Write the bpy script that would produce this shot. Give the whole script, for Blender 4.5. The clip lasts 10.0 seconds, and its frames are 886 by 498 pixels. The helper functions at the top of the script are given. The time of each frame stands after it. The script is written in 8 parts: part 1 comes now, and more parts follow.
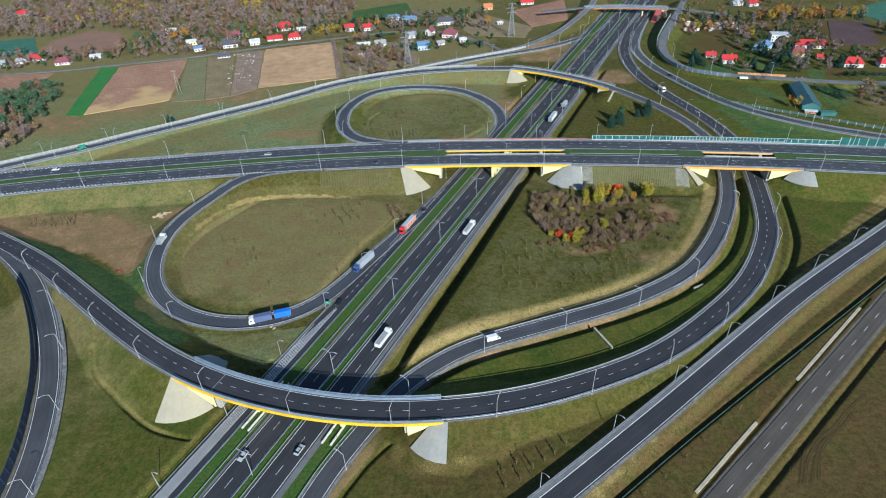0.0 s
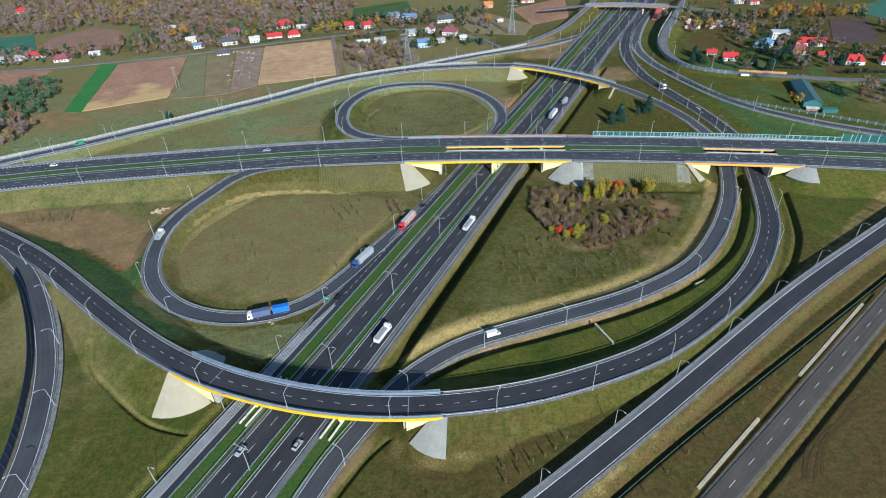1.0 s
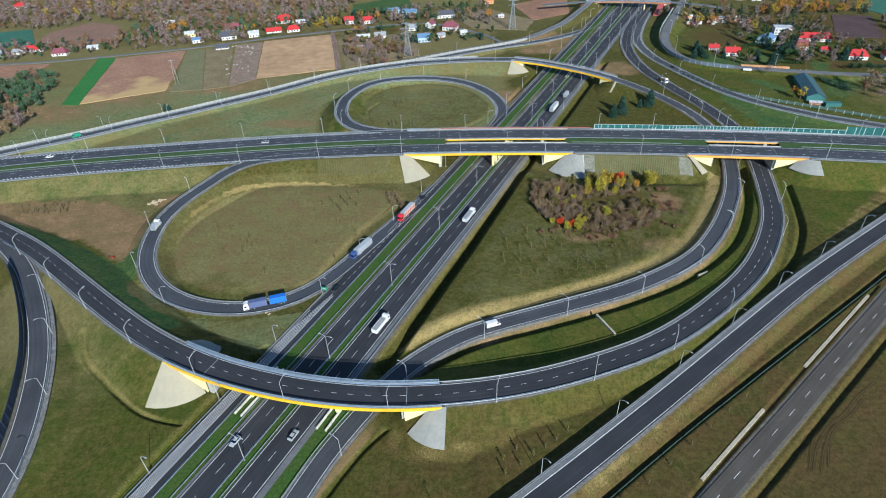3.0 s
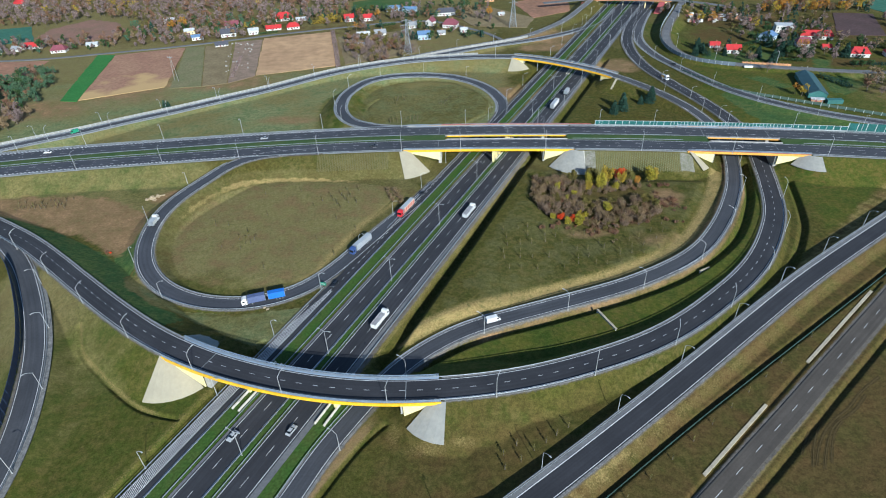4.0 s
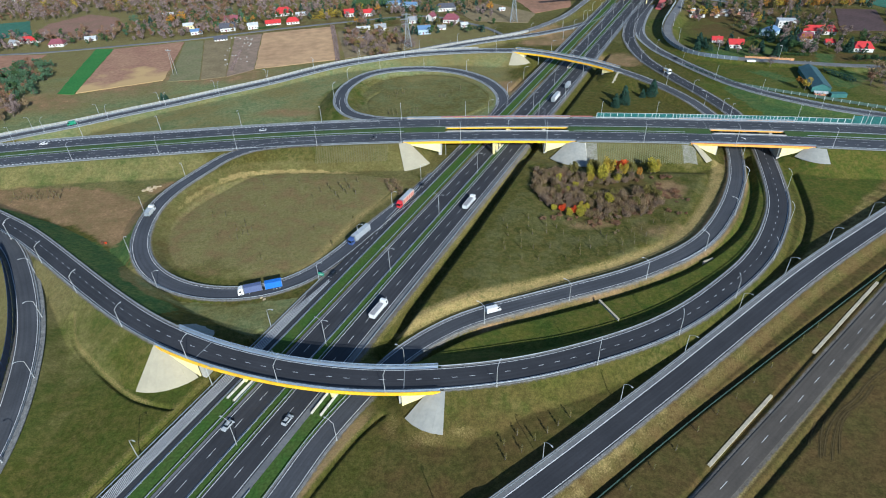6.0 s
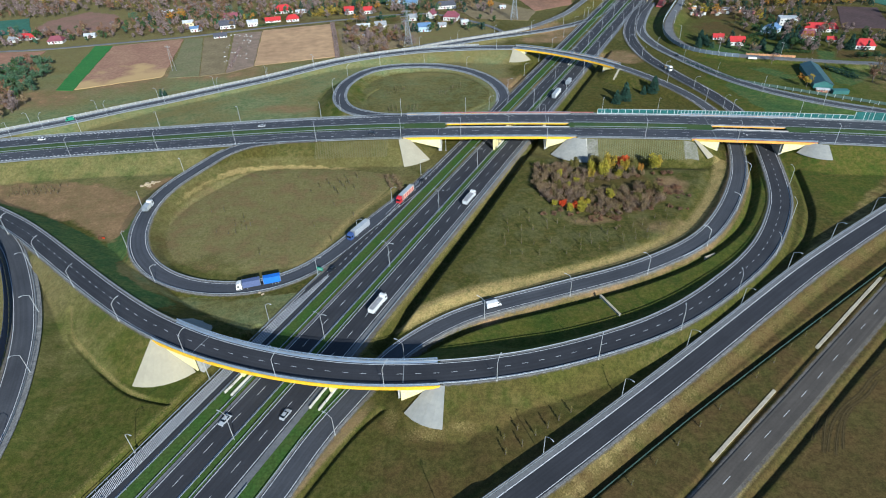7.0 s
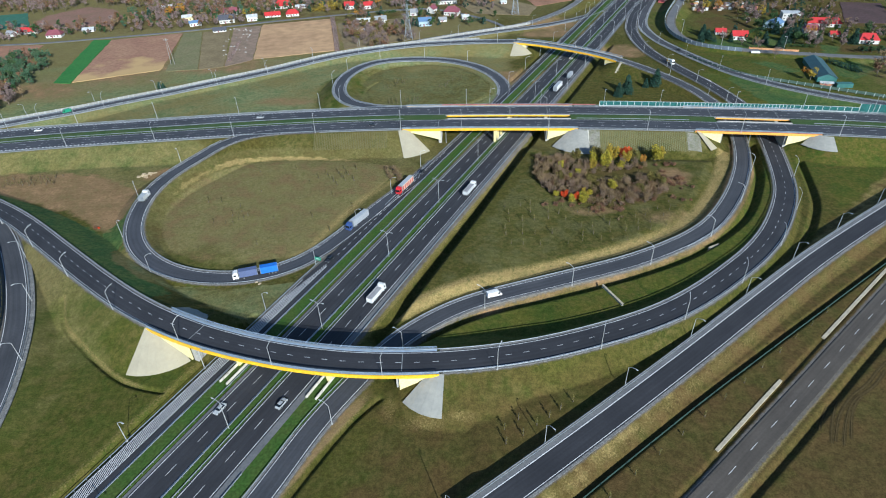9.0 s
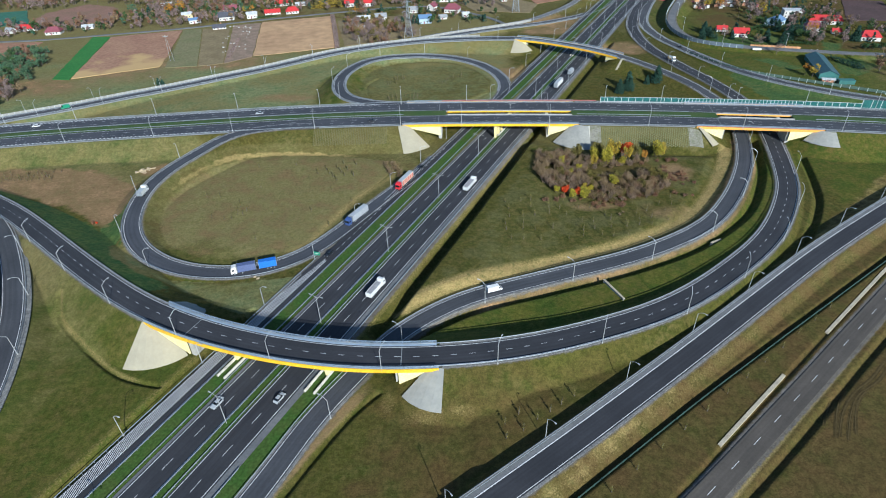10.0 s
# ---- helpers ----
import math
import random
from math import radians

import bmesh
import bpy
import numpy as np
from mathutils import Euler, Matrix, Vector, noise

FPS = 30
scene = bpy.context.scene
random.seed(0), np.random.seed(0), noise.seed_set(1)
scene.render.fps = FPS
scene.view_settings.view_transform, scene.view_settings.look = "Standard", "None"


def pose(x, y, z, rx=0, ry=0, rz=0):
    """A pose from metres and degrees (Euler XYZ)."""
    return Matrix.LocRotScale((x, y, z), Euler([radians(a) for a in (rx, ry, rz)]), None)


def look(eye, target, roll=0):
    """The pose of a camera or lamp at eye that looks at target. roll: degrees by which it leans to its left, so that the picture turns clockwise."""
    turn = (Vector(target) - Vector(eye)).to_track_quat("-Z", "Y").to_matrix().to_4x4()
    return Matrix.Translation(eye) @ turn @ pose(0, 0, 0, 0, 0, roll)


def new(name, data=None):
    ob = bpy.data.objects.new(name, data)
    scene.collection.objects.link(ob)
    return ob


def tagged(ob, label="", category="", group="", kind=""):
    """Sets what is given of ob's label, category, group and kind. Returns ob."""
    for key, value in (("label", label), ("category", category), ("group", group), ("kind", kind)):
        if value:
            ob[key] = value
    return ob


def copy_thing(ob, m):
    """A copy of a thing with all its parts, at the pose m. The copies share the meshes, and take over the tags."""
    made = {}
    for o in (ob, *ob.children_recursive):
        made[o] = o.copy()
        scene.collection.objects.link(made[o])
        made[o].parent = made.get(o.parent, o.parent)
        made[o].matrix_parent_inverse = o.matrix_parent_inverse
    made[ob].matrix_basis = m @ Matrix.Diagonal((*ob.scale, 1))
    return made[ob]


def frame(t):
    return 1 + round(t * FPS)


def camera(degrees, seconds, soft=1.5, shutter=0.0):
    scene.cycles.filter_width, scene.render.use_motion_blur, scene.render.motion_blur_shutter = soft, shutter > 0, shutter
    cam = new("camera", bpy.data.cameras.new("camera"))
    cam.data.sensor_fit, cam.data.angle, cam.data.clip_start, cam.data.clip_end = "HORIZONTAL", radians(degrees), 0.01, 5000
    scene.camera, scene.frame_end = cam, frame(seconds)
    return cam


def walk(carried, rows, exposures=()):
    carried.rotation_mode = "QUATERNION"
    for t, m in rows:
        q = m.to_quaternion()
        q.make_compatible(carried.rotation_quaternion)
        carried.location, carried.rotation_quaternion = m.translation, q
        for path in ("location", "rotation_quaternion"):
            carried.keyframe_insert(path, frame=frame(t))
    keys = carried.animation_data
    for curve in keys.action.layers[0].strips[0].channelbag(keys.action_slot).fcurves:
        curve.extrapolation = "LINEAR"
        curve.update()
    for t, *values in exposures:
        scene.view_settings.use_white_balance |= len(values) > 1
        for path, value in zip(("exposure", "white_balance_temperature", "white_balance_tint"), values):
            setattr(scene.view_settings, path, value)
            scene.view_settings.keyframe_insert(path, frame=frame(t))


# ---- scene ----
cam = camera(74.54, 10.0, 1.05)
PATH = [
    (0.0, pose(-0.05, -0.51, 173.08, 54.157, 2.123, -1.527)),
    (1.0, pose(-0.05, -0.41, 170.07, 54.206, 2.055, -1.486)),
    (2.0, pose(-0.04, -0.31, 167.06, 54.256, 1.991, -1.443)),
    (3.0, pose(-0.03, -0.21, 164.05, 54.306, 1.930, -1.400)),
    (4.0, pose(-0.02, -0.10, 161.04, 54.356, 1.872, -1.355)),
    (5.0, pose(-0.01, 0.02, 158.02, 54.407, 1.817, -1.310)),
    (6.0, pose(0.00, 0.13, 155.00, 54.459, 1.765, -1.264)),
    (7.0, pose(0.02, 0.25, 151.97, 54.510, 1.716, -1.217)),
    (8.0, pose(0.03, 0.37, 148.95, 54.563, 1.671, -1.169)),
    (9.0, pose(0.04, 0.50, 145.92, 54.615, 1.628, -1.120)),
    (10.0, pose(0.06, 0.62, 142.89, 54.669, 1.589, -1.070)),
]
walk(cam, PATH, [(0.0, 0.47, 5700, 3.0), (10.0, 0.47, 5700, 3.0)])

# ---- light ----
SUN = Vector((0.315, -0.85, 0.445)).normalized()
world = bpy.data.worlds.new("sky")
scene.world = world
world.use_nodes = True
wn = world.node_tree
sky = wn.nodes.new("ShaderNodeTexSky")
sky.sky_type = "NISHITA"
sky.sun_disc = False
sky.sun_elevation = math.asin(SUN.z)
sky.sun_rotation = math.atan2(SUN.x, SUN.y)
sky.air_density, sky.dust_density, sky.ozone_density = 1.0, 0.3, 3.0
wn.nodes["Background"].inputs["Strength"].default_value = 0.081
wn.links.new(sky.outputs[0], wn.nodes["Background"].inputs["Color"])
lamp = bpy.data.lights.new("sun", "SUN")
lamp.energy, lamp.angle, lamp.color = 4.6, radians(0.5), (1.0, 0.94, 0.85)
sun = new("sun", lamp)
sun.matrix_world = look((0, 0, 300), Vector((0, 0, 300)) - SUN)


# ---- helpers of this scene ----
def mesh_from(name, verts, faces, material=None, smooth=False):
    me = bpy.data.meshes.new(name)
    me.from_pydata([tuple(v) for v in verts], [], [tuple(f) for f in faces])
    if material:
        me.materials.append(material)
    if smooth:
        me.polygons.foreach_set("use_smooth", [True] * len(me.polygons))
    me.update()
    return me


def part(name, data, material=None, parent=None, label="", smooth=False):
    """Link a bmesh or a (verts, faces) pair as one mesh object, under parent if there is one."""
    if isinstance(data, bmesh.types.BMesh):
        me = bpy.data.meshes.new(name)
        data.to_mesh(me)
        data.free()
        if material:
            me.materials.append(material)
        if smooth:
            me.polygons.foreach_set("use_smooth", [True] * len(me.polygons))
    elif isinstance(data, tuple):
        me = mesh_from(name, data[0], data[1], material, smooth)
    else:
        me = data
    ob = new(name, me)
    if parent:
        ob.parent = parent
    if label:
        ob["label"] = label
    return ob


def thing(name, place, label, category, group="", kind="", turn=0.0):
    ob = new(name)
    ob.empty_display_size = 0.5
    ob.matrix_world = pose(*place, 0, 0, turn)
    return tagged(ob, label, category, group, kind)


class Soup:
    """Collects boxes, tubes and strips into one mesh."""
    def __init__(self):
        self.v, self.f = [], []

    def add(self, verts, faces):
        n = len(self.v)
        self.v += [tuple(p) for p in verts]
        self.f += [tuple(i + n for i in q) for q in faces]
        return self

    def box(self, x0, y0, z0, x1, y1, z1, m=None, taper=0.0):
        t = taper
        vs = [(x0, y0, z0), (x1, y0, z0), (x1, y1, z0), (x0, y1, z0),
              (x0 + t, y0 + t, z1), (x1 - t, y0 + t, z1), (x1 - t, y1 - t, z1), (x0 + t, y1 - t, z1)]
        if m:
            vs = [m @ Vector(p) for p in vs]
        return self.add(vs, [(3, 2, 1, 0), (4, 5, 6, 7), (0, 1, 5, 4), (1, 2, 6, 5), (2, 3, 7, 6), (3, 0, 4, 7)])

    def tube(self, a, b, ra, rb=None, n=6):
        a, b = Vector(a), Vector(b)
        rb = ra if rb is None else rb
        q = (b - a).to_track_quat("Z", "Y")
        vs = []
        for c, r in ((a, ra), (b, rb)):
            for k in range(n):
                w = 2 * math.pi * k / n
                vs.append(c + q @ Vector((r * math.cos(w), r * math.sin(w), 0)))
        fs = [(k, (k + 1) % n, n + (k + 1) % n, n + k) for k in range(n)]
        fs += [tuple(range(n))[::-1], tuple(range(n, 2 * n))]
        return self.add(vs, fs)

    def data(self):
        return (self.v, self.f)


def spline(points, step=2.5, smooth=8.0):
    """An even, smoothed path through control points (x, y, z), as an array."""
    p = np.array(points, float)
    q = np.vstack([2 * p[0] - p[1], p, 2 * p[-1] - p[-2]])
    out = []
    for i in range(1, len(q) - 2):
        a, b, c, d = q[i - 1:i + 3]
        n = max(2, int(np.linalg.norm(c - b) / 1.0))
        for k in range(n):
            t = k / n
            out.append(0.5 * (2 * b + (c - a) * t + (2 * a - 5 * b + 4 * c - d) * t * t + (3 * b - a - 3 * c + d) * t ** 3))
    out.append(p[-1])
    out = np.array(out)
    s = np.concatenate([[0], np.cumsum(np.linalg.norm(np.diff(out[:, :2], axis=0), axis=1))])
    n = max(2, int(s[-1] / step))
    g = np.linspace(0, s[-1], n + 1)
    e = np.stack([np.interp(g, s, out[:, k]) for k in range(3)], 1)
    if smooth:
        w = max(1, int(smooth / step))
        ker = np.exp(-0.5 * (np.arange(-2 * w, 2 * w + 1) / w) ** 2)
        ker /= ker.sum()
        m = 2 * w
        for k in range(3):
            pad = np.concatenate([2 * e[0, k] - e[m:0:-1, k], e[:, k], 2 * e[-1, k] - e[-2:-m - 2:-1, k]]) if len(e) > m + 1 else None
            if pad is not None:
                e[:, k] = np.convolve(pad, ker, "valid")
    return e


def normals(path):
    d = np.gradient(path[:, :2], axis=0)
    d /= np.linalg.norm(d, axis=1)[:, None] + 1e-9
    return np.stack([d[:, 1], -d[:, 0]], 1)


def offset(path, d, dz=0.0):
    """The path moved d to its right (a number or one per sample) and dz up."""
    n = normals(path)
    o = path.copy()
    o[:, :2] += n * np.reshape(d, (-1, 1))
    o[:, 2] += dz
    return o


def length_of(path):
    return np.concatenate([[0], np.cumsum(np.linalg.norm(np.diff(path[:, :2], axis=0), axis=1))])


def at(path, s):
    """Places at distances s along the path."""
    g = length_of(path)
    return np.stack([np.interp(s, g, path[:, k]) for k in range(3)], -1)


def cut(path, s0, s1, step=2.5):
    n = max(2, int((s1 - s0) / step) + 1)
    return at(path, np.linspace(s0, s1, n))


def near(path, x, y):
    """The distance along the path of its sample nearest to (x, y)."""
    return length_of(path)[np.argmin((path[:, 0] - x) ** 2 + (path[:, 1] - y) ** 2)]


def ribbon(rows):
    """A strip of quads between parallel paths, first to last."""
    n, m = len(rows[0]), len(rows)
    v = np.concatenate(rows)
    f = [(k * n + i, k * n + i + 1, (k + 1) * n + i + 1, (k + 1) * n + i) for k in range(m - 1) for i in range(n - 1)]
    return v.tolist(), f


def sweep(path, profile, closed=True):
    """A profile of (right, up) pairs swept along the path."""
    rows = [offset(path, a, b) for a, b in profile]
    if closed:
        rows.append(rows[0])
    v, f = ribbon(rows)
    n = len(path)
    if closed:
        k = len(profile)
        f += [tuple(i * n for i in range(k)), tuple(i * n + n - 1 for i in range(k))[::-1]]
    return v, f


# ---- materials ----
def material(name, base, rough=0.8, metal=0.0, second=None, scale=3.0, detail=4.0, fine=None, bump=0.0, bump_scale=20.0, island=0.0, spec=0.5, grit=0.17):
    """A surface with two scales of noise between base and second colour, and relief."""
    m = bpy.data.materials.new(name)
    m.use_nodes = True
    t = m.node_tree
    b = t.nodes["Principled BSDF"]
    b.inputs["Roughness"].default_value = rough
    b.inputs["Metallic"].default_value = metal
    b.inputs["Specular IOR Level"].default_value = spec
    geo = t.nodes.new("ShaderNodeNewGeometry")
    col = None
    second = second or tuple(c * 0.75 for c in base)
    n1 = t.nodes.new("ShaderNodeTexNoise")
    n1.inputs["Scale"].default_value, n1.inputs["Detail"].default_value = 1.0 / scale, detail
    t.links.new(geo.outputs["Position"], n1.inputs["Vector"])
    ramp = t.nodes.new("ShaderNodeMapRange")
    ramp.inputs["From Min"].default_value, ramp.inputs["From Max"].default_value = 0.35, 0.65
    t.links.new(n1.outputs["Fac"], ramp.inputs["Value"])
    mix = t.nodes.new("ShaderNodeMix")
    mix.data_type = "RGBA"
    mix.inputs["A"].default_value, mix.inputs["B"].default_value = (*base, 1), (*second, 1)
    t.links.new(ramp.outputs[0], mix.inputs["Factor"])
    col = mix.outputs["Result"]
    n2 = t.nodes.new("ShaderNodeTexNoise")
    n2.inputs["Scale"].default_value, n2.inputs["Detail"].default_value = fine or 6.0 / scale, 3.0
    t.links.new(geo.outputs["Position"], n2.inputs["Vector"])
    r2 = t.nodes.new("ShaderNodeMapRange")
    r2.inputs["From Min"].default_value, r2.inputs["From Max"].default_value = 0.3, 0.7
    r2.inputs["To Min"].default_value, r2.inputs["To Max"].default_value = 1 - grit, 1 + grit
    t.links.new(n2.outputs["Fac"], r2.inputs["Value"])
    mul = t.nodes.new("ShaderNodeMix")
    mul.data_type, mul.blend_type = "RGBA", "MULTIPLY"
    mul.inputs["Factor"].default_value = 1.0
    t.links.new(col, mul.inputs["A"])
    t.links.new(r2.outputs[0], mul.inputs["B"])
    col = mul.outputs["Result"]
    if island:
        r3 = t.nodes.new("ShaderNodeMapRange")
        r3.inputs["To Min"].default_value, r3.inputs["To Max"].default_value = 1 - island, 1 + island
        t.links.new(geo.outputs["Random Per Island"], r3.inputs["Value"])
        mu = t.nodes.new("ShaderNodeMix")
        mu.data_type, mu.blend_type = "RGBA", "MULTIPLY"
        mu.inputs["Factor"].default_value = 1.0
        t.links.new(col, mu.inputs["A"])
        t.links.new(r3.outputs[0], mu.inputs["B"])
        col = mu.outputs["Result"]
    t.links.new(col, b.inputs["Base Color"])
    if bump:
        n3 = t.nodes.new("ShaderNodeTexNoise")
        n3.inputs["Scale"].default_value = bump_scale
        t.links.new(geo.outputs["Position"], n3.inputs["Vector"])
        bp = t.nodes.new("ShaderNodeBump")
        bp.inputs["Strength"].default_value, bp.inputs["Distance"].default_value = bump, 0.1
        t.links.new(n3.outputs["Fac"], bp.inputs["Height"])
        t.links.new(bp.outputs[0], b.inputs["Normal"])
    return m


def asphalt(name, base, second, streak=0.2, rough=0.85):
    """Asphalt with patches, fine grain and lengthwise wear; the attribute lay holds metres across and along the road."""
    m = material(name, base, rough, second=second, scale=16, fine=1.3, bump=0.1, grit=0.1)
    t = m.node_tree
    b = t.nodes["Principled BSDF"]
    col = b.inputs["Base Color"].links[0].from_socket
    for sx, sy, depth in ((1.1, 0.010, streak), (0.25, 0.045, streak * 0.6)):
        lay = t.nodes.new("ShaderNodeAttribute")
        lay.attribute_name = "lay"
        scale = t.nodes.new("ShaderNodeMapping")
        scale.inputs["Scale"].default_value = (sx, sy, 1.0)
        t.links.new(lay.outputs["Vector"], scale.inputs["Vector"])
        n = t.nodes.new("ShaderNodeTexNoise")
        n.inputs["Scale"].default_value, n.inputs["Detail"].default_value = 1.0, 3.0
        t.links.new(scale.outputs[0], n.inputs["Vector"])
        r = t.nodes.new("ShaderNodeMapRange")
        r.inputs["From Min"].default_value, r.inputs["From Max"].default_value = 0.3, 0.7
        r.inputs["To Min"].default_value, r.inputs["To Max"].default_value = 1 - depth, 1 + depth
        t.links.new(n.outputs["Fac"], r.inputs["Value"])
        x = t.nodes.new("ShaderNodeMix")
        x.data_type, x.blend_type = "RGBA", "MULTIPLY"
        x.inputs["Factor"].default_value = 1.0
        t.links.new(col, x.inputs["A"])
        t.links.new(r.outputs[0], x.inputs["B"])
        col = x.outputs["Result"]
    t.links.new(col, b.inputs["Base Color"])
    return m


ASPHALT = asphalt("asphalt", (0.025, 0.026, 0.032), (0.036, 0.037, 0.044))
# worn on the near ramps; pale blue tone also paints haze on far roads
ASPHALT_WORN_HAZY = asphalt("worn_asphalt", (0.048, 0.051, 0.061), (0.064, 0.067, 0.077))
# dark asphalt lightened and blued, distance haze put into the colour
ASPHALT_HAZY = asphalt("grey_asphalt", (0.043, 0.047, 0.059), (0.058, 0.062, 0.075))
ASPHALT_OLD = asphalt("old_asphalt", (0.070, 0.060, 0.051), (0.092, 0.079, 0.067), 0.16, 0.9)
SHOULDER = material("shoulder_asphalt", (0.125, 0.129, 0.138), 0.9, second=(0.165, 0.168, 0.174), scale=8, fine=1.2)
STONES = material("crushed_stone", (0.15, 0.148, 0.145), 0.95, second=(0.235, 0.23, 0.22), scale=2, fine=2.4, bump=0.3, grit=0.4)
# pale strips whose bluish tint also carries distance haze
SHOULDER_PALE = material("pale_shoulder", (0.23, 0.245, 0.255), 0.95, second=(0.30, 0.31, 0.32), scale=5, fine=2.0)
PAINT = material("road_paint", (0.72, 0.72, 0.72), 0.6, second=(0.58, 0.58, 0.6), scale=5)
CONCRETE = material("concrete", (0.46, 0.45, 0.42), 0.9, second=(0.36, 0.35, 0.33), scale=4, fine=1.5, bump=0.1)
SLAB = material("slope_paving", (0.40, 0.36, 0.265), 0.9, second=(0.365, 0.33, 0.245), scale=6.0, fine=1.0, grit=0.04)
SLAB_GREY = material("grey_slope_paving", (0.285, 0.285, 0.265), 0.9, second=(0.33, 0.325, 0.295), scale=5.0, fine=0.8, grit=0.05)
WHITE_CONCRETE = material("white_concrete", (0.62, 0.59, 0.52), 0.85, second=(0.5, 0.47, 0.41), scale=3)
GRAVEL = material("gravel", (0.24, 0.22, 0.2), 0.95, second=(0.33, 0.31, 0.28), scale=3, fine=3.5, bump=0.4)
STEEL = material("galvanised_steel", (0.34, 0.37, 0.40), 0.5, 0.35, second=(0.27, 0.30, 0.33), scale=3)
PARAPET = material("parapet_paint", (0.34, 0.42, 0.52), 0.5, 0.2, second=(0.29, 0.37, 0.48), scale=4)
YELLOW = material("yellow_coating", (0.86, 0.5, 0.02), 0.55, second=(0.78, 0.43, 0.02), scale=5)
ORANGE = material("orange_coating", (0.80, 0.40, 0.07), 0.6, second=(0.72, 0.34, 0.06), scale=5)
CREAM = material("pale_yellow_coating", (0.86, 0.74, 0.38), 0.7, second=(0.8, 0.68, 0.35), scale=4)
REDBEAM = material("faded_red_coating", (0.30, 0.09, 0.075), 0.75, second=(0.22, 0.07, 0.06), scale=3)

# ---- the plan: centre lines of the roads (x, y, z) ----
OUTER_RAMP = [(-260, 276, 2.0), (-225.1, 254.0, 3.0), (-195.9, 232.7, 5.0), (-155.0, 197.9, 7.0), (-135.8, 181.6, 8.0), (-112.8, 164.0, 8.5), (-92.0, 151.5, 9.0),
              (-75.8, 144.3, 9.0), (-52.6, 136.8, 9.0), (-28.6, 132.3, 9.0), (-4.1, 131.8, 8.5), (20.3, 134.7, 7.5), (44.7, 141.0, 6.5), (73.9, 152.5, 5.0),
              (95.5, 165.3, 4.0), (115.0, 180.5, 3.0), (129.4, 192.8, 2.5), (144.0, 208.5, 2.0), (158.5, 229.2, 1.5), (169.4, 249.5, 1.0), (183.0, 290, 0.5),
              (191.5, 325, 0.4), (192.6, 358.3, 0.5), (186.7, 394.4, 0.5), (181.0, 415.4, 0.5), (175.2, 440.8, 0.5), (170.2, 467.2, 0.5), (169.7, 497.2, 0.5),
              (173.6, 529.8, 0.5), (181.6, 557.9, 0.5), (196.8, 596.0, 0.5), (219.0, 637.9, 0.5), (270, 740, 0.5)]
INNER_RAMP = [(-62, 73, 0.0), (-49.3, 97.9, 0.0), (-41.8, 114.5, 0.0), (-30.7, 132, 0.0), (-18.5, 149.2, 0.3), (-2.2, 162.7, 0.6), (13.7, 170.6, 1.0), (48.0, 181.0, 1.5),
              (82.8, 193.0, 1.5), (115.2, 211.6, 1.5), (136.9, 236.1, 1.5), (152.4, 260.5, 1.0), (161.8, 279.1, 0.5), (171.4, 306.0, 0.5), (178, 335, 0.6),
              (177.0, 356.8, 1.0), (172.0, 375, 2.5), (162.4, 395.4, 4.0), (150.8, 412, 5.5), (135.9, 430, 7.0), (117.7, 447.6, 8.0), (85.8, 473, 8.0), (64.4, 483.3, 8.0)]
SERVICE_ROAD = [(64.4, 483.3, 8.0), (38, 489, 7.0), (8, 492, 6.0), (-26, 491, 5.0), (-79, 478, 3.0), (-128, 447, 2.0), (-164, 425, 2.0), (-195, 406, 2.0), (-218, 390, 3.0),
                (-240, 373, 4.0), (-263, 358, 5.0), (-278, 347, 6.0), (-330, 318, 6.0)]
MERGE_ROAD = [(-38, 489, 4.2), (9, 514, 3.0), (42, 532, 2.0), (64, 541, 1.5), (95, 553, 1.0), (120, 567, 0.5), (142, 583, 0.0), (167, 611, 0.0), (195, 665, 0)]
UPPER_ROAD = [(-35, 505, 2.0), (9, 527, 2.0), (47, 543, 2.0), (84, 560, 2.0), (113, 588, 2.0), (134, 611, 3.0), (153, 639, 5.0), (167, 660, 7.0), (185, 700, 7.0), (200, 760, 5.0)]
TRUNK_ROAD = [(-340, 309, 6.5), (-262.9, 320.5, 7.0), (-216.8, 326.0, 7.0), (-167.9, 328.6, 7.5), (-119.2, 331.0, 8.0), (-74.8, 331.8, 8.5), (-26.2, 330.6, 9.0),
              (25.4, 327.9, 9.0), (77.7, 323.2, 9.0), (125.2, 317.3, 9.0), (172.1, 310.2, 9.0), (211.5, 303.5, 9.0), (252.3, 296.2, 8.5), (340, 280, 7)]
LEFT_LOOP = [(-72, 318.5, 8.5), (-96, 318.2, 8.25), (-113, 313.5, 8.0), (-123.5, 304.0, 7.6), (-130.5, 290.5, 7.0), (-138.1, 278.2, 6.3), (-143.7, 264.3, 5.5), (-145.7, 250.4, 4.5), (-144.2, 235, 3.5),
             (-140.6, 222.8, 3.0), (-133.7, 211.1, 2.2), (-124.3, 201.7, 1.5), (-111.3, 194.2, 0.8), (-98.8, 190.8, 0.4), (-86, 190.0, 0.2), (-72, 193, 0.0),
             (-59, 201, 0.0), (-48.5, 214, 0.0), (-38.5, 230, 0.0), (-26.5, 249.5, 0.0), (-13.6, 268.5, 0.0), (-2.5, 289, 0.0)]
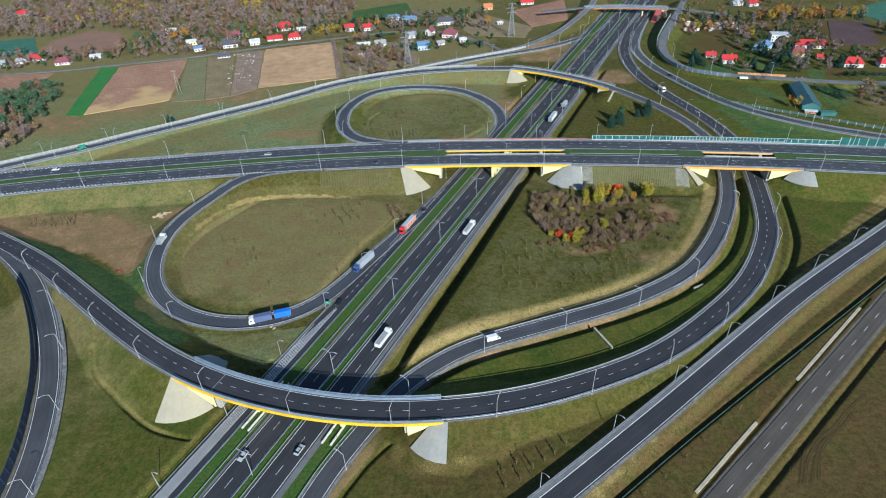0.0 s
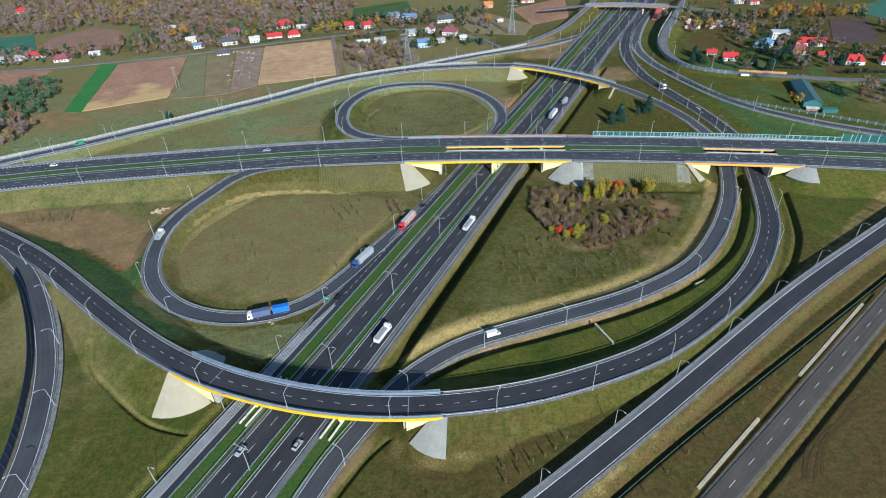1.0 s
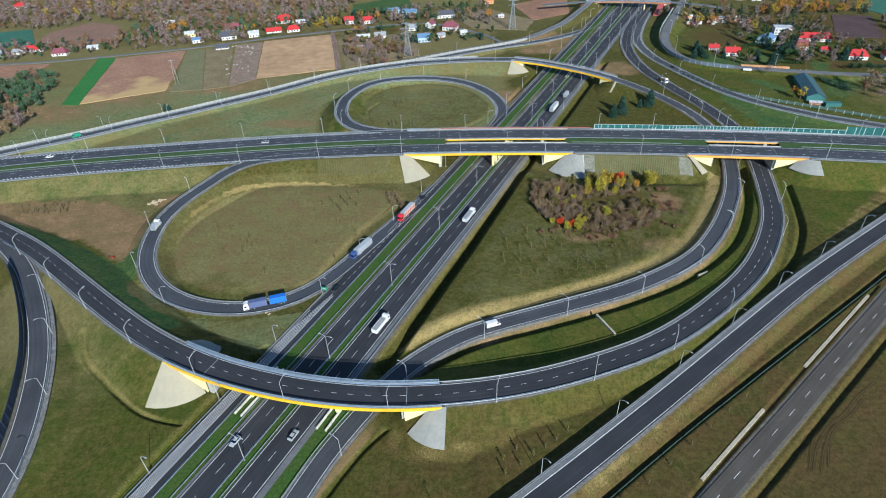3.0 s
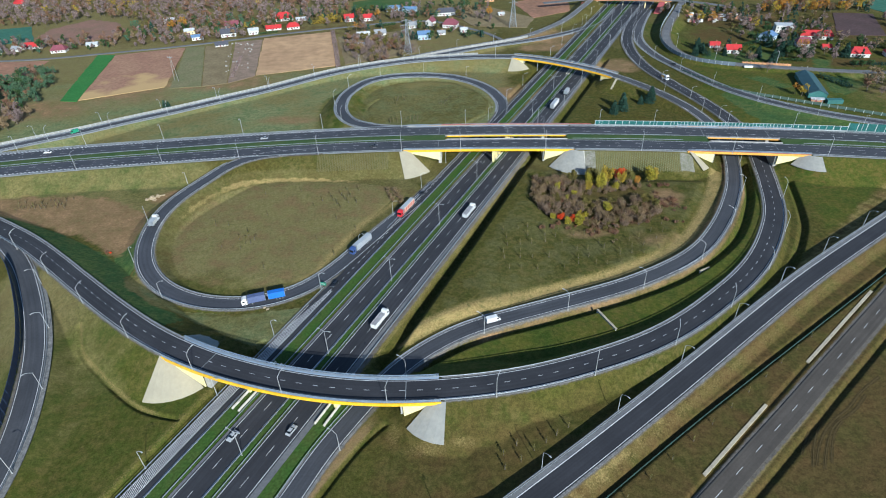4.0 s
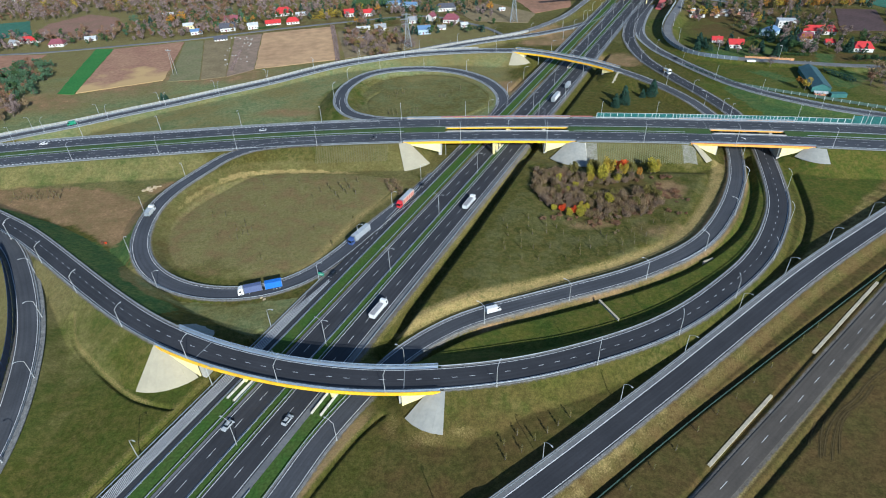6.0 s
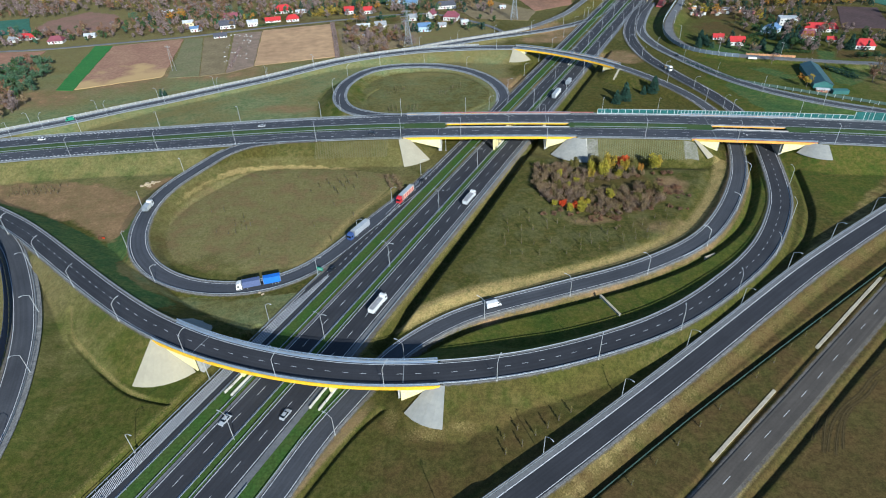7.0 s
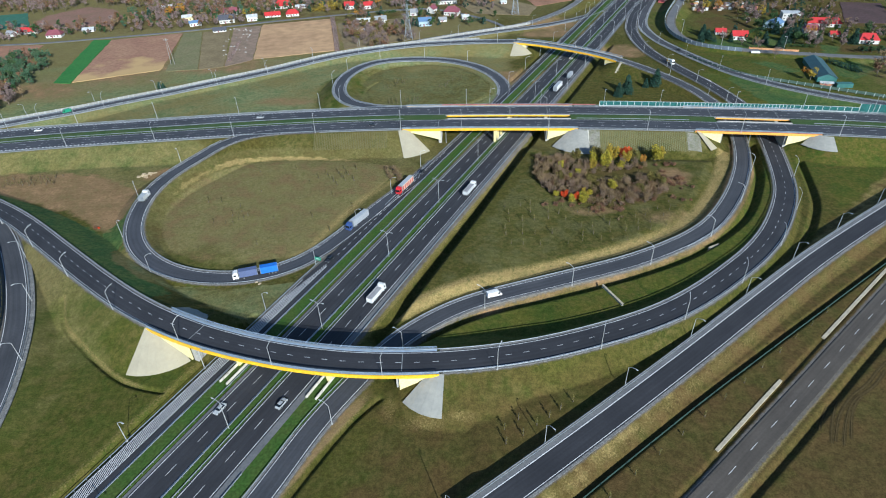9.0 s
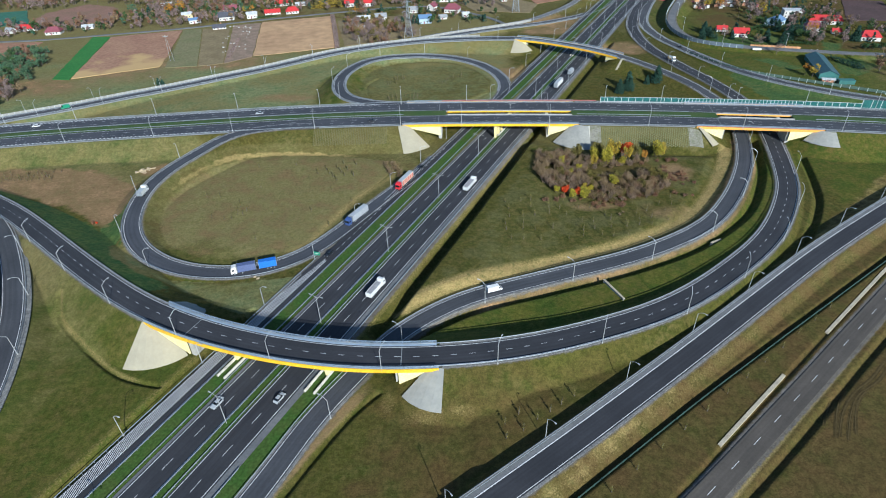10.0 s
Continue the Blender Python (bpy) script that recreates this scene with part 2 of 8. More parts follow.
FAR_LOOP = [(15, 343.5, 9), (-10, 344.8, 8.8), (-28, 347.0, 8.5), (-42.7, 352.0, 8.0), (-57.5, 363.2, 7.2), (-66.3, 382.3, 6.5), (-68.2, 400, 6.0), (-66.2, 422.4, 5.0), (-54.2, 448.0, 4.0),
            (-35.9, 460.6, 3.0), (-9.8, 464.1, 2.0), (16.1, 457.2, 1.2), (36.3, 438.1, 0.5), (46.2, 412.4, 0.2), (46, 389, 0.0), (36, 364, 0.0), (20, 332, 0.0)]
WEST_RAMP = [(-275, 283.5, 1.6), (-247, 264.5, 2.25), (-226, 249.2, 2.8), (-204.2, 229.2, 3.0), (-193.2, 216.6, 3.3), (-183.1, 202.8, 3.5), (-171, 185, 4.0), (-159.4, 164.7, 4.0), (-152.0, 147.8, 4.0),
             (-146.2, 131.7, 4.0), (-142.8, 119.6, 4.0), (-140.5, 106, 4.0), (-139, 80, 4.0)]
EAST_RAMP = [(263.1, 261.2, 2.4), (210.9, 227.3, 2.4), (177.3, 205.6, 2.4), (148.9, 186.5, 2.4), (123.1, 167.5, 2.4), (79.8, 135.5, 2.4), (56.5, 118.7, 2.4), (36.1, 104.1, 2.4), (0.4, 79.3, 2.4)]
LOCAL_ROAD = [(48, 72, 0), (76.0, 93.5, 0.0), (94.6, 108.2, 0.0), (114.3, 123.6, 0.0), (133.3, 138.9, 0.0), (152.6, 154.2, 0.0), (200, 192, 0.0), (260, 240, 0)]
SIDE_ROAD = [(340, 305, 2.0), (282, 340, 2.0), (260, 354, 2.0), (242, 369, 2.0), (225, 387, 2.0), (211, 412, 1.5), (201, 442, 1.0), (194, 468, 0.5), (188, 496, 0.0),
             (186, 526, 0.0), (190, 555, 0.0), (207, 600, 0.0), (230, 650, 0)]
VILLAGE_LANE = [(285, 690, 6), (249, 619, 6.0), (221, 566, 4.0), (209, 534, 3.0), (206, 508, 2.0), (210, 484, 2.0), (222, 471, 2.0), (240, 461, 2.0), (256, 454, 2.0),
                (283, 445, 2.0), (306, 437, 2.0), (340, 429, 2.0), (420, 415, 2)]

# the motorway's straight axis
MW_DIR = Vector((0.4494, 0.8934, 0))
MW_RIGHT = Vector((0.8934, -0.4494, 0))
MW_ORIGIN = Vector((-125.2, 0, 0)) + MW_DIR * 0


def mw(s, o, z=0.0):
    """A place on the motorway: s metres along its axis from y = 0, o metres to the right."""
    p = MW_ORIGIN + MW_DIR * s + MW_RIGHT * o
    return (p.x, p.y, z)


def median_shift(s):
    """How far the median's middle lies to the right of the axis."""
    return 1.0 + (s - 130) * 0.0033


MW_AXIS = np.array([mw(s, 0) for s in np.arange(60, 1000, 5.0)])


class Road:
    def __init__(self, name, points, half, lift, label, lanes=1, mat=None, bridges=(), smooth=8.0, verge=1.2, edge=True):
        self.name, self.half, self.lift, self.label = name, half, lift, label
        self.lanes, self.mat, self.verge, self.edge = lanes, mat or ASPHALT, verge, edge
        self.path = spline(points, 2.5, smooth)
        self.s = length_of(self.path)
        self.setback = 6.0 if name == "trunk_road" else 4.0
        self.bridges = [(near(self.path, *a), near(self.path, *b)) for a, b in bridges]

    def on_bridge(self, s, back=0.0):
        return np.any([(s > a - back) & (s < b + back) for a, b in self.bridges], axis=0) if self.bridges else np.zeros(len(s), bool)


NEAR_BRIDGE = ((-101, 156), (-3.5, 131.8))
TRUNK_BRIDGE_1 = ((-19.5, 330), (79, 323))
TRUNK_BRIDGE_2 = ((145, 314), (207, 304.5))
FAR_BRIDGE = ((134, 433), (65, 483))

roads = [
    Road("outer_ramp", OUTER_RAMP, 4.6, 0.03, "two-lane dark asphalt ramp on an embankment with dashed centre line", 2, bridges=[NEAR_BRIDGE]),
    Road("inner_ramp", INNER_RAMP, 3.6, 0.02, "single-lane worn asphalt ramp in a shallow cutting", 1, ASPHALT_WORN_HAZY, bridges=[FAR_BRIDGE]),
    Road("service_road", SERVICE_ROAD, 3.6, 0.01, "asphalt service road behind a long fence", 1, ASPHALT_WORN_HAZY),
    Road("merge_road", MERGE_ROAD, 3.4, 0.015, "asphalt merging road beside the motorway", 1, ASPHALT_WORN_HAZY),
    Road("upper_road", UPPER_ROAD, 3.2, 0.012, "pale asphalt road climbing to a bridge", 1, SHOULDER),
    Road("trunk_road", TRUNK_ROAD, 16.4, 0.0, "dual carriageway of dark asphalt on an embankment with grassy median", 0, bridges=[TRUNK_BRIDGE_1, TRUNK_BRIDGE_2], verge=2.0, smooth=16),
    Road("left_loop", LEFT_LOOP, 3.7, 0.02, "single-lane dark asphalt loop ramp", 1, ASPHALT_HAZY),
    Road("far_loop", FAR_LOOP, 3.7, 0.02, "single-lane dark asphalt loop ramp", 1, ASPHALT_HAZY),
    Road("west_ramp", WEST_RAMP, 3.9, 0.015, "worn asphalt ramp with a gravel verge", 1, ASPHALT_WORN_HAZY),
    Road("east_ramp", EAST_RAMP, 4.3, 0.02, "straight dark asphalt ramp on a low embankment", 1, smooth=12),
    Road("local_road", LOCAL_ROAD, 3.25, 0.02, "worn grey asphalt local road with dashed centre line", 2, ASPHALT_OLD, edge=False, smooth=12),
    Road("side_road", SIDE_ROAD, 3.6, 0.012, "dark asphalt side road curving beside the village", 1, ASPHALT_WORN_HAZY),
    Road("village_lane", VILLAGE_LANE, 3.2, 0.01, "pale grey asphalt village lane", 1, SHOULDER, edge=False),
]
ROAD = {r.name: r for r in roads}


# ---- ground ----
def distance(X, Y, path, reach):
    """For each place: the distance to the path and the index of its nearest sample."""
    d = np.full(len(X), 1e6)
    k = np.zeros(len(X), int)
    lo, hi = path[:, :2].min(0) - reach, path[:, :2].max(0) + reach
    idx = np.nonzero((X > lo[0]) & (X < hi[0]) & (Y > lo[1]) & (Y < hi[1]))[0]
    for c in range(0, len(idx), 20000):
        q = idx[c:c + 20000]
        dd = (X[q, None] - path[None, :, 0]) ** 2 + (Y[q, None] - path[None, :, 1]) ** 2
        j = dd.argmin(1)
        best = np.sqrt(dd[np.arange(len(q)), j])
        for i in (j, np.maximum(j - 1, 0)):  # the two segments that meet at the nearest sample
            a = path[i, :2]
            e = path[np.minimum(i + 1, len(path) - 1), :2] - a
            w = np.stack([X[q], Y[q]], 1) - a
            run = (e * e).sum(1)
            u = np.where(run > 40, 0, np.clip((w * e).sum(1) / np.maximum(run, 1e-9), 0, 1))  # no segment across a bridge's gap
            best = np.minimum(best, np.linalg.norm(w - e * u[:, None], axis=1))
        d[q], k[q] = best, j
    return d, k


def inside(X, Y, poly):
    r = np.zeros(len(X), bool)
    n = len(poly)
    for i in range(n):
        (x0, y0), (x1, y1) = poly[i], poly[(i + 1) % n]
        c = ((y0 > Y) != (y1 > Y)) & (X < (x1 - x0) * (Y - y0) / (y1 - y0 + 1e-9) + x0)
        r ^= c
    return r


def closed_path(poly):
    p = [(x, y, 0) for x, y in poly]
    return spline(p + [p[0]], 2.0, 0)


INNER_FIELD = [(-8, 172), (14, 180), (47, 190), (80, 202), (107, 220), (127, 243), (141, 266), (145, 280), (75, 286), (57, 296), (24, 234), (6, 198)]
LOOP_FIELD = [(-58, 207), (-75, 201), (-100, 200), (-122, 212), (-134, 235), (-135, 256), (-126, 276), (-105, 297), (-60, 296), (-20, 285), (-40, 248), (-51, 226)]
FAR_FIELD = [(-60, 395), (-58, 425), (-48, 442), (-30, 452), (-8, 455), (14, 448), (29, 430), (37, 410), (37, 388), (10, 362), (-40, 362)]

DITCHES = [  # path, depth, slope of the sides, half width of a flat bottom
    ([mw(s, o) for s, o in ((182, 20.6), (210, 20.2), (265, 19.8), (310, 19.0), (352, 18.4), (385, 18.0))], 4.2, 1.15),
    ([(-10, 149.5, 0), (13, 163.2, 0), (47.2, 173.2, 0), (85, 186.3, 0), (111.6, 200.2, 0), (137.2, 221.8, 0), (154.4, 247, 0), (166, 270.5, 0), (174.8, 298, 0)], 3.0, 1.05),
    ([(191, 276, 0), (181, 245, 0), (172, 226, 0), (150, 196, 0), (128, 174, 0)], 2.3, 1.05),
    ([(215, 211, 0), (143, 163, 0), (103, 136.5, 0), (72, 115.5, 0), (40, 93, 0), (0, 64.5, 0)], 1.35, 0.9),
    ([(70.2, 80, 0), (84.2, 90.5, 0), (106.2, 107.5, 0), (131.2, 127.5, 0), (157.2, 148, 0), (215.2, 194, 0)], 1.3, 0.9),
    ([(51, 80.7, 0), (68, 93.4, 0), (90.9, 112.4, 0), (120.9, 136.9, 0), (140.9, 152.9, 0), (185.5, 188.9, 0)], 0.8, 0.95),
    ([mw(s, -27.0) for s in (60, 95, 130, 150, 172)], 2.6, 2.0, 1.1),
    ([mw(s, -24) for s in (218, 260, 290, 320)], 0.9, 0.75),
    ([mw(s, 19.5) for s in (385, 460, 520, 560)], 3.6, 1.0),
    ([mw(s, -26.5) for s in (450, 500, 560)], 1.6, 0.78),
    ([mw(s, o) for s, o in ((62, 29.6), (90, 30.2), (115, 30.8), (135, 31.8), (148, 33.2), (158, 36.0))], 1.3, 1.2),
    ([(-44, 376, 0), (-48, 386, 0), (-50.5, 400, 0), (-48, 411, 0), (-42, 420, 0)], 1.1, 0.9),
    ([(-148, 176, 0), (-141.9, 163, 0), (-131.5, 153.4, 0), (-118.5, 142.3, 0), (-109.7, 136, 0), (-101.6, 132.7, 0), (-94, 130.9, 0)], 1.2, 1.4),
]

xs = np.unique(np.concatenate([np.arange(-240, 20, 0.9), np.arange(20, 205, 0.6), np.arange(205, 240, 0.9), np.arange(-420, -240, 3.0), np.arange(240, 520, 3.0), np.geomspace(520, 5000, 14), -np.geomspace(420, 5000, 14)]))
ys = np.unique(np.concatenate([np.arange(82, 215, 0.6), np.arange(215, 340, 0.9), np.arange(340, 360, 1.2), np.arange(360, 560, 1.8), np.arange(560, 860, 4.0), np.geomspace(860, 6000, 14), np.linspace(-3000, 60, 10), np.linspace(60, 80, 6)]))
GX, GY = [a.ravel() for a in np.meshgrid(xs, ys)]


def smooth01(v):
    v = np.clip(v, 0, 1)
    return v * v * (3 - 2 * v)


def wobble(X, Y, size, seed=0.0):
    """Soft unevenness between -1 and 1."""
    a = np.sin(X / size * 1.3 + seed) * np.sin(Y / size * 1.1 + 2 * seed) + 0.6 * np.sin((X + Y) / size * 2.3 + seed) + 0.5 * np.sin((X - 1.7 * Y) / size * 3.1 + 3 * seed)
    return a / 2.1


ISLAND = [(p[0], p[1]) for p in ROAD["inner_ramp"].path if p[0] > -22 and p[1] < 285] + [(p[0], p[1]) for p in ROAD["outer_ramp"].path[::-1] if p[0] > -22 and p[1] < 285]
NEAR_MEADOW = [(6, 84), (40, 108), (80, 138), (116, 164), (95, 160), (60, 143), (30, 131), (6, 124)]


def bank_of(r, X, Y):
    """How steep a road's embankment falls; the outer ramp's far side is steeper."""
    if r.name == "east_ramp":
        return np.where(Y > 0.715 * X + 79.3, 0.8, 0.56)
    if r.name != "outer_ramp":
        return 0.56
    return np.where(Y > 0.74 * -X + 82, np.where(X < -88, 0.63 - 0.17 * smooth01((-106 - X) / 14), 0.56), 0.56 + 0.07 * smooth01((-78 - X) / 8) * smooth01((X + 128) / 12)) + np.where((X > 15) & (X < 175), 0.3, 0) * smooth01((X - 15) / 12)


def relief(X, Y):
    h = 0.18 * wobble(X, Y, 23) + 0.06 * wobble(X, Y, 5, 1.0) - 0.25
    for poly, up, run in ((INNER_FIELD, 1.5, 6.0), (LOOP_FIELD, 0.4, 9.0), (FAR_FIELD, 0.8, 4.0)):
        d, _ = distance(X, Y, closed_path(poly), 60)
        lift = up * smooth01(d / run)
        if poly is INNER_FIELD:
            lift = lift * smooth01(((X - MW_ORIGIN.x) * MW_RIGHT.x + Y * MW_RIGHT.y - 30) / 45)
        h += np.where(inside(X, Y, poly), lift, 0)
    h += np.where(inside(X, Y, ISLAND), 1.5 * smooth01((X - 5) / 40) * smooth01((285 - Y) / 60), 0)
    d, _ = distance(X, Y, closed_path(NEAR_MEADOW), 30)
    h += np.where(inside(X, Y, NEAR_MEADOW), 0.9 * smooth01(d / 5), 0)
    h = np.maximum(h, -0.6)
    o = (X - MW_ORIGIN.x) * MW_RIGHT.x + (Y - MW_ORIGIN.y) * MW_RIGHT.y
    s = (X - MW_ORIGIN.x) * MW_DIR.x + (Y - MW_ORIGIN.y) * MW_DIR.y
    d_ramp, _ = distance(X, Y, ROAD["inner_ramp"].path, 90)
    rim = np.interp(s, [180, 265, 352], [23.6, 23.0, 21.2])
    bank = 2.8 * np.clip((o - rim) / 2.0, 0, 1) * smooth01((d_ramp - 5) / 6) * smooth01((s - 178) / 10) * smooth01((356 - s) / 14)
    h += np.where((o > 15) & (X < 150), bank * smooth01((70 - o) / 36), 0)
    near_road = np.full(len(X), 1e6)
    fields = []
    for r in roads:
        d, k = distance(X, Y, r.path, 34)
        z = r.path[k, 2]
        free = r.on_bridge(r.s, r.setback)
        over = r.on_bridge(r.s)
        if r.name == "trunk_road":
            fill_z, fill_d = z, np.full(len(X), 1e6)
            for o in (-9.4, 0, 9.4):
                solid = offset(r.path, o)[~free]
                d2, k2 = distance(X, Y, solid, 50)
                fill_z, fill_d = np.where(d2 < fill_d, solid[k2, 2], fill_z), np.minimum(fill_d, d2)
            fill_d = fill_d + 9.4
        elif free.any():
            solid = r.path[~free]
            d2, k2 = distance(X, Y, solid, 34)
            fill_z, fill_d = solid[k2, 2], d2
        else:
            fill_z, fill_d = z, d
        fields.append((r, d, z, free[k]))
        h = np.maximum(h, np.where(fill_d < 44, fill_z - 0.14 - np.maximum(0, fill_d - r.half - r.verge) * bank_of(r, X, Y), -9))
        near_road = np.minimum(near_road, fill_d - r.half)
    o = (X - MW_ORIGIN.x) * MW_RIGHT.x + (Y - MW_ORIGIN.y) * MW_RIGHT.y
    s = (X - MW_ORIGIN.x) * MW_DIR.x + (Y - MW_ORIGIN.y) * MW_DIR.y
    left = np.interp(s, [0, 200, 250, 400, 900], [-25.0, -24.8, -22.5, -22, -22])
    dm = np.maximum(left - o, o - 15.0)
    near_road = np.minimum(near_road, np.maximum(dm, 0))
    for r, d, z, b in fields:
        up = z - 0.16 + np.maximum(0, d - r.half - 0.8) * 0.9
        h = np.where((d < 34) & ~b, np.minimum(h, up), h)
    h = np.minimum(h, np.where(s > 0, -0.16 + np.maximum(0, dm - 0.3) * 0.85, 99))
    for points, depth, half, *flat in DITCHES:
        p = spline(points, 2.0, 4.0)
        d, _ = distance(X, Y, p, 12)
        v = np.clip(depth - np.maximum(0, d - (flat[0] if flat else 0.4)) * half, 0, depth)
        h -= np.where(v < 0.5, v * v, v - 0.25)
    return h, near_road, o, s


GZ, NEAR_ROAD, MW_O, MW_S = relief(GX, GY)
nx, ny = len(xs), len(ys)
base = (np.arange(ny - 1)[:, None] * nx + np.arange(nx - 1)[None, :]).ravel()
c00, c10, c11, c01 = base, base + 1, base + nx + 1, base + nx
rising = (np.abs(GZ[c00] - GZ[c11]) <= np.abs(GZ[c10] - GZ[c01]))[:, None]
# each cell is split along the diagonal that follows banks and ditches
first = np.where(rising, np.stack([c00, c10, c11], 1), np.stack([c00, c10, c01], 1))
second = np.where(rising, np.stack([c00, c11, c01], 1), np.stack([c10, c11, c01], 1))
tris = np.stack([first, second], 1).reshape(-1, 3).astype(np.int32)
me = bpy.data.meshes.new("ground")
me.vertices.add(len(GX))
me.vertices.foreach_set("co", np.stack([GX, GY, GZ], 1).ravel())
me.loops.add(len(tris) * 3)
me.loops.foreach_set("vertex_index", tris.ravel())
me.polygons.add(len(tris))
me.polygons.foreach_set("loop_start", np.arange(0, len(tris) * 3, 3))
me.polygons.foreach_set("use_smooth", np.ones(len(tris), bool))
me.update(calc_edges=True)
HEIGHT = GZ.reshape(ny, nx)


def ground_z(x, y):
    """The height of the ground at a place."""
    i = int(np.clip(np.searchsorted(xs, x) - 1, 0, nx - 2))
    j = int(np.clip(np.searchsorted(ys, y) - 1, 0, ny - 2))
    u, v = (x - xs[i]) / (xs[i + 1] - xs[i]), (y - ys[j]) / (ys[j + 1] - ys[j])
    return float((HEIGHT[j, i] * (1 - u) + HEIGHT[j, i + 1] * u) * (1 - v) + (HEIGHT[j + 1, i] * (1 - u) + HEIGHT[j + 1, i + 1] * u) * v)


def blobs(spots):
    """A soft mask from spots (x, y, radius along x, radius along y)."""
    m = np.zeros(len(GX))
    for x, y, a, b in spots:
        m = np.maximum(m, np.clip(1.6 - 1.6 * np.sqrt(((GX - x) / a) ** 2 + ((GY - y) / b) ** 2), 0, 1))
    return m


d_field, _ = distance(GX, GY, closed_path(INNER_FIELD), 40)
d_loop, _ = distance(GX, GY, closed_path(LOOP_FIELD), 40)
in_field = inside(GX, GY, INNER_FIELD)
in_loop = inside(GX, GY, LOOP_FIELD)
in_far = inside(GX, GY, FAR_FIELD)
inner_d, _ = distance(GX, GY, ROAD["inner_ramp"].path, 30)
east_d, _ = distance(GX, GY, ROAD["east_ramp"].path, 30)
slip_edge = np.interp(MW_S, [60, 130, 172], [27, 28, 34])


def ramp(v, w=6.0):
    """0 below, 1 above zero, with a slope w metres wide."""
    return np.clip(v / w + 0.5, 0, 1)


def span(v, lo, hi, w=6.0):
    return ramp(v - lo, w) * ramp(hi - v, w)


WX = GX + 7 * wobble(GX, GY, 11, 0.7) + 3 * wobble(GX, GY, 4, 2.1)
WY = GY + 7 * wobble(GX, GY, 12, 1.9) + 3 * wobble(GX, GY, 4, 4.3)
sd_field = np.where(in_field, d_field, -d_field)
sd_loop = np.where(in_loop, d_loop, -d_loop)
d_far, _ = distance(GX, GY, closed_path(FAR_FIELD), 40)
sd_far = np.where(in_far, d_far, -d_far)
right_of_local = (GX - 76) * 0.63 - (GY - 93.5) * 0.777
SHADED_BANK = [(-233, 269), (-195, 253), (-167, 236), (-152, 224), (-107, 188), (-89, 178), (-80, 150), (-112, 166), (-155, 199), (-225, 255)]
BARE_PATCH = [(-256, 292), (-204, 290), (-178, 282), (-153, 264), (-150, 240), (-157, 230), (-168, 238), (-196, 254), (-234, 269), (-256, 278)]
THICKET = [(47, 262), (52, 248), (64, 240), (82, 232), (98, 237), (112, 246), (114, 262), (106, 274), (84, 276), (66, 285), (52, 284)]
# darker grass painted in for the shade of a slope facing off the sun
SHADE_PATCH = [(191, 392), (195, 412), (207, 405), (213, 384), (224, 352), (207, 343), (196, 368)]
d_bare, _ = distance(GX, GY, closed_path(BARE_PATCH), 40)
rim_d, _ = distance(GX, GY, spline([(-147, 176.5, 0), (-141.2, 163.6, 0), (-130.9, 154.1, 0), (-117.9, 143.1, 0), (-109, 136.8, 0), (-101, 133.6, 0)], 2.0, 2.0), 12)
GREENS = [([(-233, 269), (-206, 256.5), (-181, 243), (-161, 229), (-149, 217), (-139, 200), (-123, 187), (-107, 178), (-112, 166), (-155, 199), (-225, 255)], 1.0), ([(205, 405), (218, 404), (230, 388), (241, 376), (261, 355), (268, 340), (208, 340), (212, 356), (209, 370)], 1.5),
          ([(222, 476), (231, 501), (246, 494), (262, 492), (257, 473), (246, 469)], 1.0), ([(266, 497), (283, 492), (275, 472), (257, 475)], 1.0), ([(308, 471), (322, 469), (308, 445), (299, 448)], 1.0),
          ([(296, 432), (311, 427), (318, 412), (292, 393), (284, 401)], 1.5), ([(238, 436), (252, 434), (262, 412), (252, 410)], 1.5), ([(-150, 262), (-140, 222), (-146, 205), (-156, 222), (-158, 246)], 1.5)]


# grass lightened inside this outline, sunlight put into the slope's colour
WEDGE = [(-137, 206), (-133, 198), (-120, 188), (-106, 181), (-94, 174), (-80, 166), (-68, 163), (-58, 187), (-87, 184), (-112, 187)]


def signed(poly):
    """Metres inside (+) or outside (-) an outline."""
    d, _ = distance(GX, GY, closed_path(poly), 40)
    return np.where(inside(GX, GY, poly), d, -d)


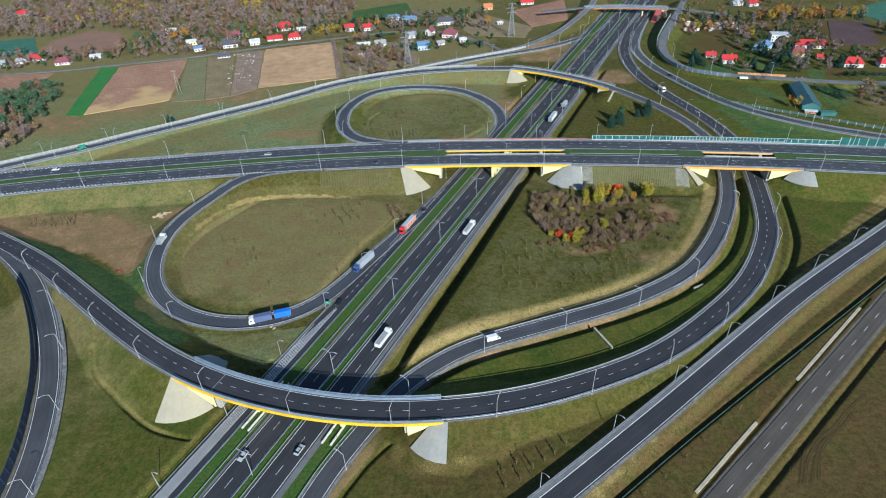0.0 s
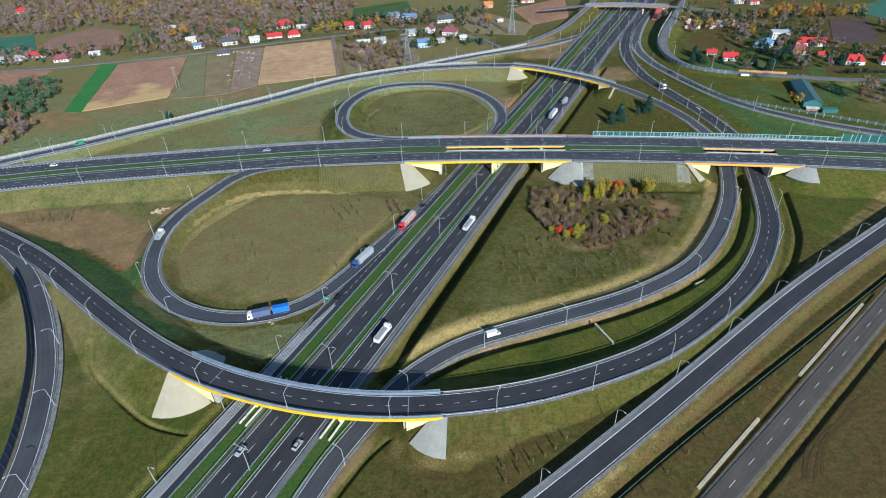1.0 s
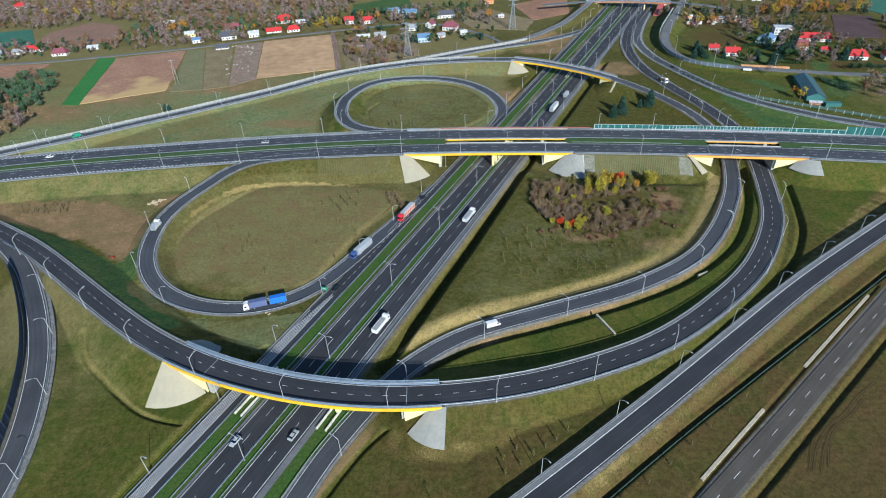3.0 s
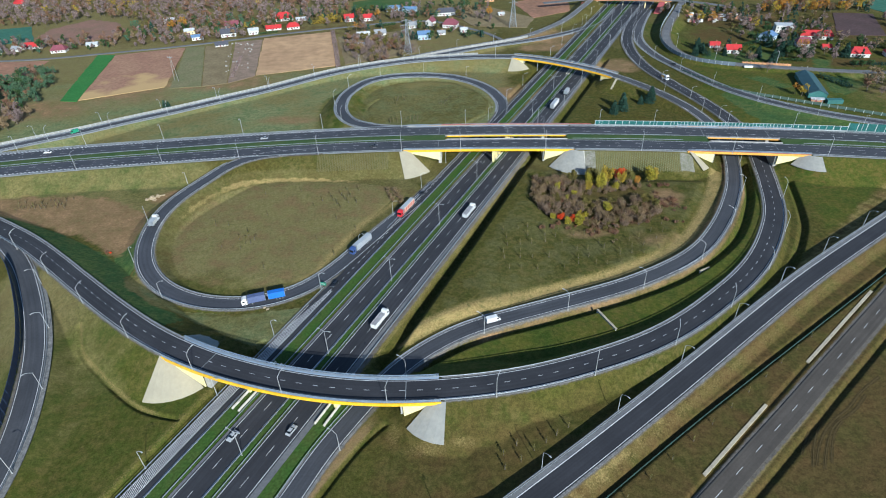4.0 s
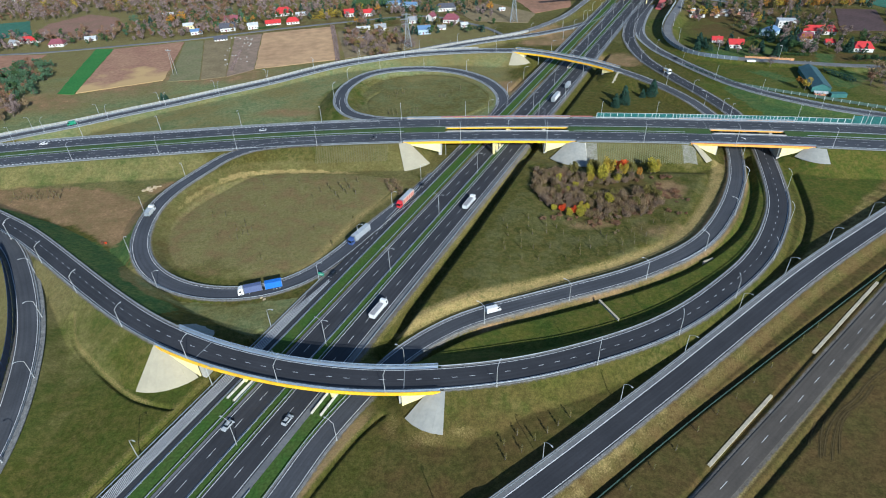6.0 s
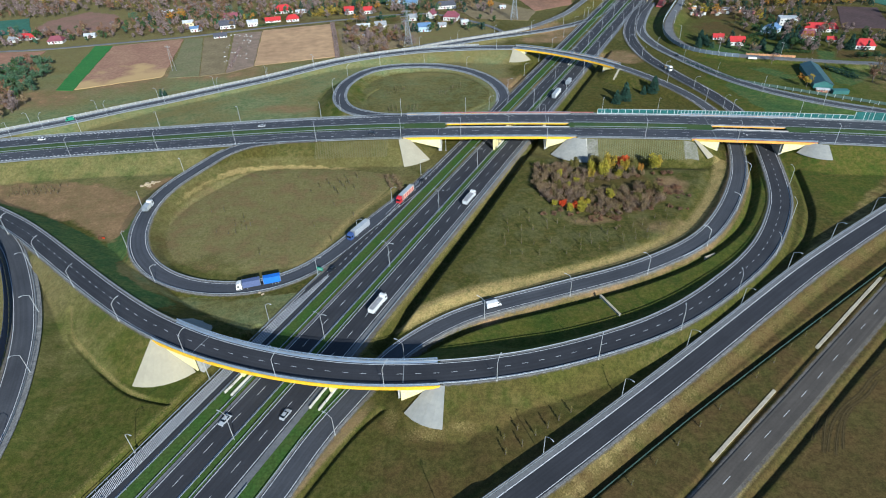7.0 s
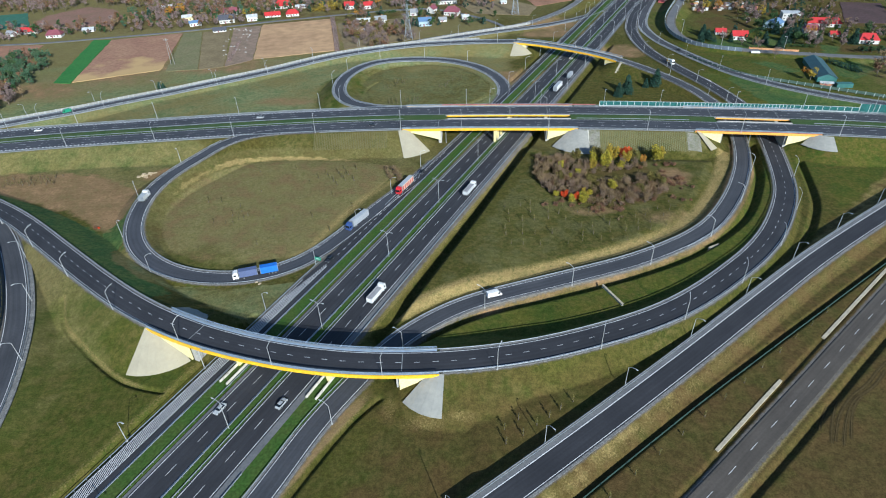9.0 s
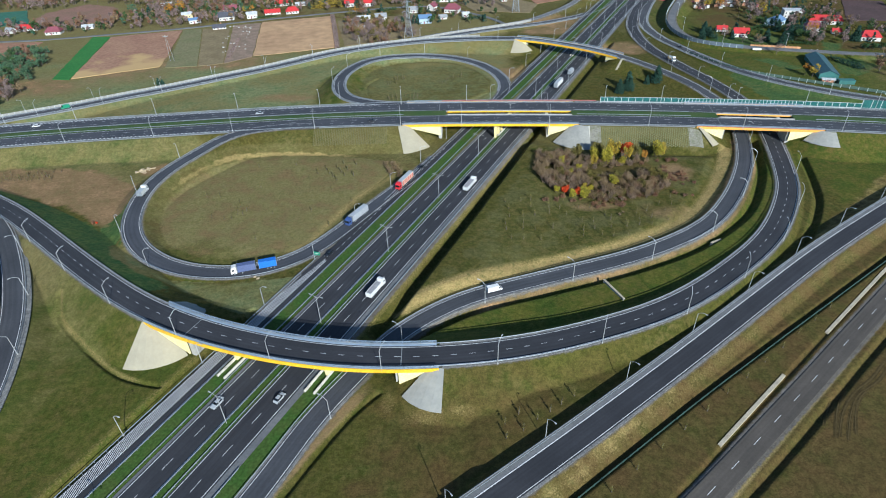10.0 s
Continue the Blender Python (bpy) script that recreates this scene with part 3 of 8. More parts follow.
MASKS = {
    # dry straw on banks and ditch rims
    "straw": np.maximum.reduce([
        (0.9 + 0.25 * wobble(GX, GY, 5, 2.0)) * np.clip(1.25 - np.abs(inner_d - 9.6) / 3.9, 0, 1) * ramp(sd_field + 14, 2) * ramp(303 - GY, 6),
        np.clip(1.0 - np.abs(sd_loop - 1) / 4, 0, 1) * 0.75 * ramp(GX + 85, 20) * ramp(280 - GY, 20) * ramp(MW_O + 40, 4),
        np.clip(1.1 - np.abs(east_d - 7.5) / 3.5, 0, 1) * 0.24 * ramp(0.72 * GX + 73 - GY, 4),
        0.36 * span(MW_O, 14.8, 17.6, 1.4) * ramp(MW_S - 165, 10) * ramp(300 - GY, 10),
        1.35 * span(sd_loop + 1.2 * wobble(GX, GY, 3), -1.3, 0.6, 1.2) * ramp(np.maximum(GY - 286, -125 - GX), 16) * ramp(-52 - GX, 20) * np.clip(0.3 + (GY - 262) / 40, 0.14, 1),
        0.35 * ramp(sd_far, 6) * ramp(WY - 440, 14), 0.3 * blobs([(-8, 114.5, 11, 4), (4, 115.5, 7, 2.5), (-19, 121, 4, 8)]),
        0.42 * np.clip(1.2 - rim_d / 1.2, 0, 1) * ramp(GX + 100, -8),
        0.26 * span(MW_O, -31.5, -28.6, 2.0) * ramp(165 - MW_S, 8),
        0.35 * span(MW_O - slip_edge, -2.2, 2.0, 1.4) * ramp(158 - MW_S, 8),
        0.8 * span(right_of_local, 3.3, 5.2, 1.0),
        (0.34 + 0.3 * wobble(GX, GY, 3, 1.3)) * span(right_of_local + 1.5 * wobble(GX, GY, 7), -34, -24, 3) * ramp(GX - 20, 10)]),
    "soil": np.maximum.reduce([
        0.22 * ramp(sd_loop - 2, 6), 0.5 * blobs([(335, 392, 50, 40)]),
        0.62 * span(inner_d, 3.6, 6.2, 1.2) * ramp(-sd_field, 2) * ramp(300 - GY, 10) * ramp(GX - 8, 10),
        0.95 * span(MW_O - slip_edge, -2.4, 1.4, 1.4) * ramp(158 - MW_S, 8),
        ramp(np.where(inside(GX, GY, BARE_PATCH), d_bare, -d_bare) + 2 * wobble(GX, GY, 5), 5),
        blobs([(-150, 285, 16, 10), (119, 262, 11, 12), (150, 475, 30, 22), (110, 560, 40, 30), (105, 532, 40, 18), (62, 420, 30, 24)]) * 1.0, 0.5 * blobs([(105, 225, 30, 8), (72, 231, 20, 7)]),
        0.7 * blobs([(-300, 425, 60, 32), (-105, 388, 34, 12), (-250, 470, 70, 60), (-60, 560, 70, 50), (-180, 470, 80, 25), (310, 610, 50, 20), (350, 400, 30, 20), (-380, 620, 60, 40)])]),
    "loam": np.maximum.reduce([0.95 * ramp(right_of_local - 9 + 2 * wobble(GX, GY, 5), 5) * ramp(GX - 60, 8) * ramp(190 - GY, 30),
                               0.75 * span(right_of_local, -34, 12, 6) * ramp(GX - 30, 10), 0.6 * span(WX, -25, 80, 12) * ramp(128 - WY, 20), 0.2 * ramp(sd_loop + 6, 8), 0.6 * ramp(np.where(inside(GX, GY, THICKET), 1.0, -1.0) * distance(GX, GY, closed_path(THICKET), 30)[0] + wobble(GX, GY, 4), 4), 0.20 * ramp(sd_field, 6),
                                                              0.9 * blobs([(300, 590, 80, 40), (262, 545, 40, 40), (390, 560, 70, 70), (330, 460, 60, 16)]), 0.5 * span(WX, -330, 60, 20) * span(WY, 590, 700, 20)]),
    "lush": np.maximum.reduce([
        ramp(np.where(inside(GX, GY, SHADE_PATCH), 1.0, -1.0) * distance(GX, GY, closed_path(SHADE_PATCH), 30)[0], 2),
        0.5 * ramp(-85 - WX, 16) * ramp(215 - WY, 16) * ramp(330 + WX - WY, 16) * np.where(inside(GX, GY, SHADED_BANK) | inside(GX, GY, WEDGE), 0.2, 1), 0.12 * ramp(sd_field, 10) * ramp(58 - MW_O, 30), 0.2 * span(WX, -40, 140, 24) * span(WY, 95, 165, 16),
        0.85 * ramp(inner_d - 6, 3) * inside(GX, GY, ISLAND),
        0.75 * ramp(WX - 150, 10) * span(WY, 215, 300, 12) * ramp(WX - 190 + (WY - 215) * 0.2, 10), 0.7 * ramp(WX - 190, 10) * span(WY, 325, 420, 16),
        0.7 * ramp(24 - np.abs(WX + 78), 8) * span(WY, 355, 430, 10) * ramp(14 - NEAR_ROAD, 5),
        0.6 * ramp(WX - 195, 10) * span(WY, 400, 600, 20), 0.12 * span(WX, -300, -60, 30) * span(WY, 345, 440, 20), 0.36 * ramp(-138 - WX, 8) * span(WY, 276, 318, 10),
        0.8 * blobs([(-48, 612, 14, 22), (-30, 585, 20, 12), (248, 490, 26, 12), (285, 480, 24, 14), (300, 545, 18, 14), (318, 418, 30, 14), (255, 440, 18, 12), (-160, 640, 30, 12), (330, 470, 30, 8)])]),
    # fresh light green meadow, its colour lightened for haze over the far ground
    "meadow": np.maximum.reduce([
        # wedge by the near bridge: painted sunlight
        0.45 * ramp(signed(WEDGE) + wobble(GX, GY, 4), 3),
        0.95 * ramp(52 - WX, 14) * ramp(WY - 345, 8) * ramp(-sd_far, 4) * ramp(485 - WY, 14) * (0.55 + 0.45 * wobble(GX, GY, 31, 0.4)),
        0.3 * ramp(-138 - WX, 10) * span(WY, 286, 330, 12), 0.24 * ramp(sd_field, 8), 0.3 * ramp(sd_far, 5),
        0.5 * ramp(WX - 196, 10) * span(WY, 325, 420, 16) * np.where(inside(GX, GY, SHADE_PATCH), 0, 1),
        0.9 * blobs([(248, 490, 16, 9), (288, 482, 22, 8), (322, 420, 30, 14), (356, 452, 24, 8), (282, 560, 22, 10), (-52, 584, 16, 10), (-20, 600, 16, 14), (-48, 634, 14, 12), (-165, 612, 30, 6)])]),
    # fresh green grass on the shaded bank, the lawns and the strip by the collector
    "green": np.maximum.reduce([ramp(signed(p) + w * wobble(GX, GY, 5), 2.0) for p, w in GREENS]),
    # pale dry grass, lightened to stand in for haze on far slopes
    "pale": np.maximum.reduce([
        # same wedge, brightened as if sunlit
        0.6 * ramp(signed(WEDGE) + wobble(GX, GY, 4), 3),
        1.0 * ramp(sd_loop - 1, 4), 0.5 * ramp(sd_loop + 8, 4), 0.5 * ramp(sd_far, 6), 0.8 * ramp(-136 - WX, 8) * span(WY, 258, 330, 14), 0.3 * span(WX, -140, -30, 6) * span(WY, 258, 330, 14), 0.95 * ramp(60 - WX, 16) * ramp(WY - 345, 10) * ramp(-sd_far, 4),
        0.5 * span(WY, 288, 318, 8) * span(WX, -60, 150, 12), 0.4 * ramp(WX - 60, 20) * ramp(WY - 520, 20), 0.26 * ramp(sd_field, 6),
        0.16 * span(WX, 0, 72, 18) * span(WY, 112, 132, 10), 0.5 * span(WX, -200, -128, 24) * span(WY, 90, 165, 30), 0.8 * span(WX, -205, -118, 14) * span(WY, 138, 215, 16)]),
    "stones": 0.9 * np.clip(1.75 - NEAR_ROAD / 0.9, 0, 1) * ramp(620 - GY, 40) * np.maximum(ramp(-17.6 - MW_O, 0.5), ramp(MW_O - 13.8, 0.5)),
}
MASKS["loam"] = MASKS["loam"] * (1 - MASKS["green"])  # lawns lie over the garden earth
for key, mask in MASKS.items():
    me.attributes.new(key, "FLOAT", "POINT").data.foreach_set("value", np.clip(mask, 0, 1))


def ground_material():
    m = bpy.data.materials.new("grassland")
    m.use_nodes = True
    t = m.node_tree
    b = t.nodes["Principled BSDF"]
    b.inputs["Roughness"].default_value = 0.95
    b.inputs["Specular IOR Level"].default_value = 0.1
    geo = t.nodes.new("ShaderNodeNewGeometry")

    def noise_of(scale, detail=5.0, lo=0.3, hi=0.7):
        n = t.nodes.new("ShaderNodeTexNoise")
        n.inputs["Scale"].default_value, n.inputs["Detail"].default_value = scale, detail
        n.inputs["Roughness"].default_value = 0.62
        t.links.new(geo.outputs["Position"], n.inputs["Vector"])
        r = t.nodes.new("ShaderNodeMapRange")
        r.inputs["From Min"].default_value, r.inputs["From Max"].default_value = lo, hi
        t.links.new(n.outputs["Fac"], r.inputs["Value"])
        return r.outputs[0]

    def mixed(a, b_, fac):
        x = t.nodes.new("ShaderNodeMix")
        x.data_type = "RGBA"
        for socket, value in (("A", a), ("B", b_), ("Factor", fac)):
            if isinstance(value, tuple):
                x.inputs[socket].default_value = (*value, 1)
            elif isinstance(value, float):
                x.inputs[socket].default_value = value
            else:
                t.links.new(value, x.inputs[socket])
        return x.outputs["Result"]

    def mask(name, noise_socket, hard=2.2):
        a = t.nodes.new("ShaderNodeAttribute")
        a.attribute_name = name
        x = t.nodes.new("ShaderNodeMath")
        x.operation = "MULTIPLY_ADD"
        t.links.new(a.outputs["Fac"], x.inputs[0])
        x.inputs[1].default_value, x.inputs[2].default_value = hard, 0.0
        sub = t.nodes.new("ShaderNodeMath")
        sub.operation = "SUBTRACT"
        t.links.new(x.outputs[0], sub.inputs[0])
        soft = t.nodes.new("ShaderNodeMath")
        soft.operation = "MULTIPLY"
        soft.inputs[1].default_value = 0.6
        t.links.new(noise_socket, soft.inputs[0])
        t.links.new(soft.outputs[0], sub.inputs[1])
        sub.use_clamp = True
        return sub.outputs[0]

    def mask_of(p, q):
        x = t.nodes.new("ShaderNodeMath")
        x.operation = "MULTIPLY"
        t.links.new(p, x.inputs[0])
        t.links.new(q, x.inputs[1])
        return x.outputs[0]

    big, mid, fine = noise_of(0.02, 4.0), noise_of(0.09, 4.0, 0.36, 0.64), noise_of(0.7, 4.0, 0.36, 0.64)
    tuft = noise_of(2.2, 3.0)
    streak = noise_of(0.35, 4.0, 0.38, 0.62)
    along = t.nodes.new("ShaderNodeMapping")
    along.inputs["Scale"].default_value = (0.10, 0.9, 0.5)
    t.links.new(geo.outputs["Position"], along.inputs["Vector"])
    mown = t.nodes.new("ShaderNodeTexNoise")
    mown.inputs["Scale"].default_value, mown.inputs["Detail"].default_value = 0.6, 3.0
    t.links.new(along.outputs[0], mown.inputs["Vector"])
    grass = mixed((0.074, 0.077, 0.014), (0.094, 0.076, 0.020), big)
    grass = mixed(grass, mixed((0.056, 0.066, 0.013), (0.088, 0.074, 0.023), streak), mid)
    pale = mixed((0.215, 0.172, 0.070), (0.168, 0.152, 0.055), mid)
    pale = mixed(pale, mixed((0.180, 0.160, 0.070), (0.150, 0.124, 0.050), mown.outputs["Fac"]), streak)
    col = mixed(grass, pale, mask("pale", big, 1.5))
    meadow = mixed((0.150, 0.198, 0.086), (0.186, 0.202, 0.094), streak)
    meadow = mixed(meadow, mixed((0.216, 0.192, 0.096), (0.130, 0.180, 0.074), mown.outputs["Fac"]), mid)
    col = mixed(col, meadow, mask("meadow", mid, 1.6))
    lush = mixed((0.060, 0.094, 0.015), (0.088, 0.094, 0.016), mid)
    lush = mixed(lush, (0.100, 0.080, 0.022), mask_of(streak, big))
    col = mixed(col, lush, mask("lush", mid, 1.7))
    green = mixed(mixed((0.048, 0.110, 0.036), (0.070, 0.112, 0.032), mid), (0.102, 0.106, 0.036), mask_of(streak, big))
    col = mixed(col, green, mask("green", mid, 1.6))
    loam = mixed((0.112, 0.074, 0.028), (0.076, 0.061, 0.020), mid)
    col = mixed(col, loam, mask("loam", mid, 1.5))
    soil = mixed((0.30, 0.192, 0.100), (0.20, 0.132, 0.064), mid)
    soil = mixed(soil, (0.150, 0.115, 0.052), mask_of(streak, mid))
    col = mixed(col, soil, mask("soil", mid, 1.6))
    blade = noise_of(1.9, 6.0, 0.34, 0.66)
    straw = mixed((0.47, 0.35, 0.145), (0.22, 0.162, 0.062), blade)
    straw = mixed(straw, (0.13, 0.115, 0.042), mask_of(fine, streak))
    col = mixed(col, straw, mask("straw", blade, 1.8))
    stones = mixed((0.19, 0.175, 0.155), (0.115, 0.10, 0.085), fine)
    col = mixed(col, stones, mask("stones", fine, 1.8))
    for noise_socket, lo, hi in ((tuft, 0.77, 1.23), (blade, 0.88, 1.12), (fine, 0.88, 1.12), (streak, 0.90, 1.10), (mid, 0.90, 1.10), (mown.outputs["Fac"], 0.86, 1.14)):
        x = t.nodes.new("ShaderNodeMix")
        x.data_type, x.blend_type = "RGBA", "MULTIPLY"
        x.inputs["Factor"].default_value = 1.0
        r = t.nodes.new("ShaderNodeMapRange")
        r.inputs["To Min"].default_value, r.inputs["To Max"].default_value = lo, hi
        t.links.new(noise_socket, r.inputs["Value"])
        t.links.new(col, x.inputs["A"])
        t.links.new(r.outputs[0], x.inputs["B"])
        col = x.outputs["Result"]
    t.links.new(col, b.inputs["Base Color"])
    bp = t.nodes.new("ShaderNodeBump")
    bp.inputs["Strength"].default_value, bp.inputs["Distance"].default_value = 0.5, 0.14
    t.links.new(tuft, bp.inputs["Height"])
    t.links.new(bp.outputs[0], b.inputs["Normal"])
    return m


me.materials.append(ground_material())
tagged(new("ground", me), "rolling autumn grassland with embankments and drainage ditches", "ground", kind="structure")


# ---- road surfaces ----
def dashes(path, o, dash, gap, width, lift, s0=0.0, s1=None):
    """Painted dashes along a path."""
    soup = Soup()
    total = length_of(path)[-1]
    s, s1 = s0, s1 or total
    line = offset(path, o, lift)
    while s + dash < s1:
        c = cut(line, s, s + dash, 2.0)
        soup.add(*ribbon([offset(c, -width / 2), offset(c, width / 2)]))
        s += dash + gap
    return soup.data()


def stripe(path, o, width, lift):
    line = offset(path, o, lift)
    return ribbon([offset(line, -width / 2), offset(line, width / 2)])


def paved(name, path, half, mat, parent):
    """A slab of road along the path, with metres across and along it as an attribute."""
    ob = part(name, sweep(path, [(-half, 0), (half, 0), (half, -0.4), (-half, -0.4)]), mat, parent)
    along_ = length_of(path)
    rows = [np.stack([np.full(len(path), u), along_, np.zeros(len(path))], 1) for u in (-half, half, half, -half, -half)]
    ob.data.attributes.new("lay", "FLOAT_VECTOR", "POINT").data.foreach_set("vector", np.concatenate(rows).ravel())
    return ob


def verge_strips(r, parent, wide, mat, sides=(-1, 1), name="verge_strip"):
    """Pale strips of stone along a road's edges, left out on bridges and where other roads join."""
    for side in sides:
        mid = offset(r.path, side * (r.half + wide / 2), r.lift - 0.03)
        keep = ~r.on_bridge(r.s, 2.0)
        for q in roads:
            if q is not r:
                d, _ = distance(mid[:, 0], mid[:, 1], q.path, 30)
                keep &= d > q.half + 0.9
        o = (mid[:, 0] - MW_ORIGIN.x) * MW_RIGHT.x + mid[:, 1] * MW_RIGHT.y
        keep &= (o < -25.5) | (o > 15.5) | (mid[:, 2] > 2.5)
        idx = np.nonzero(keep)[0]
        for run in np.split(idx, np.nonzero(np.diff(idx) > 1)[0] + 1):
            if len(run) > 4:
                c = mid[run]
                part(name, sweep(c, [(-wide / 2, 0), (wide / 2, 0), (wide / 2, -0.35), (-wide / 2, -0.35)]), mat, parent)


def road_surface(r):
    ob = thing(r.name, (0, 0, 0), r.label, "road", kind="structure")
    p = r.path.copy()
    p[:, 2] += r.lift
    paved("asphalt", p, r.half, r.mat, ob)
    if r.name in ("service_road", "merge_road", "far_loop", "side_road"):
        verge_strips(r, ob, 2.1 if r.name == "service_road" else 1.3, SHOULDER_PALE)
    elif r.name in ("left_loop", "inner_ramp", "outer_ramp", "east_ramp"):
        verge_strips(r, ob, 0.8, STONES)
    elif r.name == "west_ramp":
        verge_strips(r, ob, 2.3, STONES, (-1,))
    if r.edge:
        for side in (-1, 1):
            inset = 1.55 if r.name == "east_ramp" and side > 0 else 0.5
            part("edge_line", stripe(p, side * (r.half - inset), 0.2 if inset < 1 else 0.3, 0.012), PAINT, ob)
            if inset > 1:
                part("paved_edge", ribbon([offset(p, side * (r.half - 1.3), 0.008), offset(p, side * r.half, 0.008)]), SHOULDER, ob)
    if r.lanes == 2:
        part("lane_dashes", dashes(p, 0, 2.0 if r.edge else 4.0, 4.0 if r.edge else 8.0, 0.15, 0.012), PAINT, ob)
    return ob


for r in roads:
    if r.name != "trunk_road":
        road_surface(r)


def trunk_surface():
    r = ROAD["trunk_road"]
    ob = thing("trunk_road", (0, 0, 0), r.label, "road", kind="structure")
    for side in (-1, 1):
        p = offset(r.path, side * 9.9)
        paved("asphalt", p, 6.3, ASPHALT_HAZY, ob)
        part("edge_line", stripe(p, side * 5.5, 0.22, 0.012), PAINT, ob)
        part("edge_line", stripe(p, -side * 5.5, 0.22, 0.012), PAINT, ob)
        part("lane_dashes", dashes(p, -side * 1.9, 4.0, 8.0, 0.15, 0.012), PAINT, ob)
        part("lane_dashes", dashes(p, side * 1.9, 2.0, 4.0, 0.15, 0.012), PAINT, ob)
    verge_strips(r, ob, 1.3, SHOULDER_PALE)
    # hatched edges of the hard shoulders
    for o, x1 in ((15.0, -108), (-15.0, -38)):
        soup = Soup()
        line = offset(r.path, o, 0.014)
        for s in np.arange(12, near(line, x1, 330), 2.2):
            a, b = at(offset(line, -0.8), [s, s + 0.8]), at(offset(line, 0.8), [s + 1.8, s + 2.6])
            soup.add([a[0], a[1], b[1], b[0]], [(0, 1, 2, 3)])
        part("edge_hatching", soup.data(), PAINT, ob)
    return ob


trunk_surface()


def motorway():
    ob = thing("motorway", (0, 0, 0), "straight dual-carriageway motorway of dark asphalt with grassy median", "road", kind="structure")
    axis = np.array([mw(s, median_shift(s), 0.04) for s in np.arange(60, 1200, 6.0)])
    for side in (-1, 1):
        p = offset(axis, side * 6.25)
        paved("asphalt", p, 4.7, ASPHALT, ob)
        w = 0.45 if side < 0 else 1.1
        part("shoulder", sweep(offset(axis, side * (10.95 + w)), [(-w, 0), (w, 0), (w, -0.4), (-w, -0.4)]), SHOULDER, ob)
        part("edge_line", stripe(p, side * 4.1, 0.22, 0.012), PAINT, ob)
        part("edge_line", stripe(p, -side * 4.1, 0.22, 0.012), PAINT, ob)
        part("lane_dashes", dashes(p, 0, 4.1, 8.3, 0.15, 0.012, 11.6 if side < 0 else 9.9), PAINT, ob)
    # collector lane on the left, widening towards the gore
    s = np.arange(60, 760, 6.0)
    inner = np.array([mw(a, -17.4, 0.03) for a in s])
    outer = np.array([mw(a, b, 0.03) for a, b in zip(s, np.interp(s, [0, 200, 250, 400, 900], [-24.7, -24.4, -22, -21.6, -21.6]))])
    low = outer.copy()
    low[:, 2] -= 0.4
    lane_ = part("collector_lane", ribbon([low, outer, inner]), ASPHALT, ob)
    lay = np.concatenate([np.stack([np.full(len(s), u), s, np.zeros(len(s))], 1) for u in (-3.5, -3.5, 3.5)])
    lane_.data.attributes.new("lay", "FLOAT_VECTOR", "POINT").data.foreach_set("vector", lay.ravel())
    part("edge_line", stripe(inner, -0.4, 0.2, 0.012), PAINT, ob)
    part("edge_line", stripe(np.array([mw(a, -24.1, 0.03) for a in np.arange(60, 200, 6.0)]), 0, 0.2, 0.012), PAINT, ob)
    part("edge_line", stripe(outer[32:], 0.5, 0.2, 0.012), PAINT, ob)
    part("lane_dashes", dashes(np.array([mw(a, -20.6, 0.03) for a in np.arange(218, 330, 6.0)]), 0, 2.0, 2.4, 0.2, 0.012), PAINT, ob)
    # hatched gore
    soup = Soup()
    for s0 in np.arange(62, 208, 1.6):
        w = np.interp(s0, [60, 175, 212], [3.7, 3.7, 0.8])
        a, b = Vector(mw(s0, -20.3, 0.05)), Vector(mw(s0 + 2.6 * w, -20.3 - w, 0.05))
        c = MW_DIR * 0.62
        soup.add([a, a + c, b + c, b], [(0, 1, 2, 3)])
    part("hatching", soup.data(), PAINT, ob)
    part("edge_line", stripe(np.array([mw(a, -20.3, 0.03) for a in np.arange(60, 216, 6.0)]), 0, 0.2, 0.014), PAINT, ob)
    return ob


motorway()


# ---- bridges ----
def wing_wall(name, parent, path, s_back, s_front, o, z_low, mat):
    """A triangular wing wall along the road's edge: top from back to front, toe at the front."""
    a, b = at(path, s_back), at(path, s_front)
    d = Vector(b - a).normalized()
    n = Vector((d.y, -d.x, 0))
    zt = min(a[2], b[2]) - 0.75
    p = Vector((*a[:2], 0)) + n * o
    q = Vector((*b[:2], 0)) + n * o
    t = n * (0.5 if o > 0 else -0.5)
    vs = [p + Vector((0, 0, zt)), q + Vector((0, 0, zt)), q + Vector((0, 0, z_low)), p + Vector((0, 0, zt - 0.5))]
    vs += [v - t for v in vs]
    part(name, (vs, [(0, 1, 2, 3), (7, 6, 5, 4), (0, 4, 5, 1), (1, 5, 6, 2), (2, 6, 7, 3), (3, 7, 4, 0)]), mat, parent)


def railing(parent, path, o, lift, mat):
    """Posts and three rails of a bridge parapet."""
    line = offset(path, o, lift)
    soup = Soup()
    for h, r in ((0.35, 0.04), (0.7, 0.04), (1.1, 0.07)):
        soup.add(*sweep(offset(line, 0, h), [(-r, -r), (r, -r), (r, r), (-r, r)]))
    part("parapet_rail", soup.data(), mat, parent)
    soup = Soup()
    total = length_of(line)[-1]
    for s in np.arange(0, total, 1.2):
        x, y, z = at(line, s)
        soup.box(x - 0.05, y - 0.05, z, x + 0.05, y + 0.05, z + 1.1)
    part("parapet_post_run", soup.data(), mat, parent)["kind"] = "stuff"


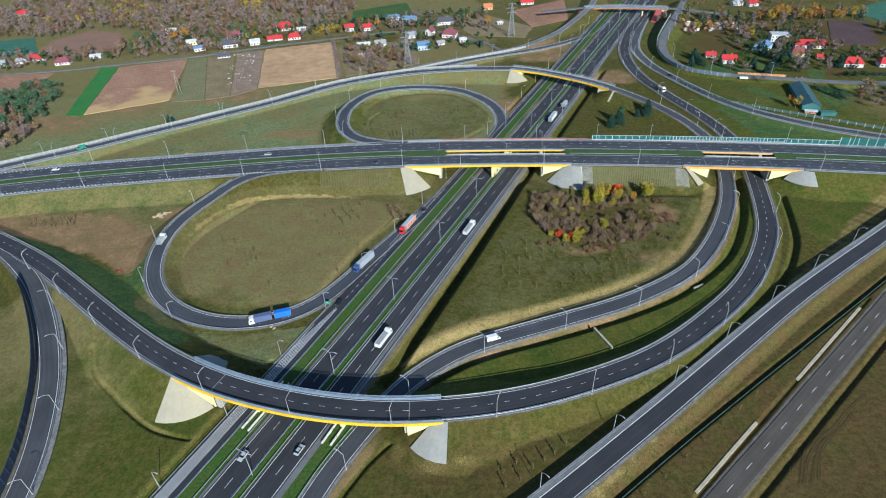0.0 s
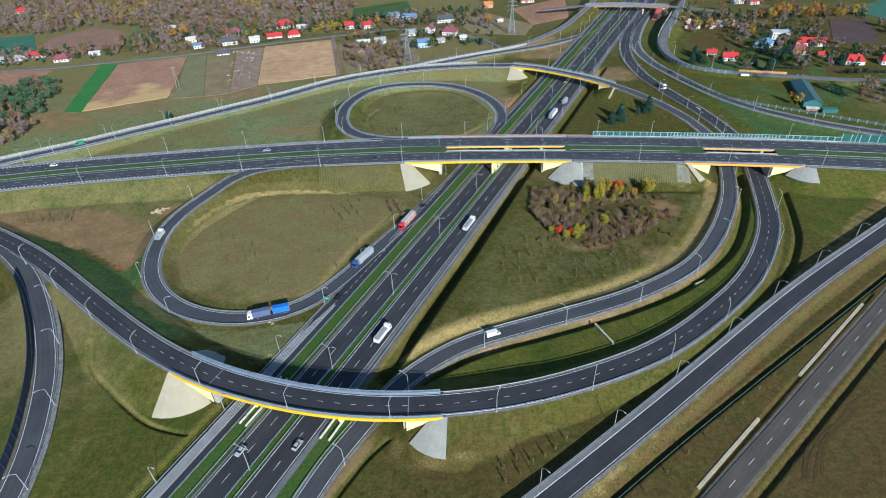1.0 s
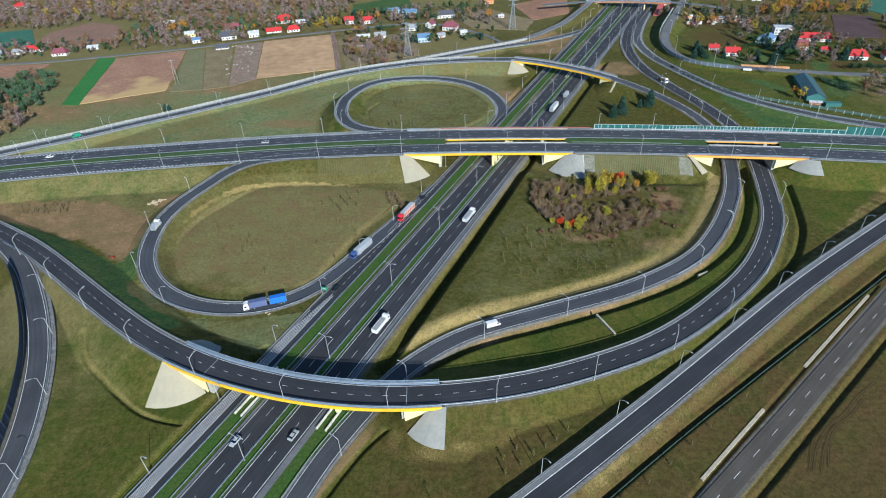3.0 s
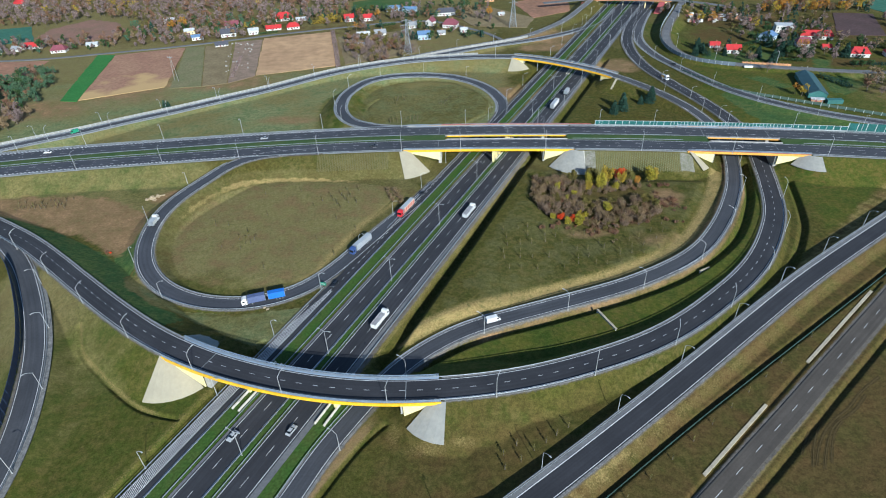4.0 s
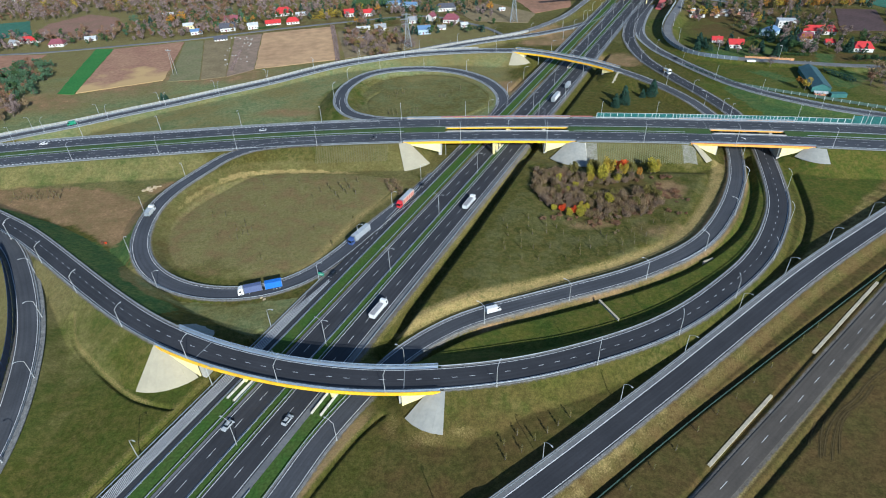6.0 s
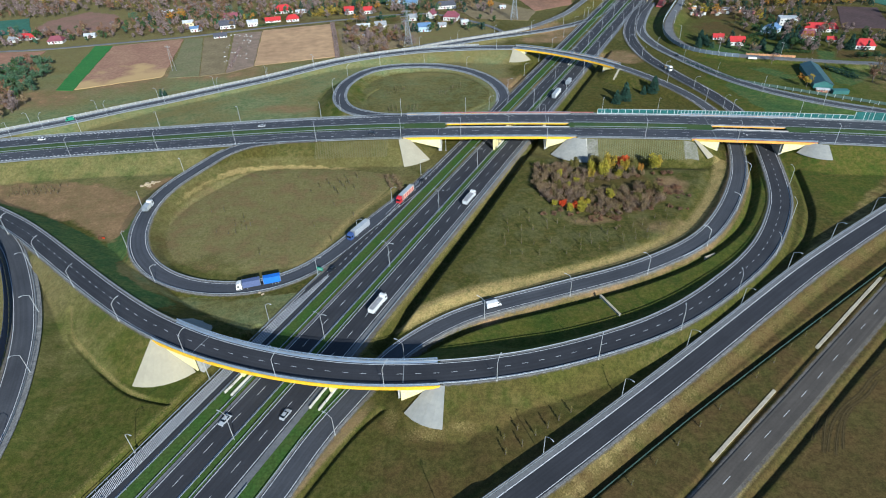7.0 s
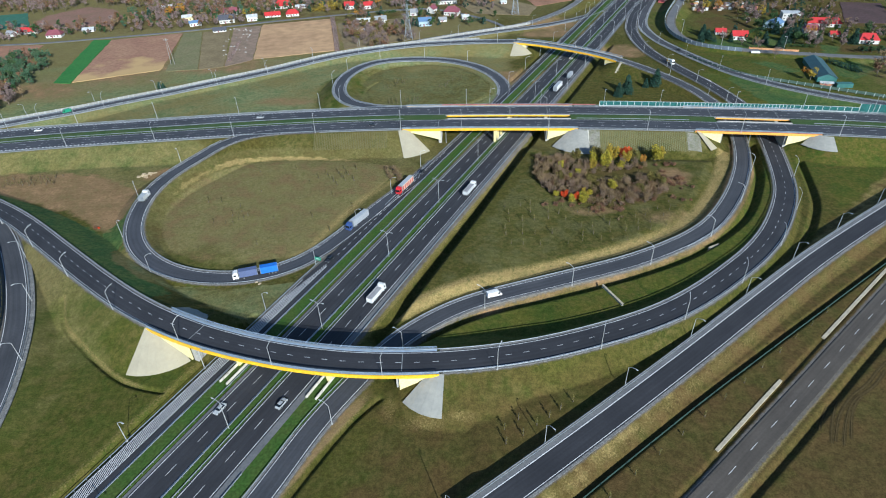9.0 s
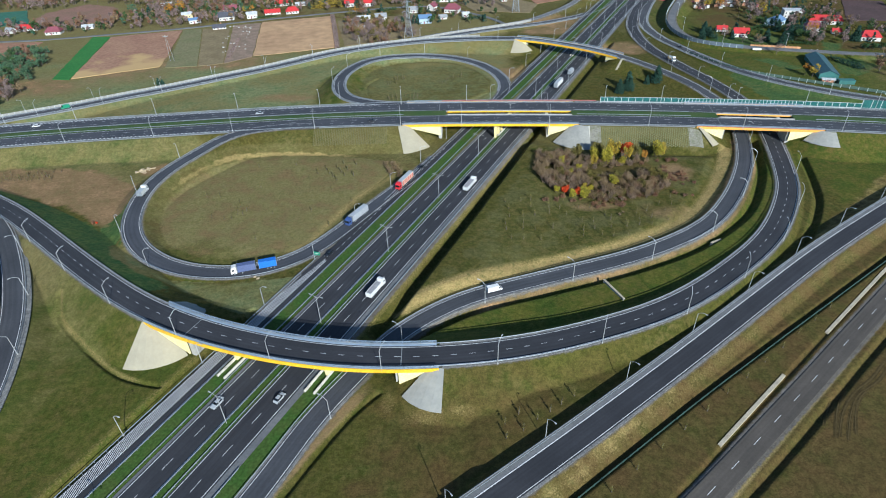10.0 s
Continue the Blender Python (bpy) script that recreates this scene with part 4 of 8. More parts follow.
def bridge(name, label, path, ends, half, reach=(13.0, 13.0), kerb=1.15, sides=(-1, 1), inner=(0.0, 0.0), z_low=2.0, girder=1.5, fascia=YELLOW):
    ob = thing(name, (0, 0, 0), label, "bridge", kind="structure")
    s0, s1 = ends
    r0, r1 = reach
    p = cut(path, s0 - 1.5, s1 + 1.5)
    part("deck", sweep(p, [(-half - kerb, -0.03), (half + kerb, -0.03), (half + kerb, -0.45), (-half - kerb, -0.45)]), CONCRETE, ob)
    g = cut(path, s0 + r0 - 2, s1 - r1 + 2)
    part("girder", sweep(g, [(-half * 0.8, -0.45), (half * 0.8, -0.45), (half * 0.66, -0.45 - girder), (-half * 0.66, -0.45 - girder)]), CREAM, ob)
    for side in (-1, 1):
        o = side * (half + kerb)
        q = p if side in sides else cut(path, s0 + inner[0], s1 - inner[1])
        part("fascia", sweep(q, [(o - 0.12, -0.85 - 0.3 * (side in sides)), (o + 0.16 * side, -0.85 - 0.3 * (side in sides)), (o + 0.16 * side, 0.22), (o - 0.12, 0.22)]), fascia, ob)
        if side in sides:
            k = side * (half + kerb / 2)
            part("kerb", sweep(p, [(k - kerb / 2 + 0.1, -0.02), (k + kerb / 2 - 0.1, -0.02), (k + kerb / 2 - 0.1, 0.17), (k - kerb / 2 + 0.1, 0.17)]), PARAPET, ob)
            railing(ob, p, o - side * 0.1, 0.2, PARAPET)
            wing_wall("wing_wall", ob, path, s0 - 0.5, s0 + r0, o - side * 0.35, z_low, CREAM)
            wing_wall("wing_wall", ob, path, s1 + 0.5, s1 - r1, -(o - side * 0.35), z_low, CREAM)
        else:
            part("kerb", sweep(q, [(o - 0.3, -0.02), (o + 0.3, -0.02), (o + 0.3, 0.3), (o - 0.3, 0.3)]), CONCRETE, ob)
    for s in (s0 + r0 - 1.0, s1 - r1 + 1.0):
        a, b = offset(cut(path, s - 0.13, s + 0.13, 0.26), -half + 0.2, 0.045), offset(cut(path, s - 0.13, s + 0.13, 0.26), half - 0.2, 0.045)
        part("expansion_joint", ribbon([a, b]), SHOULDER_PALE, ob)
    for s in (s0 + r0, s1 - r1):
        a, b = at(path, s - 0.7), at(path, s + 0.7)
        m = Matrix.Translation((*((a + b) / 2)[:2], 0)) @ Matrix.Rotation(math.atan2(b[1] - a[1], b[0] - a[0]), 4, "Z")
        part("abutment", Soup().box(-0.9, -half * 0.9, -0.6, 0.9, half * 0.9, a[2] - 0.5, m).data(), CONCRETE, ob)
    return ob


def pier(parent, x, y, z, turn, wide=4.0):
    """A wall pier that flares towards its top, under a deck."""
    m = Matrix.Translation((x, y, 0)) @ Matrix.Rotation(radians(turn), 4, "Z")
    w, t = wide / 2, 0.45
    vs = [m @ Vector(p) for p in ((-w * 0.6, -t, -0.6), (w * 0.6, -t, -0.6), (w * 0.6, t, -0.6), (-w * 0.6, t, -0.6), (-w, -t, z), (w, -t, z), (w, t, z), (-w, t, z))]
    part("pier", (vs, [(3, 2, 1, 0), (4, 5, 6, 7), (0, 1, 5, 4), (1, 2, 6, 5), (2, 3, 7, 6), (3, 0, 4, 7)]), CREAM, parent)


def cone_paving(name, label, centre, z_top, r0, r1, a0, a1, mat=SLAB, slope=0.56):
    """Slabs on the conical slope round a bridge's end, with joints between the rings and rays."""
    soup = Soup()
    rings = max(3, int((r1 - r0) / 2.6))
    rays = max(4, int(radians(a1 - a0) * r1 / 3.2))

    def place(r, a, up):
        return (centre[0] + r * math.cos(radians(a)), centre[1] + r * math.sin(radians(a)), z_top - 0.14 - (r - r0) * slope + up)
    step_r, step_a = (r1 - r0) / rings, (a1 - a0) / rays
    for i in range(rings):
        for j in range(rays):
            ra, rb = r0 + i * step_r + 0.008, r0 + (i + 1) * step_r - 0.008
            aa, ab = a0 + j * step_a + 0.025, a0 + (j + 1) * step_a - 0.025
            top = [place(ra, aa, 0.2), place(rb, aa, 0.2), place(rb, ab, 0.2), place(ra, ab, 0.2)]
            low = [(x, y, z - 0.3) for x, y, z in top]
            soup.add(top + low, [(0, 1, 2, 3), (0, 4, 5, 1), (1, 5, 6, 2), (2, 6, 7, 3), (3, 7, 4, 0)])
    ob = part(name, soup.data(), mat)
    return tagged(ob, label, "slope paving", kind="structure")


outer = ROAD["outer_ramp"]
near_bridge = bridge("curved_bridge", "curved concrete road bridge with yellow fascia and blue-grey parapets", outer.path, outer.bridges[0], 4.5, reach=(17.0, 11.0), z_low=1.2)
p = offset(cut(outer.path, outer.bridges[0][0] - 1.5, outer.bridges[0][1] + 1.5), -5.5)
part("infill_panel", sweep(p, [(-0.03, 0.2), (0.03, 0.2), (0.03, 0.42), (-0.03, 0.42)]), PARAPET, near_bridge)
DARK_STEEL = material("dark_steel", (0.055, 0.07, 0.095), 0.5, 0.4)
p = offset(cut(outer.path, outer.bridges[0][0] - 1.0, outer.bridges[0][1] + 1.0), 4.72)
rail_ = Soup()
for h in (0.45, 0.85):
    rail_.add(*sweep(p, [(-0.07, h), (0.07, h), (0.07, h + 0.16), (-0.07, h + 0.16)]))
for u in np.arange(0.5, length_of(p)[-1], 2.0):
    x, y, z = at(p, u)
    rail_.box(x - 0.06, y - 0.06, z, x + 0.06, y + 0.06, z + 0.95)
part("safety_barrier", rail_.data(), DARK_STEEL, near_bridge, "dark steel safety barrier beside the footway")
for o in (-15.3, 17.3):
    q = min(np.arange(110, 200, 0.5), key=lambda s: np.min(np.hypot(outer.path[:, 0] - mw(s, o)[0], outer.path[:, 1] - mw(s, o)[1])))
    x, y, _ = mw(q, o)
    pier(near_bridge, x, y, 7.1, 63, 5.0)
c0, c1 = at(outer.path, outer.bridges[0][0] - 4), at(outer.path, outer.bridges[0][1] + 4)
cone_paving("slope_paving_1", "pale concrete slabs on the conical bridge slope", c0, c0[2], 5.8, 20.0, -106, -43, slope=0.62)
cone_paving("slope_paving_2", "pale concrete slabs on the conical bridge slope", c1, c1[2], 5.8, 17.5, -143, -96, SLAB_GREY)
# grey instead of cream on this side: the shade is in the colour too
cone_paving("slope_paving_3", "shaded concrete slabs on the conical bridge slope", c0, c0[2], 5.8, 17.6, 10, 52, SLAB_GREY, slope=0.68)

trunk = ROAD["trunk_road"]
for k, ends in enumerate(trunk.bridges):
    for side in (1, -1):
        p = offset(trunk.path, side * 9.9)
        e = (near(p, *at(trunk.path, ends[0])[:2]), near(p, *at(trunk.path, ends[1])[:2]))
        b = bridge("trunk_bridge", "straight concrete road bridge with yellow fascia and cream wing walls", p, e, 6.3, reach=(20.0, 15.0) if k == 0 else (13.0, 15.0),
                   kerb=0.9, sides=(side,), z_low=2.2, inner=(24.0, 1.0) if k == 0 else (14.0, 9.0), fascia=YELLOW if k == 0 else ORANGE)
        if k == 1 and side == 1:
            part("edge_beam", sweep(cut(p, e[0] - 1.5, e[1] + 1.5), [(7.02, 0.23), (7.38, 0.23), (7.38, 0.5), (7.02, 0.5)]), REDBEAM, b)
        if k == 0:
            for dx in (-4.2, 0.6, 4.8):
                q = at(offset(trunk.path, side * 9.9 + dx), near(offset(trunk.path, side * 9.9 + dx), *mw(365, 0)[:2]))
                s_on = (q[1] - 0) / MW_DIR.y
                x, y, _ = mw(s_on, 0.4)
                pier(b, x, y, 7.0, 63, 2.6)
    side_path = offset(trunk.path, 9.9)
    e0 = at(side_path, near(side_path, *at(trunk.path, ends[0])[:2]) - 6)
    e1 = at(side_path, near(side_path, *at(trunk.path, ends[1])[:2]) + 6)
    cone_paving("slope_paving_%d" % (4 + 2 * k), "pale concrete slabs beside the bridge abutment", e0, e0[2], 9.2, 27.0 if k == 0 else 21.0, -79 if k == 0 else -64, -41 if k == 0 else -50)
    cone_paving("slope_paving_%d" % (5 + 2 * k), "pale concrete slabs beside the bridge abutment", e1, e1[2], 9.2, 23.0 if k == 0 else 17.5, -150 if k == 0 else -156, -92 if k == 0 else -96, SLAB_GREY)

inner = ROAD["inner_ramp"]
far_bridge = bridge("far_bridge", "slim concrete overpass with an ochre fascia", inner.path, inner.bridges[0], 3.4, reach=(8.0, 10.0), z_low=3.0)
x, y, _ = mw(524, 0.2)
pier(far_bridge, x, y, 6.6, 63, 3.0)
c2, c3 = at(inner.path, inner.bridges[0][1] + 4), at(inner.path, inner.bridges[0][0] - 4)
cone_paving("slope_paving_8", "pale concrete slabs on the conical bridge slope", c2, c2[2], 4.8, 17.0, -110, -45)
cone_paving("slope_paving_9", "pale concrete slabs on the conical bridge slope", c3, c3[2], 4.8, 14.0, -125, -85)

# the farthest bridge over the motorway
TOP_ROAD = spline([(120, 668, 6.0), (165, 672, 7.0), (205, 668, 7.4), (250, 655, 7.2), (275, 645, 6.5), (310, 628, 4)], 2.5, 6)
top_bridge = bridge("distant_bridge", "distant overpass with orange-red railings", TOP_ROAD, (near(TOP_ROAD, 170, 672), near(TOP_ROAD, 252, 654)), 3.4, reach=(9.0, 9.0), z_low=3.0,
                    fascia=material("rust_coating", (0.42, 0.18, 0.09), 0.6))
part("asphalt", sweep(TOP_ROAD, [(-3.3, 0.02), (3.3, 0.02), (3.3, -0.4), (-3.3, -0.4)]), SHOULDER, top_bridge)
for o in (-4, 21):
    s_on = 745
    x, y, _ = mw(s_on + (6 if o < 0 else -4), o)
    pier(top_bridge, x, y, 5.6, 63, 2.4)
for x, y, t in ((158, 652, -32), (238, 640, -30)):
    m = Matrix.Translation((x, y, 0)) @ Matrix.Rotation(radians(t), 4, "Z")
    vs = [m @ Vector(p) for p in ((-3, -12, 0.4), (3, -12, 0.4), (3, 10, 6.8), (-3, 10, 6.8), (-3, -12, -0.8), (3, -12, -0.8), (3, 10, -0.8), (-3, 10, -0.8))]
    tagged(part("bridge_slope", (vs, [(0, 1, 2, 3), (0, 4, 5, 1), (1, 5, 6, 2), (2, 6, 7, 3), (3, 7, 4, 0)]), material("red_paving", (0.45, 0.10, 0.10), 0.9, scale=3)),
           "red paved slope beside the distant bridge", "slope paving", kind="structure")


# ---- guard rails and barriers ----
def guardrail(path, label="galvanised steel guard rail on posts along the road", step=4.0, group="guard rails"):
    ob = thing("guardrail", (0, 0, 0), label, "guard rail", group)
    part("beam", sweep(path, [(-0.05, 0.46), (0.06, 0.52), (-0.02, 0.6), (0.06, 0.68), (-0.05, 0.74), (-0.1, 0.74), (-0.1, 0.46)]), STEEL, ob)
    soup = Soup()
    for s in np.arange(0.5, length_of(path)[-1], step):
        x, y, z = at(path, s)
        soup.box(x - 0.06, y - 0.06, z - 0.5, x + 0.06, y + 0.06, z + 0.74)
    part("post_run", soup.data(), STEEL, ob)["kind"] = "stuff"
    return ob


def mw_line(o, s0, s1, z=0.0):
    return np.array([mw(s, o, z) for s in np.linspace(s0, s1, max(2, int((s1 - s0) / 8)))])


for d in (-1.3, 1.3):
    guardrail(np.array([mw(s, median_shift(s) + d) for s in np.arange(70, 980, 8.0)]))
for o, s0, s1 in ((-11.8, 70, 900), (-16.9, 70, 900), (14.6, 70, 118), (14.7, 172, 900)):
    guardrail(mw_line(o, s0, s1))
guardrail(np.array([mw(s, o, -0.05) for s, o in zip(np.arange(66, 216, 6.0), np.interp(np.arange(66, 216, 6.0), [0, 200, 250], [-25.0, -24.8, -24]))]))
guardrail(mw_line(-22.4, 262, 355))
guardrail(mw_line(-22.2, 470, 760))


def along(name, o, a=0.0, b=None, skip=()):
    """Guard rails beside a road between the distances a and b, with gaps."""
    r = ROAD[name]
    b = b or r.s[-1] - 2
    cuts = [a]
    for x, y in sorted(skip):
        cuts += [x, y]
    cuts.append(b)
    for s0, s1 in zip(cuts[::2], cuts[1::2]):
        if s1 - s0 > 8:
            guardrail(offset(cut(r.path, s0, s1), o))


along("outer_ramp", -5.0, 20, near(outer.path, 182, 288))
along("outer_ramp", 5.0, 50, near(outer.path, 172, 256))
along("outer_ramp", -5.0, near(outer.path, 191, 360), near(outer.path, 170, 490))
along("inner_ramp", -3.9, near(inner.path, -20, 147), near(inner.path, 175, 330))
along("inner_ramp", 3.9, near(inner.path, 100, 203), near(inner.path, 175, 330))
along("inner_ramp", -4.0, near(inner.path, -62, 73), near(inner.path, -28, 136))
along("inner_ramp", -4.0, near(inner.path, 172, 376), near(inner.path, 138, 428))
along("left_loop", 4.0, near(ROAD["left_loop"].path, -120, 305), near(ROAD["left_loop"].path, -62, 199))
along("left_loop", -4.0, near(ROAD["left_loop"].path, -122, 302), near(ROAD["left_loop"].path, -40, 229))
along("far_loop", 4.0, near(ROAD["far_loop"].path, -44, 352), near(ROAD["far_loop"].path, 40, 432))
along("far_loop", -4.0, near(ROAD["far_loop"].path, -44, 352), near(ROAD["far_loop"].path, 44, 400))
along("east_ramp", 4.3)
along("east_ramp", 4.9)
along("west_ramp", -4.4, near(ROAD["west_ramp"].path, -209, 230))
along("service_road", -3.9, 20)
along("service_road", 3.9, 20)
along("merge_road", 3.7, 20)
along("side_road", -3.8, 20, near(ROAD["side_road"].path, 188, 500))
along("side_road", 3.8, 20, near(ROAD["side_road"].path, 188, 500))
tb = trunk.bridges
along("trunk_road", 16.9, 20)
along("trunk_road", -16.9, 20)
for a, b in ((20, tb[0][0] - 2), (tb[0][1] + 2, tb[1][0] - 2), (tb[1][1] + 2, trunk.s[-1] - 4)):
    along("trunk_road", 3.1, a, b)
    along("trunk_road", -3.1, a, b)


def grid_paving(name, s0, s1, o0, o1, mat):
    """Small pads set in the grass of the embankment slope."""
    soup = Soup()
    for i, s in enumerate(np.arange(s0, s1, 1.0)):
        q = at(trunk.path, s)
        n_ = normals(trunk.path)[np.argmin((trunk.path[:, 0] - q[0]) ** 2 + (trunk.path[:, 1] - q[1]) ** 2)]
        for o in np.arange(o0, o1, 1.0):
            o = o + 0.5 * (i % 2)
            x, y = q[0] + n_[0] * o, q[1] + n_[1] * o
            vs = [(x + dx, y + dy, ground_z(x + dx, y + dy) + 0.07) for dx, dy in ((-0.4, 0), (0, -0.45), (0.4, 0), (0, 0.45))]
            soup.add(vs + [(a, b, c - 0.15) for a, b, c in vs], [(0, 1, 2, 3), (0, 4, 5, 1), (1, 5, 6, 2), (2, 6, 7, 3), (3, 7, 4, 0)])
    tagged(part(name, soup.data(), mat), "grass-grown concrete grid paving on the embankment slope", "slope paving", kind="stuff")


GRID = material("grid_concrete", (0.165, 0.160, 0.092), 0.95, second=(0.125, 0.135, 0.068), scale=5)
grid_paving("grid_paving", near(trunk.path, 91, 321), near(trunk.path, 140, 315), 19.0, 29.5, GRID)


def slope_slabs(name, s0, s1, o0, o1, mat, label, up=0.08):
    """Courses of flat slabs laid down the embankment slope."""
    soup = Soup()
    n_ = normals(trunk.path)[np.argmin(np.abs(trunk.s - (s0 + s1) / 2))]
    for a in np.arange(s0, s1 - 0.1, 1.5):
        for o in np.arange(o0, o1 - 0.1, 1.5):
            vs = []
            for da, do in ((0.02, 0.02), (0.02, 1.48), (1.48, 1.48), (1.48, 0.02)):
                q = at(trunk.path, min(a + da, s1))
                x, y = q[0] + n_[0] * (o + do), q[1] + n_[1] * (o + do)
                vs.append((x, y, ground_z(x, y) + up))
            soup.add(vs + [(x, y, z - 0.3) for x, y, z in vs], [(0, 1, 2, 3), (0, 4, 5, 1), (1, 5, 6, 2), (2, 6, 7, 3), (3, 7, 4, 0)])
    tagged(part(name, soup.data(), mat), label, "slope paving", kind="structure")


MOSSY = material("mossy_slabs", (0.235, 0.225, 0.19), 0.95, second=(0.16, 0.16, 0.11), scale=3, fine=1.2, grit=0.25)
s_l, s_r = near(trunk.path, 85, 322), near(trunk.path, 143.5, 314)
slope_slabs("slope_paving_10", s_l, s_l + 6, 18.5, 30.5, MOSSY, "grey weathered slabs down the embankment slope")
slope_slabs("slope_paving_11", s_r - 4, s_r + 3.5, 18.5, 28.0, MOSSY, "grey weathered slabs down the embankment slope")
slope_slabs("slope_paving_12", s_l - 0.75, s_l - 0.05, 18.5, 30.5, WHITE_CONCRETE, "white concrete edging strip down the slope", 0.16)
grid_paving("grid_paving", near(trunk.path, -72, 332), near(trunk.path, -28, 331), 19.0, 29.0, material("overgrown_grid", (0.135, 0.118, 0.056), 0.95, second=(0.105, 0.100, 0.042), scale=4))


def concrete_barrier(a, b, h=0.9, label="short white concrete barrier guarding a bridge pier"):
    a, b = Vector(a), Vector(b)
    d = (b - a).normalized()
    n = Vector((d.y, -d.x, 0))
    prof = ((-0.32, -0.3), (0.32, -0.3), (0.32, 0.15), (0.12, h), (-0.12, h), (-0.32, 0.15))
    vs = [p + n * u + Vector((0, 0, v)) for p in (a, b) for u, v in prof]
    k = len(prof)
    fs = [(i, (i + 1) % k, k + (i + 1) % k, k + i) for i in range(k)] + [tuple(range(k))[::-1], tuple(range(k, 2 * k))]
    return tagged(part("concrete_barrier", (vs, fs), WHITE_CONCRETE), label, "barrier", "barriers under the bridge")


for s0, o in ((142, -15.9), (142, -13.1), (148.5, 14.4), (149, 17.7)):
    concrete_barrier(mw(s0, o), mw(s0 + 24, o))
for s0, o in ((352, -1.0), (352, 1.2), (512, -0.9), (512, 1.0)):
    concrete_barrier(mw(s0, o), mw(s0 + 22, o))

EDGING = material("weathered_concrete", (0.50, 0.44, 0.32), 0.9, second=(0.38, 0.33, 0.25), scale=3)
# long pale concrete edging in the grass beside the local road
for a, b in (((76.4, 101.7), (107.6, 127.2)), ((131.1, 145.2), (176.5, 181.8))):
    d = (Vector(b) - Vector(a)).normalized()
    m = Matrix.Translation((a[0], a[1], 0)) @ Matrix.Rotation(math.atan2(d.y, d.x), 4, "Z")
    ob = thing("concrete_edging", (0, 0, 0), "long pale precast concrete channel lying in the grass", "channel", "channels by the local road")
    total = (Vector(b) - Vector(a)).length
    for u in np.arange(0, total - 2, 4.0):
        c = m @ Vector((u + 2, 0, 0))
        up = max(ground_z(c.x, c.y), ground_z(c.x - 0.6, c.y + 0.8), ground_z(c.x + 0.6, c.y - 0.8)) + 0.22
        part("slab", Soup().box(u, -0.55, -0.8, u + 3.94, 0.55, up, m, 0.03).data(), EDGING, ob)


def noise_barrier(path, h, panel, post, label, step=4.0, name="noise_barrier", thick=0.06, rail=False):
    """Upright posts with panels between them."""
    ob = thing(name, (0, 0, 0), label, "noise barrier", kind="")
    total = length_of(path)[-1]
    step = total / max(1, round(total / step))
    post_mesh = None
    for s in np.arange(0, total - step + 0.1, step):
        c = cut(path, s + 0.12, s + step - 0.12, step)
        part("panel", sweep(c, [(-thick, 0.1), (thick, 0.1), (thick, h), (-thick, h)]), panel, ob)
        if rail:
            part("rail", sweep(c, [(-0.1, h), (0.1, h), (0.1, h + 0.16), (-0.1, h + 0.16)]), post, ob)
            part("rail", sweep(c, [(-0.1, 0.0), (0.1, 0.0), (0.1, 0.5), (-0.1, 0.5)]), post, ob)
        x, y, z = at(path, s)
        if post_mesh is None:
            post_mesh = mesh_from("post", *Soup().box(-0.13, -0.13, -0.4, 0.13, 0.13, h + 0.08).data(), post)
        q = part("post", post_mesh, None, ob)
        q.location = (x, y, z)
    return ob


TEAL = material("teal_panel", (0.025, 0.10, 0.095), 0.25, second=(0.035, 0.135, 0.13), scale=5)
PALEPOST = material("pale_post", (0.6, 0.66, 0.66), 0.5, 0.2)
DARKPANEL = material("navy_panel", (0.020, 0.035, 0.07), 0.5, second=(0.028, 0.045, 0.085), scale=3)
PALEPANEL = material("pale_panel", (0.33, 0.325, 0.31), 0.6, second=(0.27, 0.265, 0.25), scale=4)
tp = offset(trunk.path, -17.4)
s_a, s_b, s_c, s_d = [near(tp, *q) for q in ((98, 338), (143, 331), (207, 320), (242, 314))]
noise_barrier(cut(tp, s_a, s_b), 3.0, TEAL, PALEPOST, "teal noise barrier panels between pale posts beside the dual carriageway", rail=True)
noise_barrier(cut(tp, s_b, s_c), 3.0, TEAL, PALEPOST, "teal noise barrier of narrow panels on the bridge edge", 2.0, rail=True)
noise_barrier(cut(tp, s_c, s_d), 3.0, TEAL, PALEPOST, "teal noise barrier panels between pale posts beside the dual carriageway", rail=True)
noise_barrier(cut(tp, near(tp, 243, 314), near(tp, 320, 300)), 5.2, TEAL, PALEPOST, "tall teal noise barrier beside the dual carriageway", 5.0)
wp = offset(ROAD["west_ramp"].path, 5.2)
noise_barrier(cut(wp, near(wp, -209, 223), length_of(wp)[-1] - 1), 4.0, DARKPANEL, material("navy_post", (0.05, 0.08, 0.15), 0.5), "dark blue noise barrier beside the ramp", 4.0)
sp = offset(ROAD["service_road"].path, 7.0, -0.8)
noise_barrier(cut(sp, near(sp, 36, 496), length_of(sp)[-1] - 1), 2.0, PALEPANEL, PALEPOST, "long pale grey screen fence beside the service road", 3.2, "screen_fence")
up = offset(ROAD["upper_road"].path, 4.6, -0.3)
noise_barrier(cut(up, 4, near(up, 90, 556)), 2.2, PALEPANEL, PALEPOST, "pale grey screen fence below the climbing road", 5.0, "screen_fence")
vp = offset(ROAD["village_lane"].path, 5.0, -0.4)
noise_barrier(cut(vp, near(vp, 245, 630), near(vp, 240, 457)), 3.0, material("grey_blue_panel", (0.16, 0.2, 0.25), 0.5), PALEPOST, "grey-blue noise barrier curving round the village lane", 5.0)
